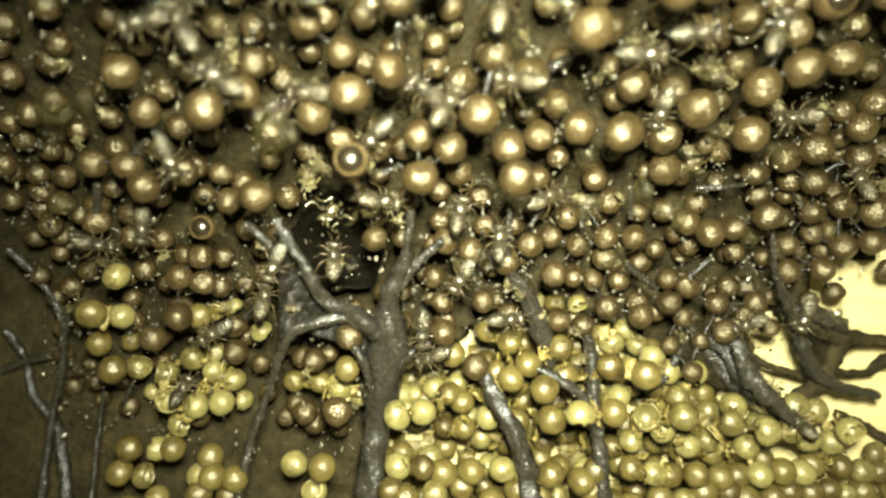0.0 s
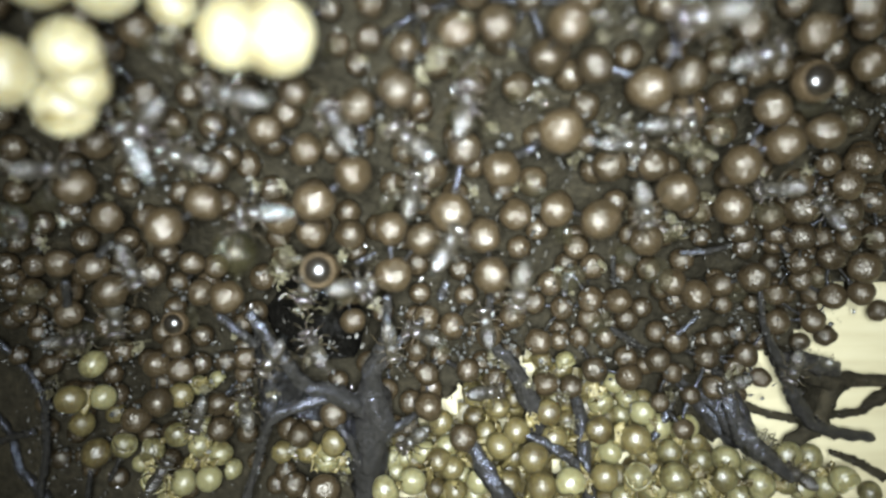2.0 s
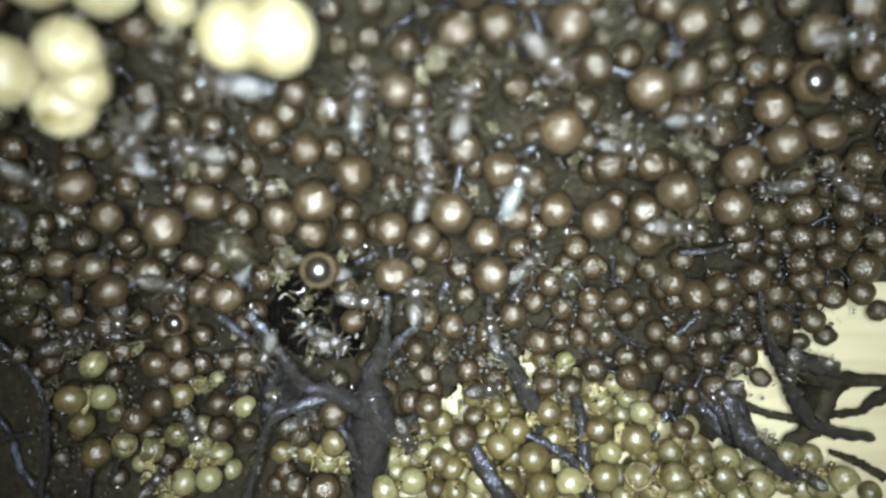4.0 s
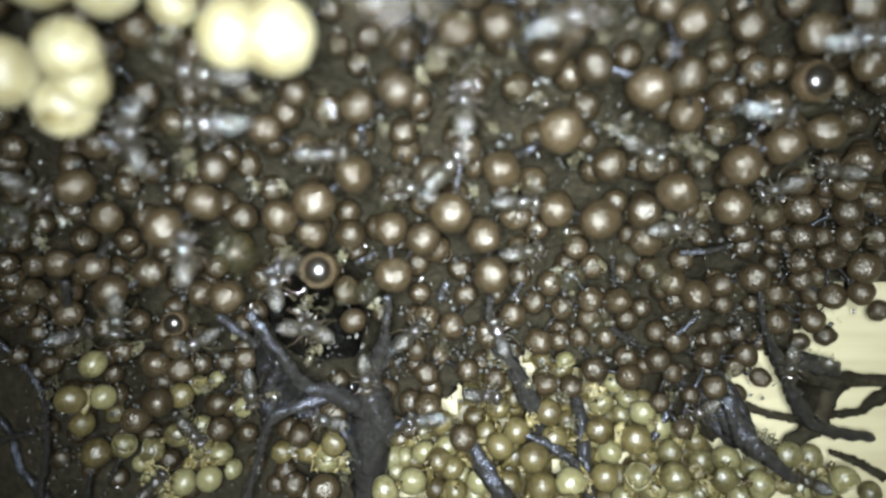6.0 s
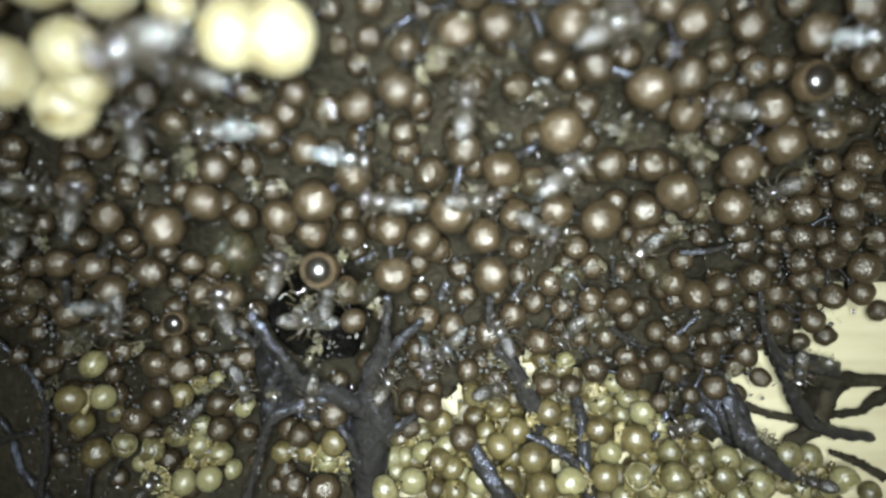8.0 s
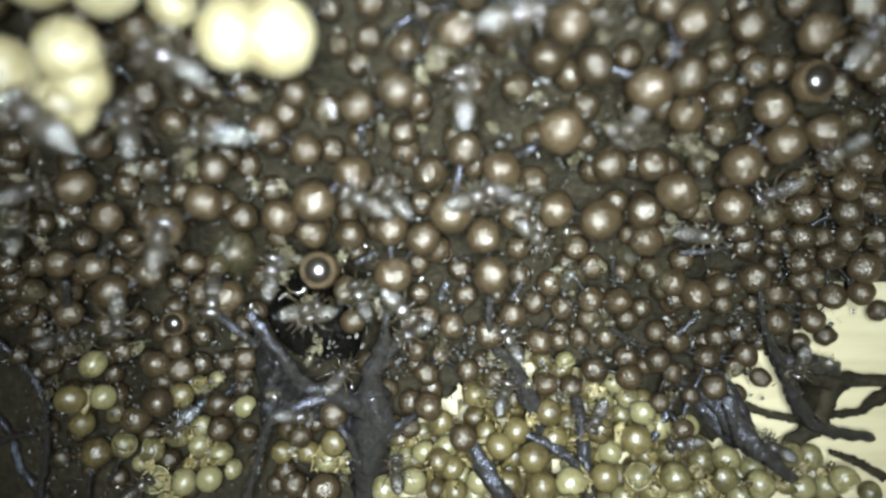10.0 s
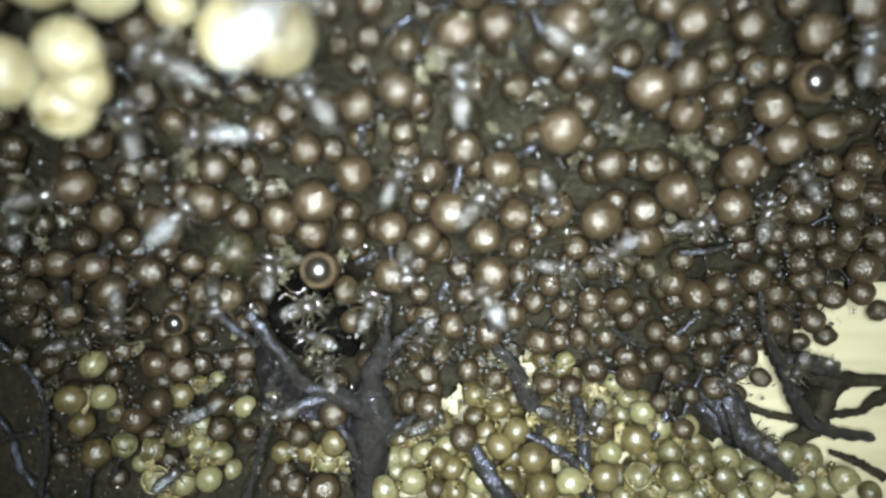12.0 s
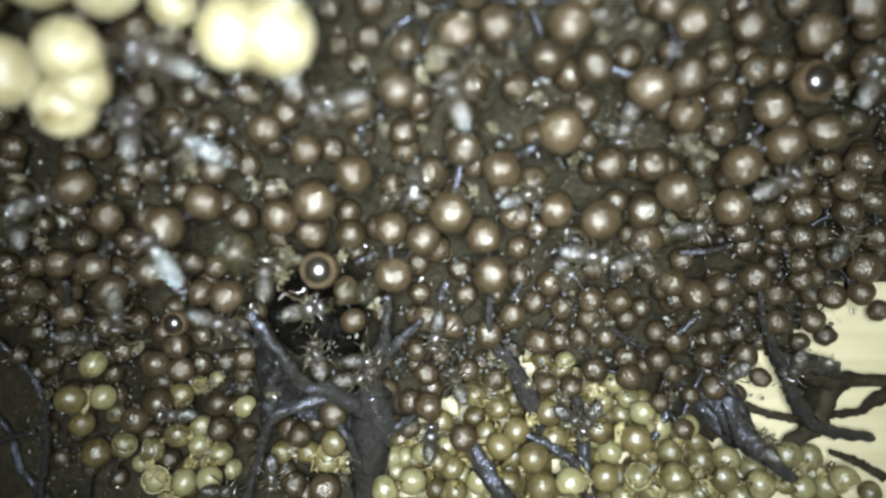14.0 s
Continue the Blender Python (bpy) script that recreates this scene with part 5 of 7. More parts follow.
    walk(bee_f, [
        (0, crawl(-1.69, 22.53, 51.89, 200, 22, 0)),
        (0.767, crawl(-1.67, 22.24, 51.42, 197.744, 22, 0)),
        (1.5, crawl(-1.43, 22.01, 51.01, 202.845, 22, 0)),
        (2.267, crawl(-1.52, 21.69, 50.69, 204.27, 22, 0)),
        (3.033, crawl(-1.47, 21.42, 50.26, 201.257, 22, 0)),
        (3.8, crawl(-1.25, 21.19, 49.89, 202.912, 22, 0)),
        (4.533, crawl(-1.25, 21.12, 49.74, 195.55, 22, 0)),
        (5.3, crawl(-1.24, 21.63, 49.68, 200, 22, 0)),
        (6.067, crawl(-1.68, 21.86, 48.90, 194.111, 22, 0)),
        (6.8, crawl(-2.11, 22.72, 48.13, 200, 22, 0)),
        (7.1, crawl(-3.99, 24.83, 47.45, 200, 22, 0)),
        (7.4, crawl(-7.80, 29.70, 46.66, 185, 1, 0)),
        (7.7, crawl(-10.92, 25.79, 47.39, 170, 22, 0)),
        (8, crawl(-13.40, 25.96, 48.14, 200, 22, 0)),
        (8.2, crawl(-16.26, 28.72, 47.72, 220, 22, 0)),
        (9.3, crawl(-20.80, 32.15, 46.92, 250, 22, 0)),
        (9.8, crawl(-20.84, 31.87, 47.00, 169.477, 22, 0)),
        (10.3, crawl(-21.38, 32.17, 46.92, 100, 22, 0)),
        (10.6, crawl(-18.27, 29.26, 47.61, 60, 22, 0)),
        (10.9, crawl(-14.67, 25.90, 48.12, 40, 22, 0)),
        (11.2, crawl(-13.54, 25.10, 48.20, 15, 22, 0)),
        (11.5, crawl(-11.39, 26.50, 47.72, 10, 22, 0)),
        (11.8, crawl(-7.86, 24.87, 48.02, 30, 22, 0)),
        (12.1, crawl(-4.43, 18.80, 48.41, 60, 22, 0)),
        (13.067, crawl(-4.11, 18.87, 49.38, 61.2806, 22, 0)),
        (14, crawl(-3.99, 19.94, 50.70, 70, 22, 0)),
    ])
    walk(bee_g, [
        (0, crawl(-19.14, 40.89, 48.80, 240, 22, 0)),
        (0.8, crawl(-19.51, 41.30, 48.61, 237.657, 22, 0)),
        (1.6, crawl(-20.22, 42.53, 47.98, 234.035, 22, 0)),
        (2.4, crawl(-20.58, 42.59, 47.94, 235.812, 22, 0)),
        (3.2, crawl(-21.13, 43.49, 47.42, 235, 22, 0)),
        (4.267, crawl(-21.35, 43.21, 47.58, 232.256, 22, 0)),
        (5.3, crawl(-21.01, 42.46, 48.00, 235, 22, 0)),
        (6.2, crawl(-22.06, 42.77, 47.84, 237.287, 22, 0)),
        (7.1, crawl(-23.09, 43.53, 47.43, 245, 22, 0)),
        (7.2, crawl(-23.76, 43.93, 47.03, 183.572, 15, 0)),
        (7.3, crawl(-23.71, 44.09, 46.74, 124.836, 8, 0)),
        (7.4, crawl(-24.43, 44.54, 46.29, 68, 1, 0)),
        (7.7, crawl(-26.41, 46.26, 44.95, 62, 1, 0)),
        (8, crawl(-27.00, 46.15, 43.71, 80, 22, 0)),
        (8.2, crawl(-26.48, 46.04, 43.25, 70, 22, 0)),
        (8.9, crawl(-26.00, 49.17, 42.70, 67.5264, 22, 0)),
        (9.6, crawl(-21.43, 44.51, 41.62, 72.2033, 22, 0)),
        (10.3, crawl(-19.24, 43.87, 40.67, 80, 22, 0)),
        (10.6, crawl(-19.19, 44.11, 41.85, 80, 1, 0)),
        (10.9, crawl(-18.54, 44.83, 42.68, 55, 1, 0)),
        (11.2, crawl(-18.24, 45.09, 42.70, 68, 1, 0)),
        (11.5, crawl(-18.56, 44.68, 42.52, 50, 1, 0)),
        (11.8, crawl(-18.62, 44.65, 42.52, 46, 1, 0)),
        (12.1, crawl(-18.73, 44.33, 42.10, 40, 1, 0)),
        (12.4, crawl(-18.96, 44.32, 42.22, 42, 22, 0)),
        (12.7, crawl(-19.35, 44.13, 41.93, 45, 22, 0)),
        (13.4, crawl(-20.22, 44.13, 41.78, 50, 22, 0)),
        (14, crawl(-20.01, 44.09, 39.80, 125, 1, 0)),
    ])
    walk(bee_i, [
        (0, crawl(18.02, 47.93, 49.67, 5, 22, 0)),
        (0.733, crawl(18.16, 47.88, 49.89, 1.56097, 22, 0)),
        (1.5, crawl(18.02, 47.93, 49.67, 8, 22, 0)),
        (2.333, crawl(17.96, 48.00, 49.43, 1.91667, 22, 0)),
        (3.2, crawl(18.03, 47.96, 49.55, 0, 22, 0)),
        (4.4, crawl(20.96, 48.30, 50.18, 5, 22, 0)),
        (5.3, crawl(22.91, 48.48, 50.78, 0, 22, 0)),
        (5.6, crawl(22.56, 48.19, 50.55, 2, 1, 0)),
        (5.9, crawl(25.12, 48.16, 50.45, -5, 1, 0)),
        (6.2, crawl(25.77, 48.25, 50.30, -12, 1, 0)),
        (6.5, crawl(26.58, 48.46, 50.87, -50, 22, 0)),
        (6.8, crawl(26.35, 48.36, 51.45, -55, 1, 0)),
        (7.1, crawl(26.60, 48.51, 51.22, -60, 22, 0)),
        (7.4, crawl(26.98, 48.26, 51.69, -40, 1, 0)),
        (7.7, crawl(30.08, 50.57, 51.34, -75, 22, 0)),
        (8.2, crawl(30.03, 50.10, 50.12, -80, 22, 0)),
        (8.9, crawl(30.21, 49.92, 48.85, -111.153, 22, 0)),
        (9.6, crawl(30.49, 50.00, 47.84, -140.081, 22, 0)),
        (10.3, crawl(31.37, 50.40, 47.11, -160, 22, 0)),
        (10.6, crawl(30.41, 50.74, 46.71, -170, 22, 0)),
        (10.9, crawl(28.50, 49.77, 46.71, -175, 22, 0)),
        (11.5, crawl(28.33, 49.88, 46.29, -200, 22, 0)),
        (12.4, crawl(33.52, 57.22, 46.18, -270, 22, 0)),
        (13.2, crawl(36.72, 59.93, 43.60, -278.226, 22, 0)),
        (14, crawl(39.71, 62.10, 41.17, -300, 22, 0)),
    ])
    walk(bee_j, [
        (0, crawl(39.71, 62.10, 41.17, 120, 22, 0)),
        (1, crawl(37.57, 60.78, 42.66, 126.07, 22, 0)),
        (2, crawl(36.14, 59.59, 43.94, 130, 22, 0)),
        (2.6, crawl(35.44, 59.12, 44.39, 110, 22, 0)),
        (3, crawl(35.64, 58.00, 45.75, 100, 22, 0)),
        (3.767, crawl(35.87, 57.55, 46.32, 126.394, 22, 0)),
        (4.533, crawl(35.96, 57.23, 46.70, 149.564, 22, 0)),
        (5.3, crawl(36.30, 57.17, 46.84, 170, 22, 0)),
        (5.6, crawl(34.64, 57.55, 46.06, 150, 22, 0)),
        (5.9, crawl(35.05, 56.80, 47.00, 170, 22, 0)),
        (6.2, crawl(33.45, 56.49, 46.96, 180, 22, 0)),
        (6.5, crawl(27.35, 49.71, 46.13, 185, 1, 0)),
        (6.8, crawl(24.81, 49.95, 47.18, 170, 22, 0)),
        (7.1, crawl(24.25, 50.02, 47.95, 130, 22, 0)),
        (7.4, crawl(23.28, 48.55, 50.19, 120, 22, 0)),
        (7.7, crawl(22.19, 48.26, 50.82, 165, 22, 0)),
        (8, crawl(21.20, 48.15, 50.62, 175, 22, 0)),
        (8.2, crawl(18.14, 43.88, 50.61, 160, 22, 0)),
        (8.9, crawl(15.23, 41.88, 49.20, 193.134, 22, 0)),
        (9.6, crawl(13.61, 42.49, 48.35, 216.884, 22, 0)),
        (10.3, crawl(13.44, 49.68, 48.79, 250, 22, 0)),
        (10.6, crawl(14.06, 51.28, 47.69, 265, 22, 0)),
        (10.9, crawl(14.83, 50.16, 47.97, 270, 1, 0)),
        (11, crawl(16.06, 51.23, 47.37, 272, 1, 0)),
        (11.2, crawl(16.81, 54.73, 45.28, 265, 22, 0)),
        (11.5, crawl(17.28, 54.80, 42.01, 255, 22, 0)),
        (11.8, crawl(16.84, 57.83, 40.05, 240, 22, 0)),
        (12.1, crawl(13.17, 50.65, 39.42, 200, 22, 0)),
        (12.5, crawl(16.63, 58.02, 39.53, 160, 22, 0)),
        (13, crawl(13.74, 50.60, 39.69, 150, 22, 0)),
        (13.4, crawl(16.42, 58.17, 39.42, 100, 22, 0)),
        (13.7, crawl(17.34, 58.00, 39.08, 59.4408, 22, 0)),
        (14, crawl(17.90, 57.94, 39.12, 20, 22, 0)),
    ])
    walk(bee_k, [
        (0, crawl(-0.46, 57.66, 35.93, 80, 22, 0)),
        (0.7, crawl(0.40, 57.13, 37.10, 79.9285, 22, 0)),
        (1.4, crawl(0.65, 56.05, 38.80, 90, 22, 0)),
        (2, crawl(0.67, 46.96, 40.67, 60, 22, 0)),
        (2.3, crawl(2.56, 47.67, 42.09, 35, 1, 0)),
        (2.6, crawl(5.77, 47.88, 43.85, 40, 22, 0)),
        (2.9, crawl(5.46, 47.37, 45.08, 80, 22, 0)),
        (3.2, crawl(5.64, 47.54, 45.99, 95, 1, 0)),
        (4.267, crawl(5.82, 47.59, 44.58, 52.6148, 11.5, 0)),
        (5.3, crawl(6.78, 53.85, 43.89, 10, 22, 0)),
        (5.9, crawl(6.90, 53.62, 43.98, 0, 22, 0)),
        (6.5, crawl(7.43, 52.97, 43.45, 10, 22, 0)),
        (6.8, crawl(8.31, 52.86, 43.92, 20, 22, 0)),
        (7.4, crawl(7.85, 52.96, 43.93, 30, 22, 0)),
        (7.7, crawl(8.85, 53.32, 45.05, 45, 22, 0)),
        (8, crawl(8.63, 42.77, 45.35, 40, 22, 0)),
        (8.2, crawl(12.79, 50.97, 47.79, 40, 22, 0)),
        (8.9, crawl(8.72, 42.84, 45.34, 7.05882, 22, 0)),
        (9.6, crawl(8.09, 53.11, 45.09, -11.8559, 22, 0)),
        (10.3, crawl(4.73, 47.75, 43.37, -40, 22, 0)),
        (10.6, crawl(7.60, 52.87, 43.36, -60, 22, 0)),
        (10.9, crawl(8.00, 52.71, 43.16, -65, 22, 0)),
        (11.5, crawl(8.20, 52.73, 43.43, -60, 22, 0)),
        (11.8, crawl(9.68, 52.60, 42.86, -65, 22, 0)),
        (12.1, crawl(8.98, 52.93, 44.31, -75, 22, 0)),
        (12.4, crawl(9.26, 52.93, 44.30, -60, 22, 0)),
        (12.7, crawl(9.07, 52.84, 44.06, -50, 22, 0)),
        (13, crawl(8.75, 52.69, 41.36, -60, 22, 0)),
        (13.4, crawl(8.94, 52.73, 41.22, -50, 22, 0)),
        (14, crawl(12.02, 50.57, 39.37, -10, 22, 0)),
    ])
    walk(bee_l, [
        (0, crawl(14.61, 50.18, 48.56, 0, 22, 0)),
        (0.8, crawl(14.77, 50.71, 48.20, -1.98568, 22, 0)),
        (1.6, crawl(14.98, 50.43, 48.42, -7.28513, 22, 0)),
        (2.4, crawl(15.09, 50.92, 48.09, -0.530155, 22, 0)),
        (3.2, crawl(15.16, 51.28, 47.83, -10, 22, 0)),
        (4.267, crawl(14.92, 50.81, 48.15, -8.71551, 22, 0)),
        (5.3, crawl(15.14, 50.92, 48.10, -10, 22, 0)),
        (5.9, crawl(16.00, 51.03, 48.11, -20, 22, 0)),
        (6.2, crawl(18.14, 49.42, 45.78, -60, 22, 0)),
        (6.5, crawl(18.87, 49.37, 44.01, -85, 22, 0)),
        (6.8, crawl(19.09, 49.94, 42.37, -95, 22, 0)),
        (7.1, crawl(21.28, 58.67, 41.63, -120, 22, 0)),
        (7.5, crawl(18.74, 57.80, 40.05, -110, 22, 0)),
        (8.2, crawl(17.86, 57.81, 39.54, -150, 22, 0)),
        (8.9, crawl(20.42, 58.22, 40.18, -100.765, 22, 0)),
        (9.6, crawl(23.58, 60.45, 41.00, -38.2042, 22, 0)),
        (10.3, crawl(23.74, 54.69, 41.27, 10, 22, 0)),
        (10.6, crawl(24.35, 59.78, 41.92, 20, 22, 0)),
        (11, crawl(24.24, 59.53, 42.18, 10, 22, 0)),
        (11.733, crawl(22.66, 55.17, 42.20, 10.1708, 22, 0)),
        (12.5, crawl(24.40, 59.64, 42.08, 5, 22, 0)),
        (13.267, crawl(24.16, 59.65, 42.03, 2.17757, 22, 0)),
        (14, crawl(24.33, 59.73, 41.98, 8, 22, 0)),
    ])
    walk(bee_m, [
        (0, crawl(14.64, 35.17, 53.85, 180, 22, 0)),
        (1, crawl(14.53, 34.85, 53.39, 181.142, 22, 0)),
        (2, crawl(14.21, 34.88, 52.81, 190, 22, 0)),
        (2.3, crawl(11.88, 32.93, 51.26, 190, 22, 0)),
        (2.6, crawl(8.41, 35.44, 51.11, 190, 22, 0)),
        (2.9, crawl(7.94, 38.63, 51.42, 240, 22, 0)),
        (3.2, crawl(8.13, 42.10, 50.94, 265, 22, 0)),
        (4.267, crawl(6.70, 39.33, 52.15, 338.846, 22, 0)),
        (5.3, crawl(5.72, 36.37, 53.03, 420, 22, 0)),
        (5.6, crawl(6.48, 35.21, 52.93, 400, 1, 0)),
        (5.9, crawl(7.39, 35.98, 53.27, 380, 22, 0)),
        (6.667, crawl(8.48, 36.12, 53.34, 388.656, 22, 0)),
        (7.433, crawl(9.34, 36.57, 53.35, 386.446, 22, 0)),
        (8.2, crawl(10.49, 37.19, 53.32, 390, 22, 0)),
        (8.9, crawl(8.19, 36.82, 53.23, 389.443, 22, 0)),
        (9.6, crawl(6.06, 35.81, 53.14, 377.789, 22, 0)),
        (10.3, crawl(3.72, 34.43, 52.94, 370, 22, 0)),
        (11.2, crawl(3.59, 34.71, 52.89, 340, 22, 0)),
        (11.5, crawl(4.25, 34.94, 52.65, 330, 1, 0)),
        (11.8, crawl(7.95, 39.42, 52.36, 325, 22, 0)),
        (12.1, crawl(8.90, 39.85, 52.24, 325, 22, 0)),
        (12.4, crawl(11.53, 43.77, 50.91, 332, 1, 0)),
        (12.7, crawl(12.77, 41.71, 49.72, 310, 22, 0)),
        (13, crawl(14.09, 41.74, 48.98, 300, 22, 0)),
        (13.4, crawl(14.29, 41.87, 48.82, 290, 22, 0)),
        (14, crawl(14.10, 49.17, 49.18, 250, 22, 0)),
    ])
    walk(bee_n, [
        (0, crawl(24.15, 48.20, 50.81, 70, 22, 0)),
        (0.8, crawl(23.11, 46.12, 51.99, 60, 1, 0)),
        (1, crawl(22.46, 44.43, 52.74, 75, 1, 0)),
        (1.4, crawl(21.85, 43.08, 53.70, 60, 22, 0)),
        (2, crawl(22.64, 43.85, 53.55, 20, 22, 0)),
        (2.3, crawl(24.34, 42.20, 54.17, 0, 1, 0)),
        (2.6, crawl(25.03, 43.06, 54.30, -5, 22, 0)),
        (2.9, crawl(27.30, 43.29, 54.73, 10, 22, 0)),
        (3.7, crawl(28.46, 43.82, 54.71, 6.74386, 22, 0)),
        (4.5, crawl(29.06, 44.03, 54.71, 1.40036, 22, 0)),
        (5.3, crawl(29.93, 44.34, 54.69, 0, 22, 0)),
        (6.067, crawl(29.64, 43.96, 54.58, 5.43607, 11.5, 0)),
        (6.8, crawl(29.40, 43.14, 54.60, 2, 1, 0)),
        (8.2, crawl(29.53, 43.34, 54.55, 4, 1, 0)),
        (8.9, crawl(29.78, 43.80, 54.57, 28.1995, 8, 0)),
        (9.6, crawl(29.82, 43.66, 54.76, 45.078, 15, 0)),
        (10.3, crawl(29.73, 43.73, 54.88, 60, 22, 0)),
        (10.6, crawl(27.48, 41.53, 54.87, 62, 1, 0)),
        (10.9, crawl(27.01, 41.15, 55.32, 70, 22, 0)),
        (11.2, crawl(28.31, 42.32, 55.16, 60, 22, 0)),
        (12.1, crawl(30.82, 45.66, 54.31, 80, 22, 0)),
        (13.067, crawl(31.78, 46.87, 53.90, 73.1574, 22, 0)),
        (14, crawl(32.99, 48.23, 53.39, 70, 22, 0)),
    ])
    walk(bee_o, [
        (0, crawl(-8.71, 53.03, 40.99, 225, 22, 0)),
        (0.4, crawl(-8.23, 52.08, 41.39, 222, 1, 0)),
        (0.8, crawl(-9.87, 53.11, 39.57, 222, 1, 0)),
        (1, crawl(-10.17, 53.19, 39.09, 225, 1, 0)),
        (1.4, crawl(-11.20, 54.75, 38.10, 250, 22, 0)),
        (1.8, crawl(-11.98, 55.01, 36.85, 265, 22, 0)),
        (2.3, crawl(-12.08, 55.43, 36.09, 260, 22, 0)),
        (3.2, crawl(-11.01, 55.02, 37.10, 200, 22, 0)),
        (4.267, crawl(-10.69, 54.36, 37.76, 182.406, 11.5, 0)),
        (5.3, crawl(-10.63, 53.86, 38.08, 170, 1, 0)),
        (5.6, crawl(-10.75, 53.73, 38.27, 175, 1, 0)),
        (5.9, crawl(-12.29, 54.18, 38.25, 180, 22, 0)),
        (6.2, crawl(-14.24, 53.31, 39.00, 200, 22, 0)),
        (6.5, crawl(-13.79, 54.36, 37.38, 265, 22, 0)),
        (6.8, crawl(-13.81, 55.58, 35.33, 290, 22, 0)),
        (6.933, crawl(-12.58, 56.15, 34.79, 344.063, 22, 0)),
        (7.1, crawl(-11.52, 56.34, 34.77, 390, 22, 0)),
        (7.4, crawl(-10.64, 55.68, 36.07, 435, 22, 0)),
        (7.7, crawl(-10.19, 55.90, 35.80, 445, 22, 0)),
        (8.2, crawl(-10.11, 55.50, 36.48, 440, 22, 0)),
        (8.9, crawl(-9.00, 55.84, 36.16, 453.287, 22, 0)),
        (9.6, crawl(-8.16, 56.06, 36.00, 463.354, 22, 0)),
        (10.3, crawl(-7.22, 56.15, 36.04, 480, 22, 0)),
        (10.9, crawl(-7.68, 55.82, 35.46, 490, 1, 0)),
        (11.2, crawl(-6.86, 57.32, 34.42, 485, 22, 0)),
        (11.5, crawl(-5.37, 50.52, 35.44, 470, 22, 0)),
        (11.8, crawl(-5.57, 50.30, 35.73, 440, 22, 0)),
        (12.1, crawl(-6.59, 57.22, 34.64, 425, 22, 0)),
        (12.4, crawl(-7.03, 58.32, 32.97, 420, 22, 0)),
        (12.7, crawl(-7.26, 58.93, 32.06, 415, 22, 0)),
        (14, crawl(-7.03, 60.96, 29.17, 360, 22, 0)),
    ])
    walk(bee_p, [
        (0, crawl(-19.33, 61.15, 26.94, 80, 22, 0)),
        (0.8, crawl(-19.22, 60.78, 27.46, 90, 22, 0)),
        (1.4, crawl(-18.47, 61.02, 26.98, 80, 22, 0)),
        (2, crawl(-19.70, 62.86, 24.51, 100, 22, 0)),
        (2.3, crawl(-20.04, 63.57, 23.54, 80, 22, 0)),
        (2.6, crawl(-17.61, 64.00, 22.34, 30, 22, 0)),
        (2.9, crawl(-17.33, 64.26, 21.93, 10, 22, 0)),
        (3.2, crawl(-15.45, 64.07, 22.21, 10, 22, 0)),
        (4.267, crawl(-13.80, 63.88, 22.75, 16.4505, 22, 0)),
        (5.3, crawl(-12.57, 63.65, 23.40, 10, 22, 0)),
        (5.6, crawl(-10.04, 64.61, 22.34, -10, 22, 0)),
        (5.7, crawl(-10.49, 64.56, 22.36, 52.6723, 22, 0)),
        (5.8, crawl(-10.86, 64.52, 22.34, 114.72, 22, 0)),
        (5.9, crawl(-11.49, 64.63, 21.99, 170, 22, 0)),
        (6.2, crawl(-13.43, 62.64, 24.78, 150, 22, 0)),
        (6.5, crawl(-14.55, 62.19, 25.22, 175, 22, 0)),
        (7.1, crawl(-14.14, 61.84, 25.86, 120, 22, 0)),
        (7.5, crawl(-14.36, 60.45, 27.90, 110, 22, 0)),
        (7.6, crawl(-14.03, 61.23, 26.81, 156.033, 22, 0)),
        (7.7, crawl(-13.34, 61.73, 26.22, 190, 22, 0)),
        (8, crawl(-13.09, 62.63, 24.90, 265, 22, 0)),
        (8.2, crawl(-13.22, 63.28, 23.84, 272, 22, 0)),
        (8.733, crawl(-11.58, 62.96, 24.79, 317.059, 22, 0)),
        (9.3, crawl(-10.31, 62.75, 25.49, 360, 22, 0)),
        (10.3, crawl(-9.77, 61.45, 28.37, 420, 22, 0)),
        (10.6, crawl(-10.14, 61.65, 27.94, 415, 22, 0)),
        (10.9, crawl(-10.40, 61.30, 28.39, 430, 22, 0)),
        (11.5, crawl(-10.32, 61.49, 28.14, 440, 22, 0)),
        (12.1, crawl(-11.12, 61.05, 28.55, 460, 22, 0)),
        (12.7, crawl(-10.86, 61.41, 28.10, 455, 22, 0)),
        (13, crawl(-10.14, 61.65, 27.94, 420, 22, 0)),
        (13.4, crawl(-9.39, 61.85, 27.84, 380, 22, 0)),
        (14, crawl(-8.15, 62.50, 27.16, 365, 22, 0)),
    ])
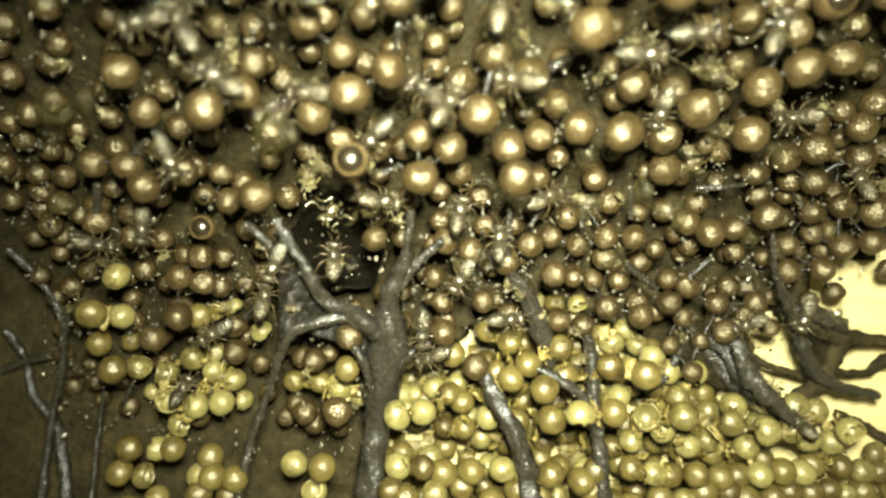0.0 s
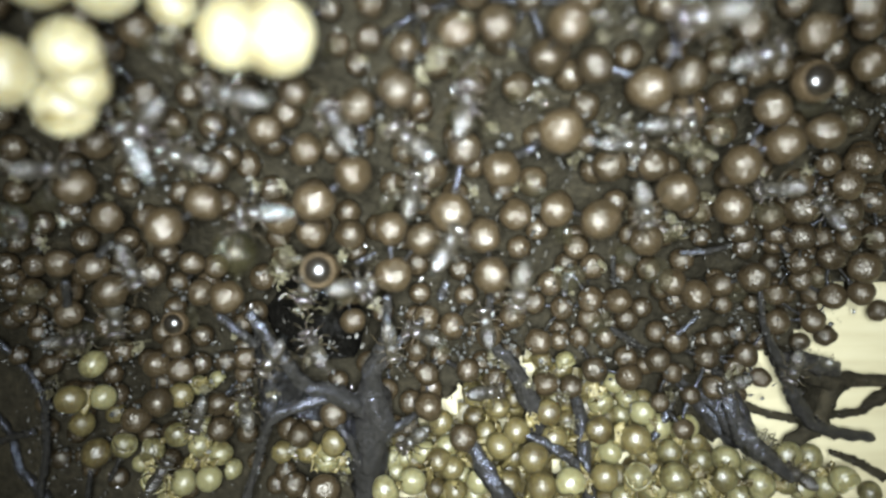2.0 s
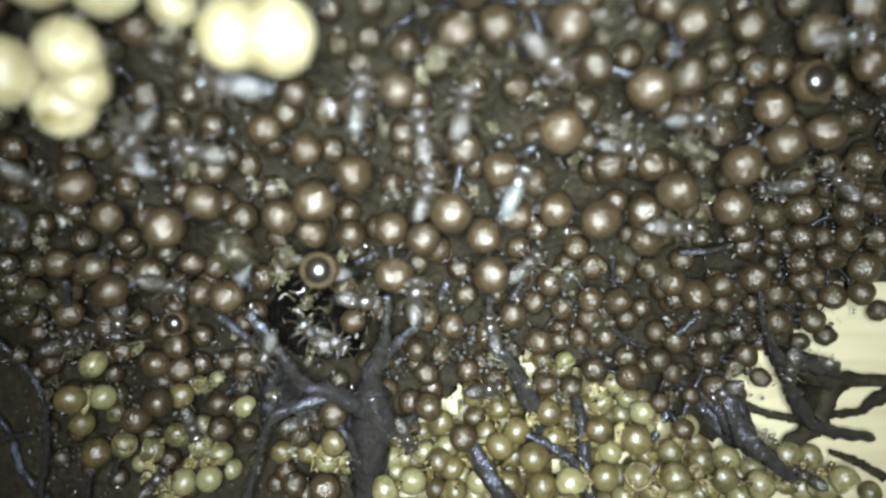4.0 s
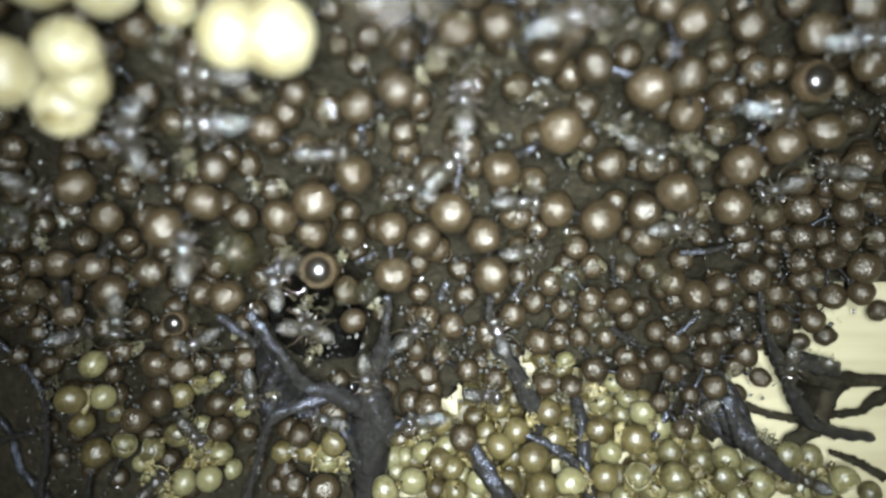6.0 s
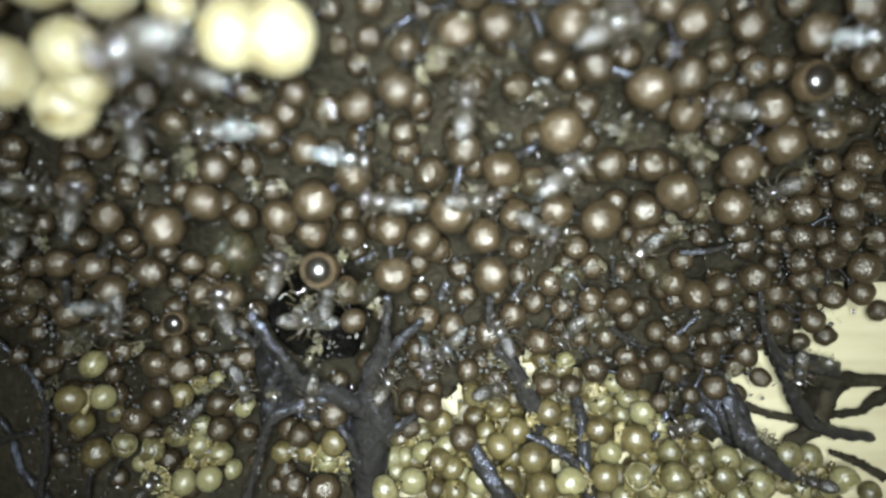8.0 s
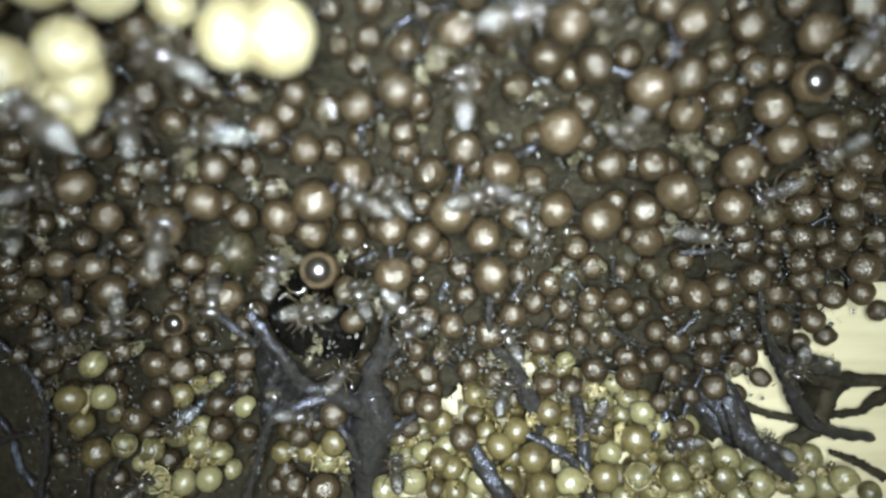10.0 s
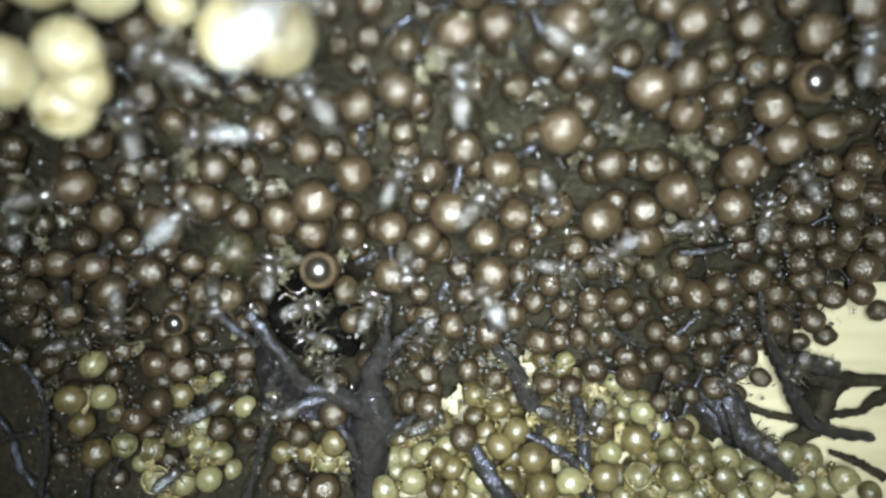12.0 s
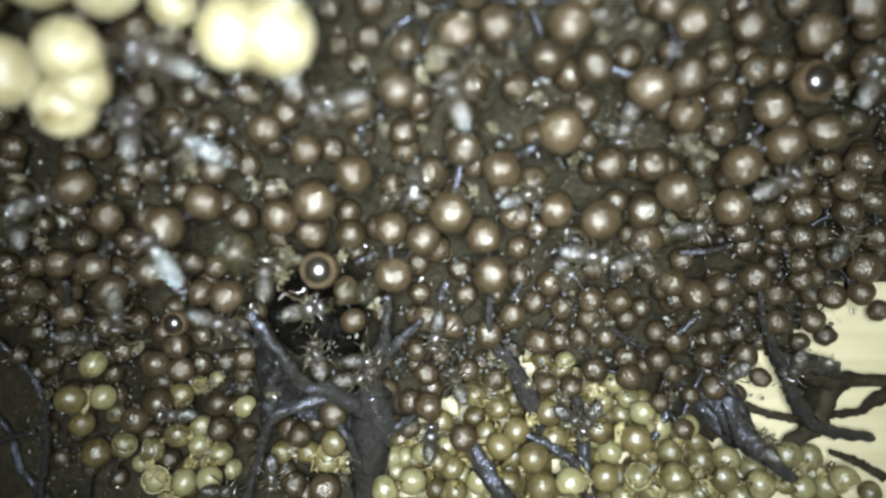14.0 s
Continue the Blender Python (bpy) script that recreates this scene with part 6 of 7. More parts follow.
    walk(bee_q, [
        (0, crawl(-3.18, 65.91, 20.63, 200, 22, 0)),
        (0.767, crawl(-3.48, 65.97, 20.43, 207.627, 22, 0)),
        (1.533, crawl(-3.24, 66.29, 19.68, 210.088, 22, 0)),
        (2.3, crawl(-3.79, 66.28, 19.64, 220, 22, 0)),
        (3.2, crawl(-3.08, 66.32, 19.63, 230, 22, 0)),
        (3.9, crawl(-3.65, 66.21, 19.83, 285.603, 22, 0)),
        (4.6, crawl(-3.93, 66.17, 19.90, 337.874, 22, 0)),
        (5.3, crawl(-4.12, 65.94, 20.45, 390, 22, 0)),
        (5.6, crawl(-2.42, 64.60, 22.40, 365, 1, 0)),
        (5.7, crawl(-2.74, 64.65, 22.25, 420.854, 1, 0)),
        (5.8, crawl(-2.31, 64.73, 22.14, 480.466, 1, 0)),
        (5.9, crawl(-2.42, 64.52, 22.60, 530, 1, 0)),
        (6.2, crawl(-2.21, 65.01, 21.89, 560, 22, 0)),
        (6.5, crawl(-1.09, 64.07, 23.86, 602, 1, 0)),
        (6.8, crawl(-1.47, 63.22, 25.55, 628, 1, 0)),
        (7.1, crawl(-1.46, 62.99, 25.99, 630, 1, 0)),
        (7.4, crawl(-1.34, 62.67, 26.62, 608, 1, 0)),
        (7.7, crawl(-0.50, 62.12, 28.96, 600, 22, 0)),
        (8, crawl(0.27, 61.57, 30.16, 585, 22, 0)),
        (8.2, crawl(1.03, 60.67, 31.93, 600, 22, 0)),
        (8.9, crawl(-1.03, 63.34, 26.60, 549.533, 22, 0)),
        (9.6, crawl(-3.03, 65.75, 21.00, 489.844, 22, 0)),
        (10.3, crawl(-5.50, 65.51, 16.07, 440, 22, 0)),
        (10.6, crawl(-4.90, 66.01, 17.36, 445, 22, 0)),
        (10.9, crawl(-4.14, 67.03, 17.61, 455, 22, 0)),
        (11.2, crawl(-3.27, 66.56, 18.96, 435, 22, 0)),
        (11.5, crawl(-1.51, 65.16, 21.55, 430, 22, 0)),
        (11.8, crawl(-1.28, 64.92, 22.20, 400, 22, 0)),
        (12.5, crawl(-0.24, 65.04, 22.51, 380, 22, 0)),
        (13, crawl(0.64, 65.21, 23.12, 420, 22, 0)),
        (13.4, crawl(2.35, 64.03, 26.27, 460, 22, 0)),
        (14, crawl(1.19, 63.53, 26.89, 470, 22, 0)),
    ])
    walk(bee_r, [
        (0, crawl(-7.22, 56.15, 36.04, 0, 22, 0)),
        (1, crawl(-6.37, 50.25, 36.88, 0.835714, 22, 0)),
        (2, crawl(-6.62, 50.45, 37.12, 10, 22, 0)),
        (3.2, crawl(-6.57, 50.37, 37.53, 15, 22, 0)),
        (4.267, crawl(-6.76, 57.35, 34.40, -22.2895, 22, 0)),
        (5.3, crawl(-6.83, 59.34, 31.57, -60, 22, 0)),
        (6.5, crawl(-7.97, 63.27, 25.19, -90, 22, 0)),
        (6.8, crawl(-7.74, 63.30, 25.18, -80, 22, 0)),
        (7.1, crawl(-7.41, 62.83, 26.09, -9.67944, 22, 0)),
        (7.4, crawl(-6.55, 62.12, 27.46, 70, 22, 0)),
        (7.7, crawl(-6.52, 62.89, 26.18, 85, 22, 0)),
        (8, crawl(-5.37, 62.60, 26.91, 60, 22, 0)),
        (8.2, crawl(-5.18, 61.74, 28.36, 70, 22, 0)),
        (8.9, crawl(-4.36, 60.67, 30.25, 26.046, 22, 0)),
        (9.6, crawl(-3.99, 59.09, 32.66, -22.8556, 22, 0)),
        (10.3, crawl(-3.02, 50.61, 35.43, -60, 22, 0)),
        (10.6, crawl(-3.26, 57.90, 34.57, -70, 22, 0)),
        (10.9, crawl(-3.52, 49.86, 36.57, -90, -40, 0)),
        (11.2, crawl(-4.13, 49.71, 36.94, -95, -45, 0)),
        (11.5, crawl(-3.88, 49.86, 38.04, -90, -40, 0)),
        (11.8, crawl(-3.43, 49.99, 38.21, -80, -35, 0)),
        (12.1, crawl(-2.66, 50.41, 38.56, -90, -35, 0)),
        (12.5, crawl(-1.92, 51.28, 39.22, -95, -40, 0)),
        (13, crawl(-3.16, 51.24, 41.32, -100, -30, 0)),
        (13.4, crawl(-2.65, 50.23, 44.49, -85, -35, 0)),
        (14, crawl(-2.28, 49.98, 44.86, -90, -45, 0)),
    ])
    walk(bee_s, [
        (0, crawl(-18.22, 59.32, 29.46, 250, 22, 0)),
        (1, crawl(-17.30, 59.48, 29.15, 251.338, 22, 0)),
        (2, crawl(-16.47, 59.50, 29.11, 240, 22, 0)),
        (2.3, crawl(-16.40, 58.86, 30.07, 235, 22, 0)),
        (2.9, crawl(-17.57, 59.27, 29.46, 250, 22, 0)),
        (3.2, crawl(-15.70, 58.57, 30.53, 245, 22, 0)),
        (4.267, crawl(-17.37, 59.27, 29.46, 250.932, 22, 0)),
        (5.3, crawl(-18.82, 60.55, 27.73, 270, 22, 0)),
        (5.6, crawl(-18.75, 61.92, 25.67, 275, 22, 0)),
        (6.2, crawl(-18.91, 62.08, 25.48, 280, 22, 0)),
        (7.2, crawl(-19.31, 61.85, 25.90, 288.234, 22, 0)),
        (8.2, crawl(-19.48, 61.61, 26.30, 300, 22, 0)),
        (8.9, crawl(-17.45, 62.05, 25.30, 317.365, 22, 0)),
        (9.6, crawl(-15.44, 62.95, 23.93, 344.165, 22, 0)),
        (10.3, crawl(-13.04, 64.03, 22.67, 360, 22, 0)),
        (10.6, crawl(-12.04, 64.19, 22.63, 350, 22, 0)),
        (10.7, crawl(-12.18, 64.15, 22.69, 291.671, 22, 0)),
        (10.8, crawl(-12.98, 64.17, 22.46, 231.467, 22, 0)),
        (10.9, crawl(-13.21, 64.00, 22.68, 170, 22, 0)),
        (11.5, crawl(-15.81, 63.43, 23.17, 190, 22, 0)),
        (12.1, crawl(-17.05, 63.42, 23.17, 200, 22, 0)),
        (12.4, crawl(-16.28, 63.50, 23.04, 250, 22, 0)),
        (12.7, crawl(-16.77, 64.95, 20.80, 265, 22, 0)),
        (14, crawl(-18.56, 68.34, 15.04, 270, 22, 0)),
    ])
    walk(bee_t, [
        (0, crawl(-25.61, 52.70, 38.17, 300, 22, 0)),
        (0.733, crawl(-25.67, 52.58, 38.08, 301.598, 22, 0)),
        (1.5, crawl(-26.00, 52.58, 38.31, 291.234, 22, 0)),
        (2.267, crawl(-25.70, 52.42, 37.74, 294.735, 22, 0)),
        (3, crawl(-25.85, 52.43, 37.94, 290, 22, 0)),
        (3.7, crawl(-23.97, 53.33, 37.28, 326.192, 22, 0)),
        (4.4, crawl(-22.13, 54.58, 36.15, 370, 22, 0)),
        (5.3, crawl(-17.89, 52.30, 34.86, 420, 22, 0)),
        (5.6, crawl(-19.22, 53.08, 33.66, 494.658, 22, 0)),
        (5.9, crawl(-22.73, 58.37, 31.61, 570, 22, 0)),
        (6.2, crawl(-24.03, 59.53, 30.49, 560, 22, 0)),
        (6.5, crawl(-24.78, 58.77, 31.66, 535, 22, 0)),
        (6.867, crawl(-21.81, 57.13, 33.00, 457.73, 22, 0)),
        (7.2, crawl(-18.22, 52.44, 34.43, 380, 22, 0)),
        (7.5, crawl(-17.45, 52.25, 35.38, 420, 22, 0)),
        (8.2, crawl(-18.63, 52.27, 35.38, 480, 22, 0)),
        (8.9, crawl(-18.72, 52.27, 35.57, 535.717, 3, 0)),
        (9.6, crawl(-18.98, 52.33, 35.45, 585.132, -16, 0)),
        (10.3, crawl(-19.17, 52.35, 35.74, 640, -35, 0)),
        (11.367, crawl(-18.82, 52.29, 35.55, 634.525, -35, 0)),
        (12.4, crawl(-18.97, 52.30, 35.65, 635, -35, 0)),
        (12.7, crawl(-18.89, 52.35, 35.14, 660, 22, 0)),
        (14, crawl(-18.71, 52.92, 33.67, 700, 22, 0)),
    ])
    walk(bee_u, [
        (0, crawl(8.23, 59.09, 37.68, 30, 22, 0)),
        (1.2, crawl(8.48, 58.97, 37.95, 30, 22, 0)),
        (1.4, crawl(6.95, 50.27, 38.25, -33.578, 22, 0)),
        (1.6, crawl(6.59, 49.86, 38.70, -110, 22, 0)),
        (2, crawl(5.89, 49.26, 36.30, -100, 22, 0)),
        (2.3, crawl(4.85, 48.51, 37.06, -120, 22, 0)),
        (2.467, crawl(5.01, 48.61, 37.98, -196.679, 22, 0)),
        (2.6, crawl(5.06, 48.82, 38.78, -260, 22, 0)),
        (2.9, crawl(5.23, 48.73, 38.09, -240, 22, 0)),
        (3.2, crawl(6.38, 49.65, 38.72, -300, 22, 0)),
        (4.267, crawl(7.89, 58.16, 38.89, -318.487, 22, 0)),
        (5.3, crawl(7.93, 57.71, 39.54, -340, 22, 0)),
        (6.2, crawl(7.89, 57.32, 40.05, -350, 22, 0)),
        (6.5, crawl(8.73, 53.40, 40.53, -340, 22, 0)),
        (6.8, crawl(9.73, 52.90, 40.99, -355, 22, 0)),
        (7.5, crawl(9.28, 52.75, 41.18, -370, 22, 0)),
        (8.2, crawl(8.29, 52.72, 41.46, -400, 22, 0)),
        (8.9, crawl(8.34, 52.74, 41.39, -398.109, 22, 0)),
        (9.6, crawl(7.97, 53.06, 41.08, -405.776, 22, 0)),
        (10.3, crawl(8.43, 56.89, 40.81, -400, 22, 0)),
        (10.9, crawl(8.25, 57.41, 40.05, -405, 22, 0)),
        (11.1, crawl(9.53, 58.01, 38.76, -370, 1, 0)),
        (11.5, crawl(9.83, 58.23, 38.54, -365, 1, 0)),
        (11.8, crawl(10.56, 58.28, 38.76, -350, 1, 0)),
        (12.1, crawl(11.59, 59.84, 37.86, -375, 22, 0)),
        (12.5, crawl(12.13, 60.10, 37.69, -370, 22, 0)),
        (13, crawl(13.13, 60.48, 37.51, -360, 22, 0)),
        (13.4, crawl(11.68, 59.14, 38.89, -320, 22, 0)),
        (14, crawl(11.76, 58.30, 40.05, -300, 22, 0)),
    ])
    walk(bee_v, [
        (0, crawl(5.58, 65.07, 25.24, 10, 22, 0)),
        (0.733, crawl(5.30, 65.17, 24.88, 15.5011, 22, 0)),
        (1.5, crawl(4.89, 64.97, 25.17, 4.68045, 22, 0)),
        (2.267, crawl(5.14, 64.94, 25.36, 8.90587, 22, 0)),
        (3, crawl(4.87, 64.89, 25.34, 5, 22, 0)),
        (3.767, crawl(4.80, 64.77, 25.61, 9.7391, 22, 0)),
        (4.533, crawl(5.30, 64.93, 25.45, 1.8867, 22, 0)),
        (5.3, crawl(5.58, 65.15, 25.05, 0, 22, 0)),
        (6.2, crawl(4.53, 65.07, 24.78, -5, 22, 0)),
        (6.8, crawl(4.71, 65.08, 24.83, 8, 22, 0)),
        (8.2, crawl(5.56, 64.94, 25.56, 20, 22, 0)),
        (8.9, crawl(5.55, 65.17, 25.00, 46.7661, 22, 0)),
        (9.6, crawl(6.37, 65.12, 25.47, 55.5761, 22, 0)),
        (10.3, crawl(6.48, 65.39, 24.88, 80, 22, 0)),
        (11.133, crawl(9.31, 66.42, 23.44, 24.978, 22, 0)),
        (12, crawl(12.38, 67.33, 22.02, -20, 22, 0)),
        (13, crawl(12.99, 67.47, 21.82, -22.379, 22, 0)),
        (14, crawl(14.26, 67.67, 21.63, -30, 22, 0)),
    ])
    walk(bee_w, [
        (0, crawl(16.97, 54.90, 44.70, 250, 22, 0)),
        (1.2, crawl(16.87, 54.90, 44.70, 255, 22, 0)),
        (1.6, crawl(16.79, 54.81, 44.36, 260, 22, 0)),
        (1.8, crawl(16.67, 54.73, 43.95, 265, 22, 0)),
        (2, crawl(16.24, 50.65, 42.85, 280, 22, 0)),
        (2.3, crawl(16.87, 50.63, 42.21, 300, 22, 0)),
        (2.6, crawl(17.62, 50.83, 41.77, 330, 22, 0)),
        (3.2, crawl(21.28, 58.67, 41.63, 350, 22, 0)),
        (4.267, crawl(18.90, 50.38, 41.80, 361.061, 22, 0)),
        (5.3, crawl(19.32, 50.20, 42.06, 370, 22, 0)),
        (6.5, crawl(21.24, 58.59, 41.10, 360, 22, 0)),
        (6.733, crawl(18.62, 58.10, 38.77, 284.403, 22, 0)),
        (7, crawl(16.98, 62.12, 36.73, 220, 22, 0)),
        (7.5, crawl(14.06, 63.98, 31.77, 225, 22, 0)),
        (8.2, crawl(12.34, 63.99, 30.91, 230, 22, 0)),
        (8.9, crawl(13.79, 65.64, 27.77, 237.615, 22, 0)),
        (9.6, crawl(15.25, 67.19, 23.79, 238.23, 22, 0)),
        (10.3, crawl(16.57, 67.22, 20.85, 250, 22, 0)),
        (11.033, crawl(16.00, 67.22, 20.75, 246.443, 22, 0)),
        (11.767, crawl(16.01, 67.28, 21.20, 248.698, 22, 0)),
        (12.533, crawl(16.18, 67.32, 21.49, 250.999, 22, 0)),
        (13.267, crawl(15.76, 67.27, 20.98, 247.187, 22, 0)),
        (14, crawl(15.41, 67.39, 21.40, 240, 22, 0)),
    ])
    walk(bee_x, [
        (0, crawl(1.41, 43.66, 49.98, 90, 22, 0)),
        (0.733, crawl(1.34, 43.20, 50.18, 89.8605, 22, 0)),
        (1.5, crawl(1.69, 42.93, 50.39, 80, 22, 0)),
        (2.267, crawl(1.64, 43.36, 50.19, 79.6189, 22, 0)),
        (3, crawl(1.63, 43.47, 50.13, 75, 22, 0)),
        (3.833, crawl(1.52, 43.60, 50.04, 78.6389, 22, 0)),
        (4.667, crawl(1.35, 43.10, 50.22, 84.1764, 22, 0)),
        (5.5, crawl(1.47, 43.29, 50.16, 90, 22, 0)),
        (6.4, crawl(1.55, 43.12, 50.26, 85.7978, 22, 0)),
        (7.3, crawl(1.57, 43.44, 50.13, 84.7745, 22, 0)),
        (8.2, crawl(1.58, 43.34, 50.18, 85, 22, 0)),
        (8.9, crawl(1.60, 42.60, 50.50, 81.7188, 22, 0)),
        (9.6, crawl(1.35, 41.92, 50.70, 93.0428, 22, 0)),
        (10.3, crawl(1.27, 41.57, 50.80, 95, 22, 0)),
        (11.1, crawl(1.14, 41.21, 50.89, 100, 22, 0)),
        (12.4, crawl(1.11, 41.37, 50.83, 90, 22, 0)),
        (13.2, crawl(0.70, 41.72, 50.59, 99.0265, 22, 0)),
        (14, crawl(0.60, 41.86, 50.51, 110, 22, 0)),
    ])
    walk(bee_y, [
        (0, crawl(29.84, 57.01, 45.65, 180, 22, 0)),
        (0.733, crawl(26.72, 51.11, 45.19, 186.809, 22, 0)),
        (1.467, crawl(29.94, 57.17, 45.51, 182.783, 22, 0)),
        (2.2, crawl(26.44, 51.17, 44.78, 184.335, 22, 0)),
        (2.933, crawl(26.52, 51.21, 44.82, 186.699, 22, 0)),
        (3.667, crawl(29.96, 57.13, 45.55, 185.697, 22, 0)),
        (4.4, crawl(29.67, 57.30, 45.33, 190.279, 22, 0)),
        (5.133, crawl(26.26, 50.92, 44.83, 187.609, 22, 0)),
        (5.9, crawl(29.92, 57.33, 45.34, 198.155, 22, 0)),
        (6.633, crawl(29.76, 57.43, 45.22, 190.697, 22, 0)),
        (7.367, crawl(26.13, 50.82, 44.84, 190.616, 22, 0)),
        (8.1, crawl(29.86, 57.54, 45.13, 199.065, 22, 0)),
        (8.833, crawl(29.67, 57.64, 44.99, 191.614, 22, 0)),
        (9.567, crawl(29.91, 57.75, 44.92, 198.519, 22, 0)),
        (10.3, crawl(29.62, 57.58, 45.04, 200, 22, 0)),
        (10.6, crawl(26.81, 54.09, 43.77, 220, 22, 0)),
        (10.9, crawl(26.92, 54.12, 43.24, 250, 22, 0)),
        (11.2, crawl(27.07, 54.23, 42.76, 265, 22, 0)),
        (11.3, crawl(27.53, 54.53, 42.52, 315.992, 22, 0)),
        (11.4, crawl(27.86, 54.75, 42.67, 369.862, 22, 0)),
        (11.5, crawl(30.71, 59.69, 42.93, 430, 22, 0)),
        (12.1, crawl(28.07, 54.85, 43.09, 440, 22, 0)),
        (12.4, crawl(27.57, 54.43, 43.55, 445, 22, 0)),
        (12.7, crawl(29.62, 57.58, 45.04, 420, 22, 0)),
        (13, crawl(29.79, 57.52, 45.14, 400, 22, 0)),
        (13.4, crawl(27.02, 50.34, 45.53, 385, 22, 0)),
        (14, crawl(27.34, 50.53, 45.46, 388, 22, 0)),
    ])
    walk(bee_z, [
        (0, crawl(-36.57, 62.60, 31.11, 0, 22, 0)),
        (0.8, crawl(-36.57, 62.66, 31.04, 6.13896, 22, 0)),
        (1.6, crawl(-37.03, 62.80, 30.97, 2.53614, 22, 0)),
        (2.4, crawl(-37.05, 63.21, 30.58, 6.80424, 22, 0)),
        (3.2, crawl(-37.08, 63.00, 30.77, 10, 22, 0)),
        (4.267, crawl(-37.34, 63.31, 30.54, 17.3972, 22, 0)),
        (5.3, crawl(-37.65, 63.49, 30.42, 20, 22, 0)),
        (6.033, crawl(-35.43, 61.56, 31.80, 15.773, 15, 0)),
        (6.767, crawl(-32.98, 59.21, 33.43, 10.6915, 8, 0)),
        (7.5, crawl(-28.53, 53.34, 35.04, 5, 1, 0)),
        (8.2, crawl(-28.32, 53.38, 34.80, 0, 22, 0)),
        (8.9, crawl(-33.10, 59.51, 33.51, 12.4656, 22, 0)),
        (9.6, crawl(-36.23, 61.94, 31.82, 7.29359, 22, 0)),
        (10.3, crawl(-38.40, 63.33, 30.84, 20, 22, 0)),
        (11, crawl(-36.70, 62.63, 31.11, 10, 22, 0)),
        (11.7, crawl(-36.42, 62.94, 30.69, 12.7791, 22, 0)),
        (12.4, crawl(-36.64, 63.04, 30.65, 10, 22, 0)),
        (13, crawl(-35.12, 62.22, 31.11, 5, 22, 0)),
        (14, crawl(-35.15, 62.07, 31.30, 0, 22, 0)),
    ])
    walk(bee_ab, [
        (0, crawl(-31.16, 59.74, 32.58, 270, 22, 0)),
        (0.767, crawl(-31.07, 59.82, 32.46, 268.39, 22, 0)),
        (1.5, crawl(-30.86, 59.80, 32.41, 267.05, 22, 0)),
        (2.267, crawl(-27.99, 54.07, 33.78, 274.419, 22, 0)),
        (3.033, crawl(-27.71, 53.94, 33.86, 261.151, 22, 0)),
        (3.8, crawl(-30.53, 59.38, 32.77, 262.218, 22, 0)),
        (4.533, crawl(-28.02, 54.37, 33.58, 272.628, 22, 0)),
        (5.3, crawl(-27.97, 54.08, 33.77, 265, 22, 0)),
        (6.067, crawl(-28.18, 54.41, 33.57, 270.946, 22, 0)),
        (6.867, crawl(-28.37, 54.36, 33.62, 265.286, 22, 0)),
        (7.633, crawl(-28.12, 54.41, 33.57, 265.769, 22, 0)),
        (8.4, crawl(-28.41, 54.51, 33.54, 265.111, 22, 0)),
        (9.167, crawl(-27.78, 53.79, 34.02, 264.451, 22, 0)),
        (9.933, crawl(-28.01, 54.49, 33.53, 269.804, 22, 0)),
        (10.733, crawl(-28.25, 54.28, 33.65, 274.936, 22, 0)),
        (11.5, crawl(-27.97, 54.08, 33.77, 270, 22, 0)),
        (12.333, crawl(-27.71, 53.80, 33.99, 274.895, 22, 0)),
        (13.167, crawl(-27.60, 53.70, 34.08, 277.816, 22, 0)),
        (14, crawl(-27.80, 53.76, 34.05, 275, 22, 0)),
    ])
    walk(bee_ac, [
        (0, crawl(-26.29, 66.30, 22.00, 215, 22, 0)),
        (0.767, crawl(-26.65, 66.75, 21.44, 223.386, 22, 0)),
        (1.5, crawl(-25.90, 66.23, 21.93, 242.454, 22, 0)),
        (2.267, crawl(-25.97, 66.43, 21.64, 256.98, 22, 0)),
        (3.033, crawl(-26.43, 67.02, 20.88, 269.85, 22, 0)),
        (3.8, crawl(-26.73, 67.13, 20.82, 288.994, 22, 0)),
        (4.533, crawl(-25.99, 67.04, 20.63, 299.561, 22, 0)),
        (5.3, crawl(-26.43, 67.42, 20.19, 310, 22, 0)),
        (6.5, crawl(-26.52, 67.65, 19.82, 315, 22, 0)),
        (7.5, crawl(-27.08, 66.79, 21.57, 250, 22, 0)),
        (8.2, crawl(-27.39, 66.81, 21.69, 225, 22, 0)),
        (8.9, crawl(-27.49, 66.77, 21.52, 228.63, 15, 0)),
        (9.6, crawl(-27.51, 65.85, 21.77, 223.685, 8, 0)),
        (10.3, crawl(-27.77, 66.02, 21.54, 218, 1, 0)),
        (10.9, crawl(-27.37, 66.21, 21.84, 215, 1, 0)),
        (11.667, crawl(-27.46, 66.26, 21.78, 204.36, 1, 0)),
        (12.4, crawl(-27.02, 65.91, 22.16, 205, 1, 0)),
        (13.4, crawl(-27.24, 66.16, 21.86, 200, 1, 0)),
        (14, crawl(-28.03, 64.85, 22.97, 180, 22, 0)),
    ])
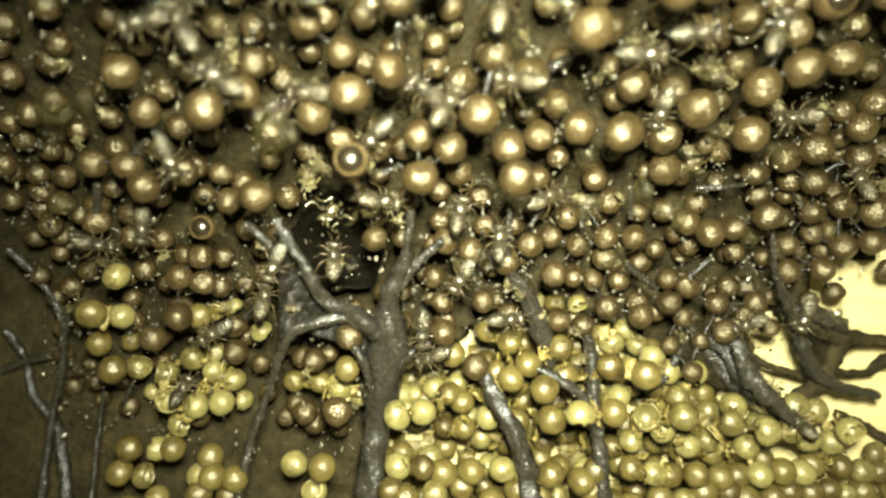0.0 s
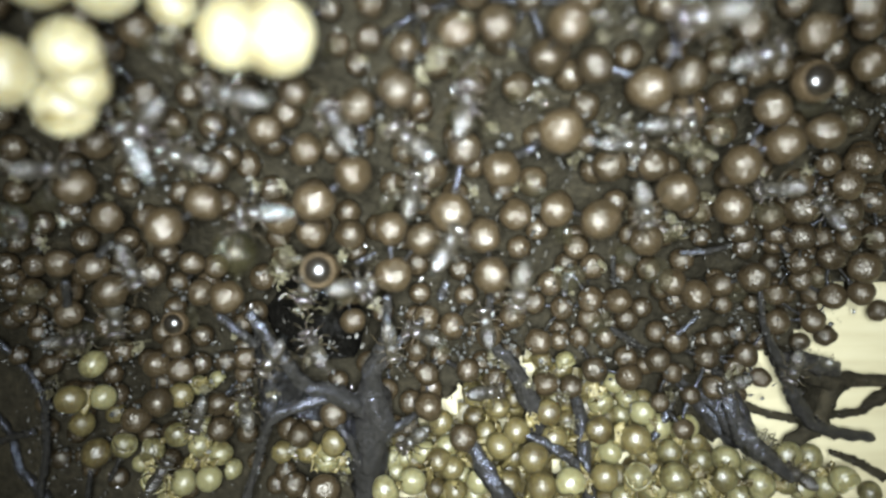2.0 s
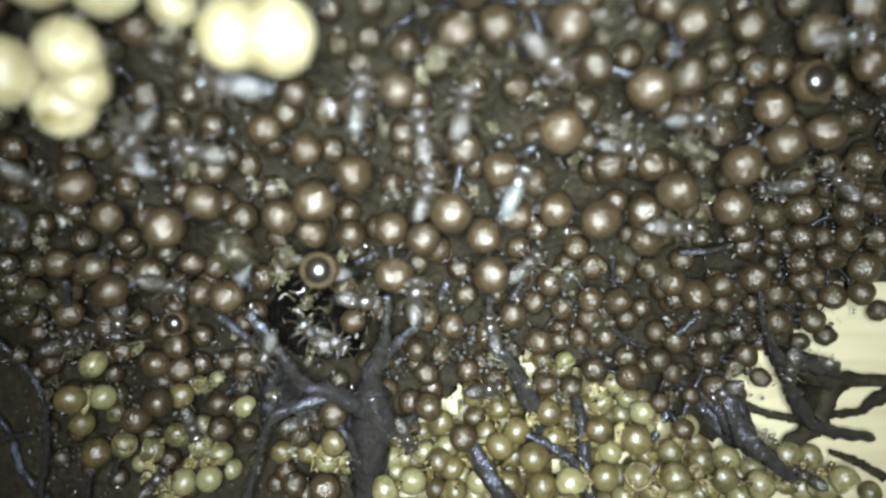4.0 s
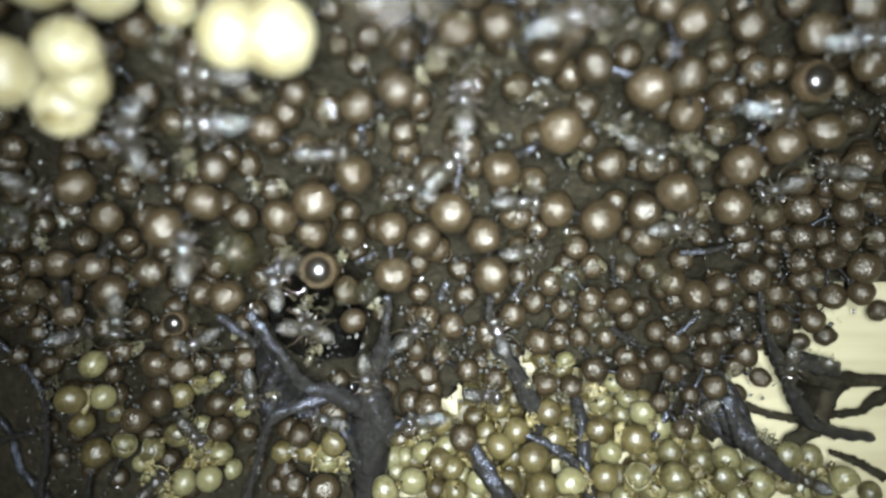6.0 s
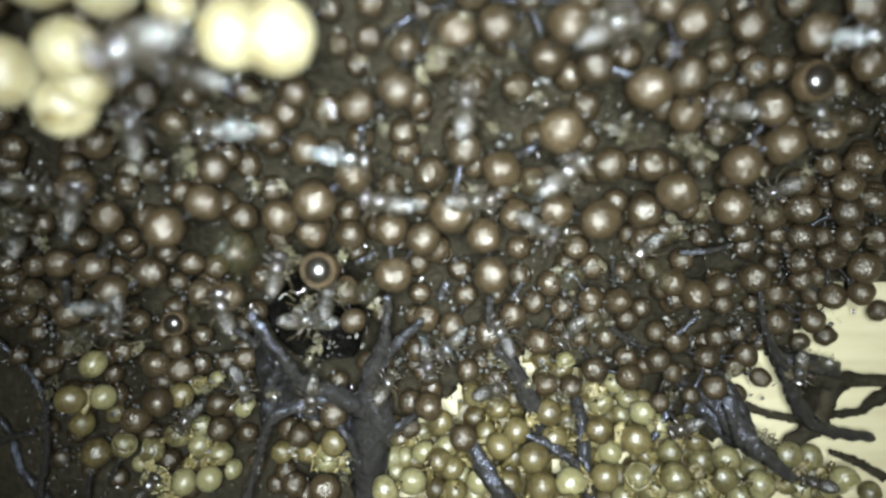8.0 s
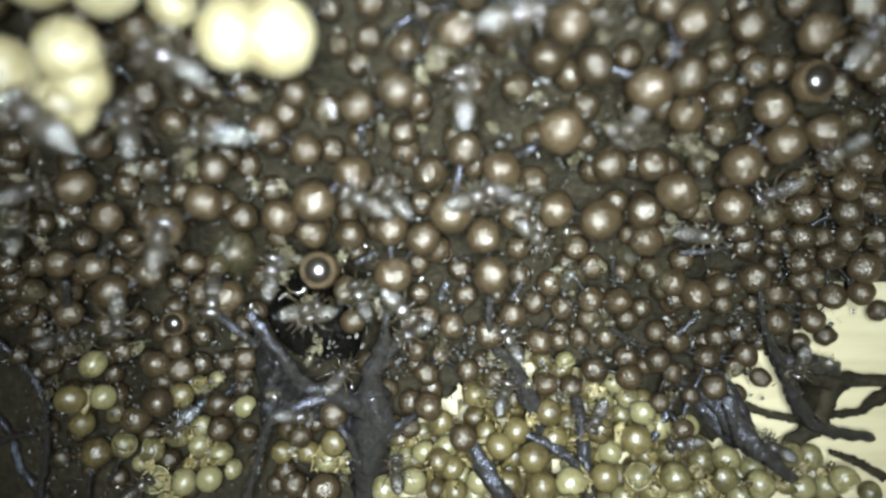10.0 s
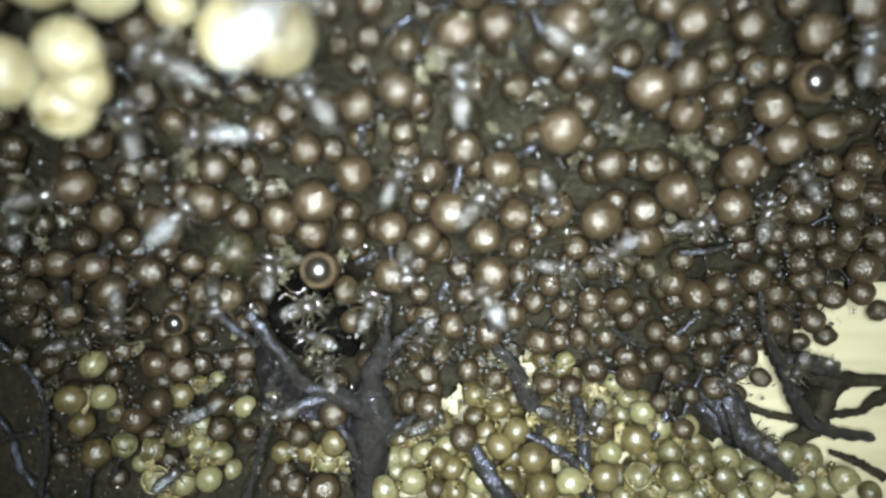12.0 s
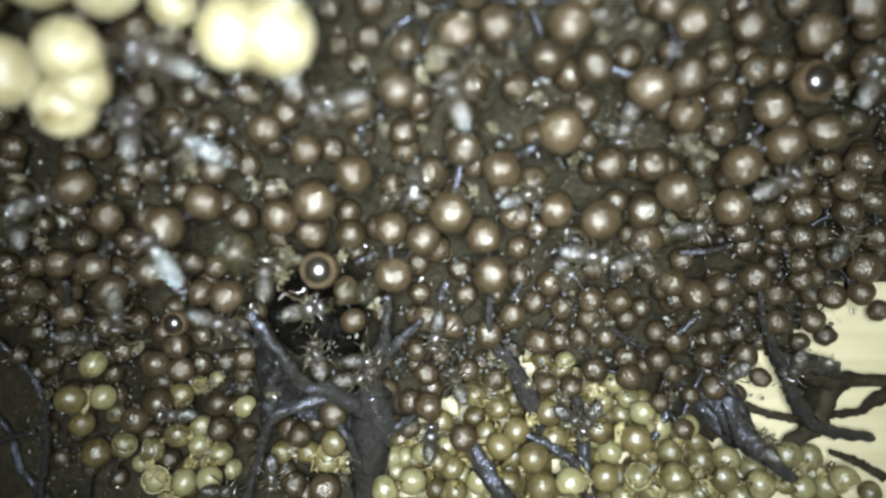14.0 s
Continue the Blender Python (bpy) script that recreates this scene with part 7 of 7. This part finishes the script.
    walk(bee_ad, [
        (0, crawl(-29.95, 69.27, 15.93, 60, 22, 0)),
        (0.733, crawl(-30.23, 69.25, 15.99, 56.2022, 22, 0)),
        (1.467, crawl(-30.69, 69.17, 15.50, 53.2517, 22, 0)),
        (2.2, crawl(-30.75, 69.19, 15.77, 59.2244, 22, 0)),
        (2.933, crawl(-30.47, 69.18, 15.56, 58.544, 22, 0)),
        (3.667, crawl(-31.37, 69.18, 15.03, 49.7245, 22, 0)),
        (4.4, crawl(-31.01, 69.15, 14.93, 47.9254, 22, 0)),
        (5.133, crawl(-31.67, 69.21, 14.89, 50.319, 22, 0)),
        (5.9, crawl(-31.30, 69.18, 14.53, 47.5539, 22, 0)),
        (6.633, crawl(-31.91, 69.24, 15.09, 48.8509, 22, 0)),
        (7.367, crawl(-31.89, 69.24, 14.43, 47.4707, 22, 0)),
        (8.1, crawl(-32.28, 69.32, 14.14, 51.2091, 22, 0)),
        (8.833, crawl(-32.95, 69.46, 14.28, 47.2862, 22, 0)),
        (9.567, crawl(-32.88, 69.45, 14.17, 37.7871, 22, 0)),
        (10.3, crawl(-33.16, 69.54, 13.98, 40, 22, 0)),
        (11.5, crawl(-29.76, 69.28, 15.74, 35, 1, 0)),
        (12.1, crawl(-29.35, 69.34, 15.29, 40, 1, 0)),
        (12.7, crawl(-29.20, 69.40, 15.08, 50, 1, 0)),
        (13.4, crawl(-27.33, 70.50, 13.62, 10, 22, 0)),
        (14, crawl(-24.00, 69.97, 13.18, 0, 22, 0)),
    ])
    walk(bee_ae, [
        (0, crawl(38.59, 69.57, 26.08, 250, 22, 0)),
        (0.767, crawl(38.76, 69.50, 26.40, 255.757, 22, 0)),
        (1.5, crawl(38.69, 69.65, 25.90, 250.741, 22, 0)),
        (2.267, crawl(38.37, 69.42, 26.50, 253.027, 22, 0)),
        (3.033, crawl(38.41, 69.47, 26.36, 256.201, 22, 0)),
        (3.8, crawl(38.05, 69.33, 26.66, 259.508, 22, 0)),
        (4.533, crawl(38.40, 69.41, 26.53, 255.382, 22, 0)),
        (5.3, crawl(38.19, 69.42, 26.42, 255, 22, 0)),
        (6.5, crawl(38.06, 69.19, 27.08, 265, 22, 0)),
        (7.5, crawl(38.86, 69.50, 26.40, 260, 22, 0)),
        (8.2, crawl(39.33, 69.64, 26.16, 262.601, 22, 0)),
        (8.9, crawl(39.11, 69.36, 26.96, 248.929, 22, 0)),
        (9.6, crawl(39.05, 69.35, 26.96, 252.706, 22, 0)),
        (10.3, crawl(39.13, 69.43, 26.73, 250, 22, 0)),
        (11.033, crawl(39.00, 69.56, 26.31, 250.467, 22, 0)),
        (11.767, crawl(38.86, 69.51, 26.37, 241.837, 22, 0)),
        (12.533, crawl(39.13, 69.57, 26.29, 248.084, 22, 0)),
        (13.267, crawl(38.83, 69.42, 26.66, 248.145, 22, 0)),
        (14, crawl(38.52, 69.46, 26.41, 245, 22, 0)),
    ])
    walk(bee_af, [
        (0, crawl(31.84, 69.09, 25.26, 200, 22, 0)),
        (0.8, crawl(31.77, 69.02, 25.46, 198.103, 22, 0)),
        (1.6, crawl(31.41, 69.05, 25.23, 204.255, 22, 0)),
        (2.4, crawl(31.16, 69.17, 24.64, 202.626, 22, 0)),
        (3.2, crawl(31.27, 69.18, 24.62, 210, 22, 0)),
        (3.9, crawl(30.70, 69.22, 24.18, 208.104, 22, 0)),
        (4.633, crawl(29.33, 69.19, 23.59, 209.511, 22, 0)),
        (5.333, crawl(29.31, 69.37, 22.54, 211.929, 22, 0)),
        (6.067, crawl(27.83, 69.29, 21.89, 209.902, 22, 0)),
        (6.767, crawl(27.28, 69.28, 21.41, 207.923, 22, 0)),
        (7.5, crawl(26.51, 69.26, 20.69, 204.623, 22, 0)),
        (8.2, crawl(25.72, 69.24, 19.97, 200, 22, 0)),
        (8.9, crawl(25.40, 69.27, 19.29, 201.297, 22, 0)),
        (9.6, crawl(26.01, 69.42, 18.80, 187.178, 22, 0)),
        (10.3, crawl(25.80, 69.44, 18.35, 190, 22, 0)),
        (11.133, crawl(28.30, 69.31, 22.19, 210.021, 22, 0)),
        (12, crawl(31.16, 68.94, 25.59, 220, 22, 0)),
        (13, crawl(31.39, 68.96, 25.58, 210.702, 22, 0)),
        (14, crawl(31.12, 68.84, 25.92, 215, 22, 0)),
    ])
    walk(bee_ag, [
        (0, crawl(39.10, 71.08, 14.67, 135, 22, 0)),
        (0.733, crawl(39.19, 71.11, 14.81, 134.241, 22, 0)),
        (1.5, crawl(39.61, 71.20, 14.85, 143.572, 22, 0)),
        (2.267, crawl(39.59, 71.18, 14.78, 144.849, 22, 0)),
        (3, crawl(39.52, 71.25, 15.24, 140, 22, 0)),
        (3.767, crawl(40.39, 71.37, 14.62, 153.247, 22, 0)),
        (4.533, crawl(40.99, 71.52, 14.06, 147.948, 22, 0)),
        (5.3, crawl(41.34, 71.65, 13.82, 160, 22, 0)),
        (6.033, crawl(41.14, 71.56, 13.72, 155.533, 22, 0)),
        (6.733, crawl(41.55, 71.74, 13.74, 164.981, 22, 0)),
        (7.467, crawl(42.02, 72.00, 13.79, 169.127, 22, 0)),
        (8.2, crawl(42.07, 72.03, 13.30, 165, 22, 0)),
        (8.9, crawl(39.92, 71.28, 14.93, 163.501, 22, 0)),
        (9.6, crawl(38.38, 71.71, 16.66, 153.612, 22, 0)),
        (10.3, crawl(36.39, 71.12, 18.22, 150, 22, 0)),
        (11, crawl(35.14, 70.76, 19.08, 140, 22, 0)),
        (11.733, crawl(34.95, 70.72, 19.10, 134.353, 22, 0)),
        (12.5, crawl(35.57, 70.86, 18.97, 142.927, 22, 0)),
        (13.267, crawl(35.06, 70.84, 18.46, 135.282, 22, 0)),
        (14, crawl(35.56, 70.97, 18.20, 135, 22, 0)),
    ])
    walk(bee_ah, [
        (0, crawl(3.56, 60.33, 33.59, 90, 22, 0)),
        (0.733, crawl(3.91, 60.56, 33.37, 96.7864, 22, 0)),
        (1.467, crawl(4.24, 60.83, 33.08, 89.3934, 22, 0)),
        (2.2, crawl(4.05, 60.77, 33.10, 102.263, 22, 0)),
        (2.933, crawl(4.08, 60.76, 33.12, 103.441, 22, 0)),
        (3.667, crawl(4.54, 61.29, 32.43, 102.399, 22, 0)),
        (4.4, crawl(4.84, 61.44, 32.32, 105.789, 22, 0)),
        (5.133, crawl(5.22, 61.35, 32.66, 107.611, 22, 0)),
        (5.9, crawl(5.26, 61.74, 31.98, 108.677, 22, 0)),
        (6.633, crawl(5.54, 61.75, 32.10, 111.317, 22, 0)),
        (7.367, crawl(5.69, 62.00, 31.72, 108.669, 22, 0)),
        (8.1, crawl(5.68, 61.90, 31.89, 116.054, 22, 0)),
        (8.833, crawl(6.05, 62.39, 31.15, 114.357, 22, 0)),
        (9.567, crawl(6.58, 62.63, 30.96, 117.312, 22, 0)),
        (10.3, crawl(6.48, 62.52, 31.12, 120, 22, 0)),
        (11.5, crawl(5.26, 61.36, 32.66, 140, 22, 0)),
        (11.8, crawl(4.04, 49.16, 34.99, 130, 22, 0)),
        (12.1, crawl(3.05, 48.11, 36.39, 120, -30, 0)),
        (12.4, crawl(1.33, 48.20, 37.55, 150, 22, 0)),
        (12.533, crawl(1.03, 57.94, 36.16, 187.054, 22, 0)),
        (12.7, crawl(0.89, 58.40, 35.41, 230, 22, 0)),
        (13, crawl(0.31, 58.26, 35.37, 240, 22, 0)),
        (14, crawl(-0.76, 60.59, 31.40, 260, 22, 0)),
    ])
    walk(bee_ai, [
        (0, crawl(-3.71, 64.85, 22.98, 270, 22, 0)),
        (0.8, crawl(-3.03, 62.81, 27.08, 226.583, 22, 0)),
        (1.6, crawl(-2.66, 60.75, 30.56, 179.353, 22, 0)),
        (2.4, crawl(-2.47, 58.49, 33.97, 131.709, 22, 0)),
        (3.2, crawl(-1.98, 50.55, 37.33, 90, 22, 0)),
        (4.267, crawl(-2.32, 50.61, 36.07, 89.3981, 22, 0)),
        (5.3, crawl(-2.57, 58.61, 33.77, 80, 22, 0)),
        (6.033, crawl(-2.53, 59.67, 32.23, 40.8793, 22, 0)),
        (6.733, crawl(-1.70, 60.84, 30.69, -3.23231, 22, 0)),
        (7.467, crawl(-1.71, 61.70, 29.31, -43.1915, 22, 0)),
        (8.2, crawl(-1.34, 62.50, 28.06, -90, 22, 0)),
        (8.9, crawl(-2.08, 61.53, 29.49, -111.94, 22, 0)),
        (9.6, crawl(-2.76, 60.41, 31.06, -143.275, 22, 0)),
        (10.3, crawl(-3.67, 59.55, 32.08, -160, 22, 0)),
        (11.5, crawl(-3.42, 59.85, 31.72, -170, 22, 0)),
        (11.933, crawl(-2.38, 60.34, 31.27, -131.192, 22, 0)),
        (12.4, crawl(-1.73, 60.60, 31.07, -80, 22, 0)),
        (13, crawl(-0.50, 61.76, 29.58, -70, 22, 0)),
        (13.4, crawl(-0.64, 64.98, 22.36, -95, 22, 0)),
        (13.6, crawl(-0.98, 65.00, 22.08, -35.4679, 22, 0)),
        (13.8, crawl(-1.19, 65.18, 21.57, 21.7946, 22, 0)),
        (14, crawl(-1.24, 66.02, 20.48, 85, 22, 0)),
    ])
    walk(bee_aj, [
        (0, crawl(2.77, 47.06, 45.09, 170, 22, 0)),
        (0.8, crawl(4.25, 47.05, 44.66, 175, 1, 0)),
        (1, crawl(2.86, 47.03, 45.29, 172, 1, 0)),
        (1.2, crawl(2.48, 47.14, 45.39, 172, 1, 0)),
        (1.4, crawl(1.31, 47.49, 46.11, 165, 1, 0)),
        (1.6, crawl(-0.17, 47.57, 46.76, 155, 22, 0)),
        (2, crawl(-2.81, 45.50, 48.17, 140, 22, 0)),
        (3.2, crawl(-2.38, 41.57, 48.95, 120, 22, 0)),
        (3.9, crawl(-1.73, 44.55, 48.82, 100.85, 22, 0)),
        (4.633, crawl(-0.89, 46.47, 47.93, 78.7636, 22, 0)),
        (5.333, crawl(-0.56, 47.62, 47.27, 64.9496, 22, 0)),
        (6.067, crawl(0.64, 47.45, 46.25, 44.6291, 22, 0)),
        (6.767, crawl(1.23, 47.75, 45.38, 27.3004, 22, 0)),
        (7.5, crawl(2.23, 47.60, 44.35, 10.5059, 22, 0)),
        (8.2, crawl(2.84, 48.22, 43.49, 0, 22, 0)),
        (8.9, crawl(3.03, 47.62, 43.64, 0.161997, 22, 0)),
        (9.6, crawl(2.63, 47.84, 43.82, 16.6437, 22, 0)),
        (10.3, crawl(2.79, 47.34, 44.06, 20, 22, 0)),
        (11.2, crawl(2.65, 47.84, 43.80, 39.3184, 22, 0)),
        (12.1, crawl(2.91, 47.37, 43.93, 60, 22, 0)),
        (12.267, crawl(2.68, 47.21, 44.41, 101.655, 11.5, 0)),
        (12.4, crawl(2.36, 47.29, 44.69, 140, 1, 0)),
        (13, crawl(2.74, 47.29, 44.18, 200, 22, 0)),
        (13.2, crawl(3.45, 47.35, 43.70, 275.315, 22, 0)),
        (13.4, crawl(4.20, 47.55, 43.44, 340, 22, 0)),
        (14, crawl(7.34, 53.41, 44.58, 380, 22, 0)),
    ])
    walk(bee_ak, [
        (0, crawl(-13.98, 49.84, 44.06, 180, 22, 0)),
        (0.8, crawl(-14.05, 49.65, 43.77, 181.875, 22, 0)),
        (1.6, crawl(-13.98, 49.84, 44.06, 185, 22, 0)),
        (1.8, crawl(-14.44, 49.14, 42.85, 182, 1, 0)),
        (2, crawl(-14.76, 49.20, 42.81, 178, 1, 0)),
        (2.3, crawl(-16.30, 47.52, 44.08, 160, 22, 0)),
        (2.6, crawl(-17.40, 46.83, 44.18, 150, 22, 0)),
        (2.9, crawl(-16.55, 46.33, 41.69, 118, 1, 0)),
        (3.2, crawl(-16.82, 46.16, 41.61, 118, 1, 0)),
        (4.267, crawl(-16.24, 51.94, 39.64, 103.474, 11.5, 0)),
        (5.3, crawl(-14.74, 54.29, 37.14, 100, 22, 0)),
        (6.033, crawl(-14.55, 54.24, 37.28, 97.5636, 22, 0)),
        (6.733, crawl(-14.30, 53.94, 37.89, 90.4605, 22, 0)),
        (7.467, crawl(-14.34, 53.87, 37.98, 86.9559, 22, 0)),
        (8.2, crawl(-14.07, 53.58, 38.62, 80, 22, 0)),
        (8.933, crawl(-14.05, 53.69, 38.43, 87.4935, 22, 0)),
        (9.633, crawl(-14.57, 53.54, 38.43, 83.0004, 22, 0)),
        (10.367, crawl(-14.43, 53.71, 38.20, 82.0002, 22, 0)),
        (11.1, crawl(-14.50, 53.50, 38.56, 84.7751, 22, 0)),
        (11.833, crawl(-14.75, 53.49, 38.44, 86.284, 22, 0)),
        (12.533, crawl(-14.63, 53.53, 38.44, 87.7866, 22, 0)),
        (13.267, crawl(-15.12, 53.49, 38.28, 77.7739, 22, 0)),
        (14, crawl(-15.04, 53.61, 38.13, 85, 22, 0)),
    ])
    walk(bee_al, [
        (0, crawl(-16.00, 50.58, 42.30, 120, 22, 0)),
        (0.733, crawl(-16.14, 50.62, 42.17, 110.091, 22, 0)),
        (1.5, crawl(-16.03, 50.41, 42.52, 110, 22, 0)),
        (2.333, crawl(-16.43, 51.25, 41.12, 101.352, 22, 0)),
        (3.2, crawl(-17.06, 51.77, 40.05, 100, 22, 0)),
        (4.267, crawl(-17.04, 51.88, 39.90, 96.8427, 22, 0)),
        (5.3, crawl(-17.11, 51.93, 39.82, 90, 22, 0)),
        (6.033, crawl(-18.24, 44.15, 40.11, 89.043, 22, 0)),
        (6.733, crawl(-25.85, 50.58, 41.05, 78.2525, 22, 0)),
        (7.467, crawl(-30.30, 51.47, 41.40, 77.1224, 22, 0)),
        (8.2, crawl(-35.73, 52.36, 41.91, 80, 22, 0)),
        (8.9, crawl(-35.55, 52.26, 41.98, 83.4744, 22, 0)),
        (9.6, crawl(-35.51, 52.39, 41.85, 86.7181, 22, 0)),
        (10.3, crawl(-35.27, 52.04, 42.14, 85, 22, 0)),
        (11.033, crawl(-35.13, 52.15, 42.01, 83.1929, 22, 0)),
        (11.767, crawl(-35.23, 51.91, 42.25, 93.4009, 22, 0)),
        (12.533, crawl(-34.80, 51.47, 42.59, 93.0491, 22, 0)),
        (13.267, crawl(-35.21, 51.92, 42.23, 98.6431, 22, 0)),
        (14, crawl(-34.65, 51.45, 42.57, 95, 22, 0)),
    ])
    walk(bee_am, [
        (0, crawl(-21.71, 43.49, 47.42, 120, 22, 0)),
        (0.9, crawl(-21.54, 42.91, 47.49, 113.277, 11.5, 0)),
        (1.8, crawl(-21.07, 42.59, 47.42, 118, 1, 0)),
        (2.3, crawl(-21.88, 43.59, 47.36, 115, 22, 0)),
        (3.2, crawl(-21.71, 43.49, 47.42, 120, 22, 0)),
        (3.9, crawl(-21.46, 43.41, 47.47, 111.996, 22, 0)),
        (4.633, crawl(-21.56, 43.22, 47.58, 117.694, 22, 0)),
        (5.333, crawl(-21.12, 42.89, 47.77, 111.821, 22, 0)),
        (6.067, crawl(-21.16, 42.67, 47.89, 105.62, 22, 0)),
        (6.767, crawl(-21.29, 42.47, 47.99, 101.449, 22, 0)),
        (7.5, crawl(-20.98, 41.98, 48.25, 109.102, 22, 0)),
        (8.2, crawl(-20.62, 41.67, 48.41, 100, 22, 0)),
        (8.9, crawl(-20.82, 41.77, 48.35, 101.727, 22, 0)),
        (9.6, crawl(-20.77, 41.30, 48.58, 96.7263, 22, 0)),
        (10.3, crawl(-20.67, 41.39, 48.54, 95, 22, 0)),
        (11.033, crawl(-20.89, 41.72, 48.38, 89.3016, 22, 0)),
        (11.767, crawl(-20.55, 41.57, 48.45, 94.88, 22, 0)),
        (12.533, crawl(-20.64, 41.17, 48.64, 98.2122, 22, 0)),
        (13.267, crawl(-20.60, 41.71, 48.38, 90.1519, 22, 0)),
        (14, crawl(-20.60, 41.50, 48.48, 90, 22, 0)),
    ])
    walk(bee_an, [
        (0, crawl(-0.23, 62.17, 28.95, 240, 22, 0)),
        (0.767, crawl(-2.43, 61.58, 29.31, 252.047, 22, 0)),
        (1.5, crawl(-3.63, 61.04, 29.85, 270.133, 22, 0)),
        (2.267, crawl(-5.68, 60.26, 30.53, 285.476, 22, 0)),
        (3.033, crawl(-7.83, 59.67, 30.87, 305.22, 22, 0)),
        (3.8, crawl(-9.58, 59.19, 31.08, 324.593, 22, 0)),
        (4.533, crawl(-11.07, 58.48, 31.68, 346.918, 22, 0)),
        (5.3, crawl(-12.59, 57.77, 32.31, 360, 22, 0)),
        (6, crawl(-12.33, 57.49, 32.79, 360.282, 22, 0)),
        (6.733, crawl(-12.62, 57.39, 32.86, 364.059, 22, 0)),
        (7.433, crawl(-12.41, 57.21, 33.19, 369.581, 22, 0)),
        (8.167, crawl(-12.16, 56.91, 33.69, 361.641, 22, 0)),
        (8.867, crawl(-12.14, 56.74, 33.97, 373.402, 22, 0)),
        (9.6, crawl(-12.05, 56.51, 34.36, 373.05, 22, 0)),
        (10.3, crawl(-12.01, 56.25, 34.78, 375, 22, 0)),
        (11.033, crawl(-11.67, 56.26, 34.85, 370.918, 22, 0)),
        (11.767, crawl(-11.91, 56.24, 34.82, 377.716, 22, 0)),
        (12.533, crawl(-11.83, 56.14, 34.99, 374.828, 22, 0)),
        (13.267, crawl(-11.98, 56.31, 34.69, 378.664, 22, 0)),
        (14, crawl(-11.79, 56.39, 34.61, 372, 22, 0)),
    ])
    walk(bee_ao, [
        (0, crawl(-12.25, 58.62, 31.15, 90, 22, 0)),
        (0.733, crawl(-11.94, 58.30, 31.69, 101.42, 22, 0)),
        (1.467, crawl(-12.29, 58.34, 31.55, 106.862, 22, 0)),
        (2.2, crawl(-12.08, 58.45, 31.44, 118.816, 22, 0)),
        (2.933, crawl(-11.84, 57.98, 32.20, 116.682, 22, 0)),
        (3.667, crawl(-12.25, 57.76, 32.42, 134.009, 22, 0)),
        (4.4, crawl(-12.17, 57.84, 32.31, 135.131, 22, 0)),
        (5.133, crawl(-12.17, 57.63, 32.61, 149.677, 22, 0)),
        (5.9, crawl(-12.18, 57.41, 32.96, 148.407, 22, 0)),
        (6.633, crawl(-11.89, 57.26, 33.26, 159.568, 22, 0)),
        (7.367, crawl(-11.74, 57.13, 33.48, 163.502, 22, 0)),
        (8.1, crawl(-12.09, 57.11, 33.43, 181.114, 22, 0)),
        (8.833, crawl(-11.69, 56.91, 33.83, 187.736, 22, 0)),
        (9.567, crawl(-12.28, 56.94, 33.62, 185.444, 22, 0)),
        (10.3, crawl(-11.96, 56.77, 33.96, 200, 22, 0)),
        (11.033, crawl(-12.06, 57.32, 33.11, 174.124, 22, 0)),
        (11.767, crawl(-12.16, 57.90, 32.24, 160.273, 22, 0)),
        (12.533, crawl(-12.17, 58.39, 31.52, 141.399, 22, 0)),
        (13.267, crawl(-11.80, 58.74, 31.09, 117.966, 22, 0)),
        (14, crawl(-11.86, 59.31, 30.26, 100, 22, 0)),
    ])
    for walker in (bee_b, bee_c, bee_f, bee_g, bee_i, bee_j, bee_k, bee_l, bee_m, bee_o, bee_p, bee_q, bee_r, bee_s, bee_t, bee_w, bee_ai, bee_aj, bee_al):
        stride(walker)


motions()
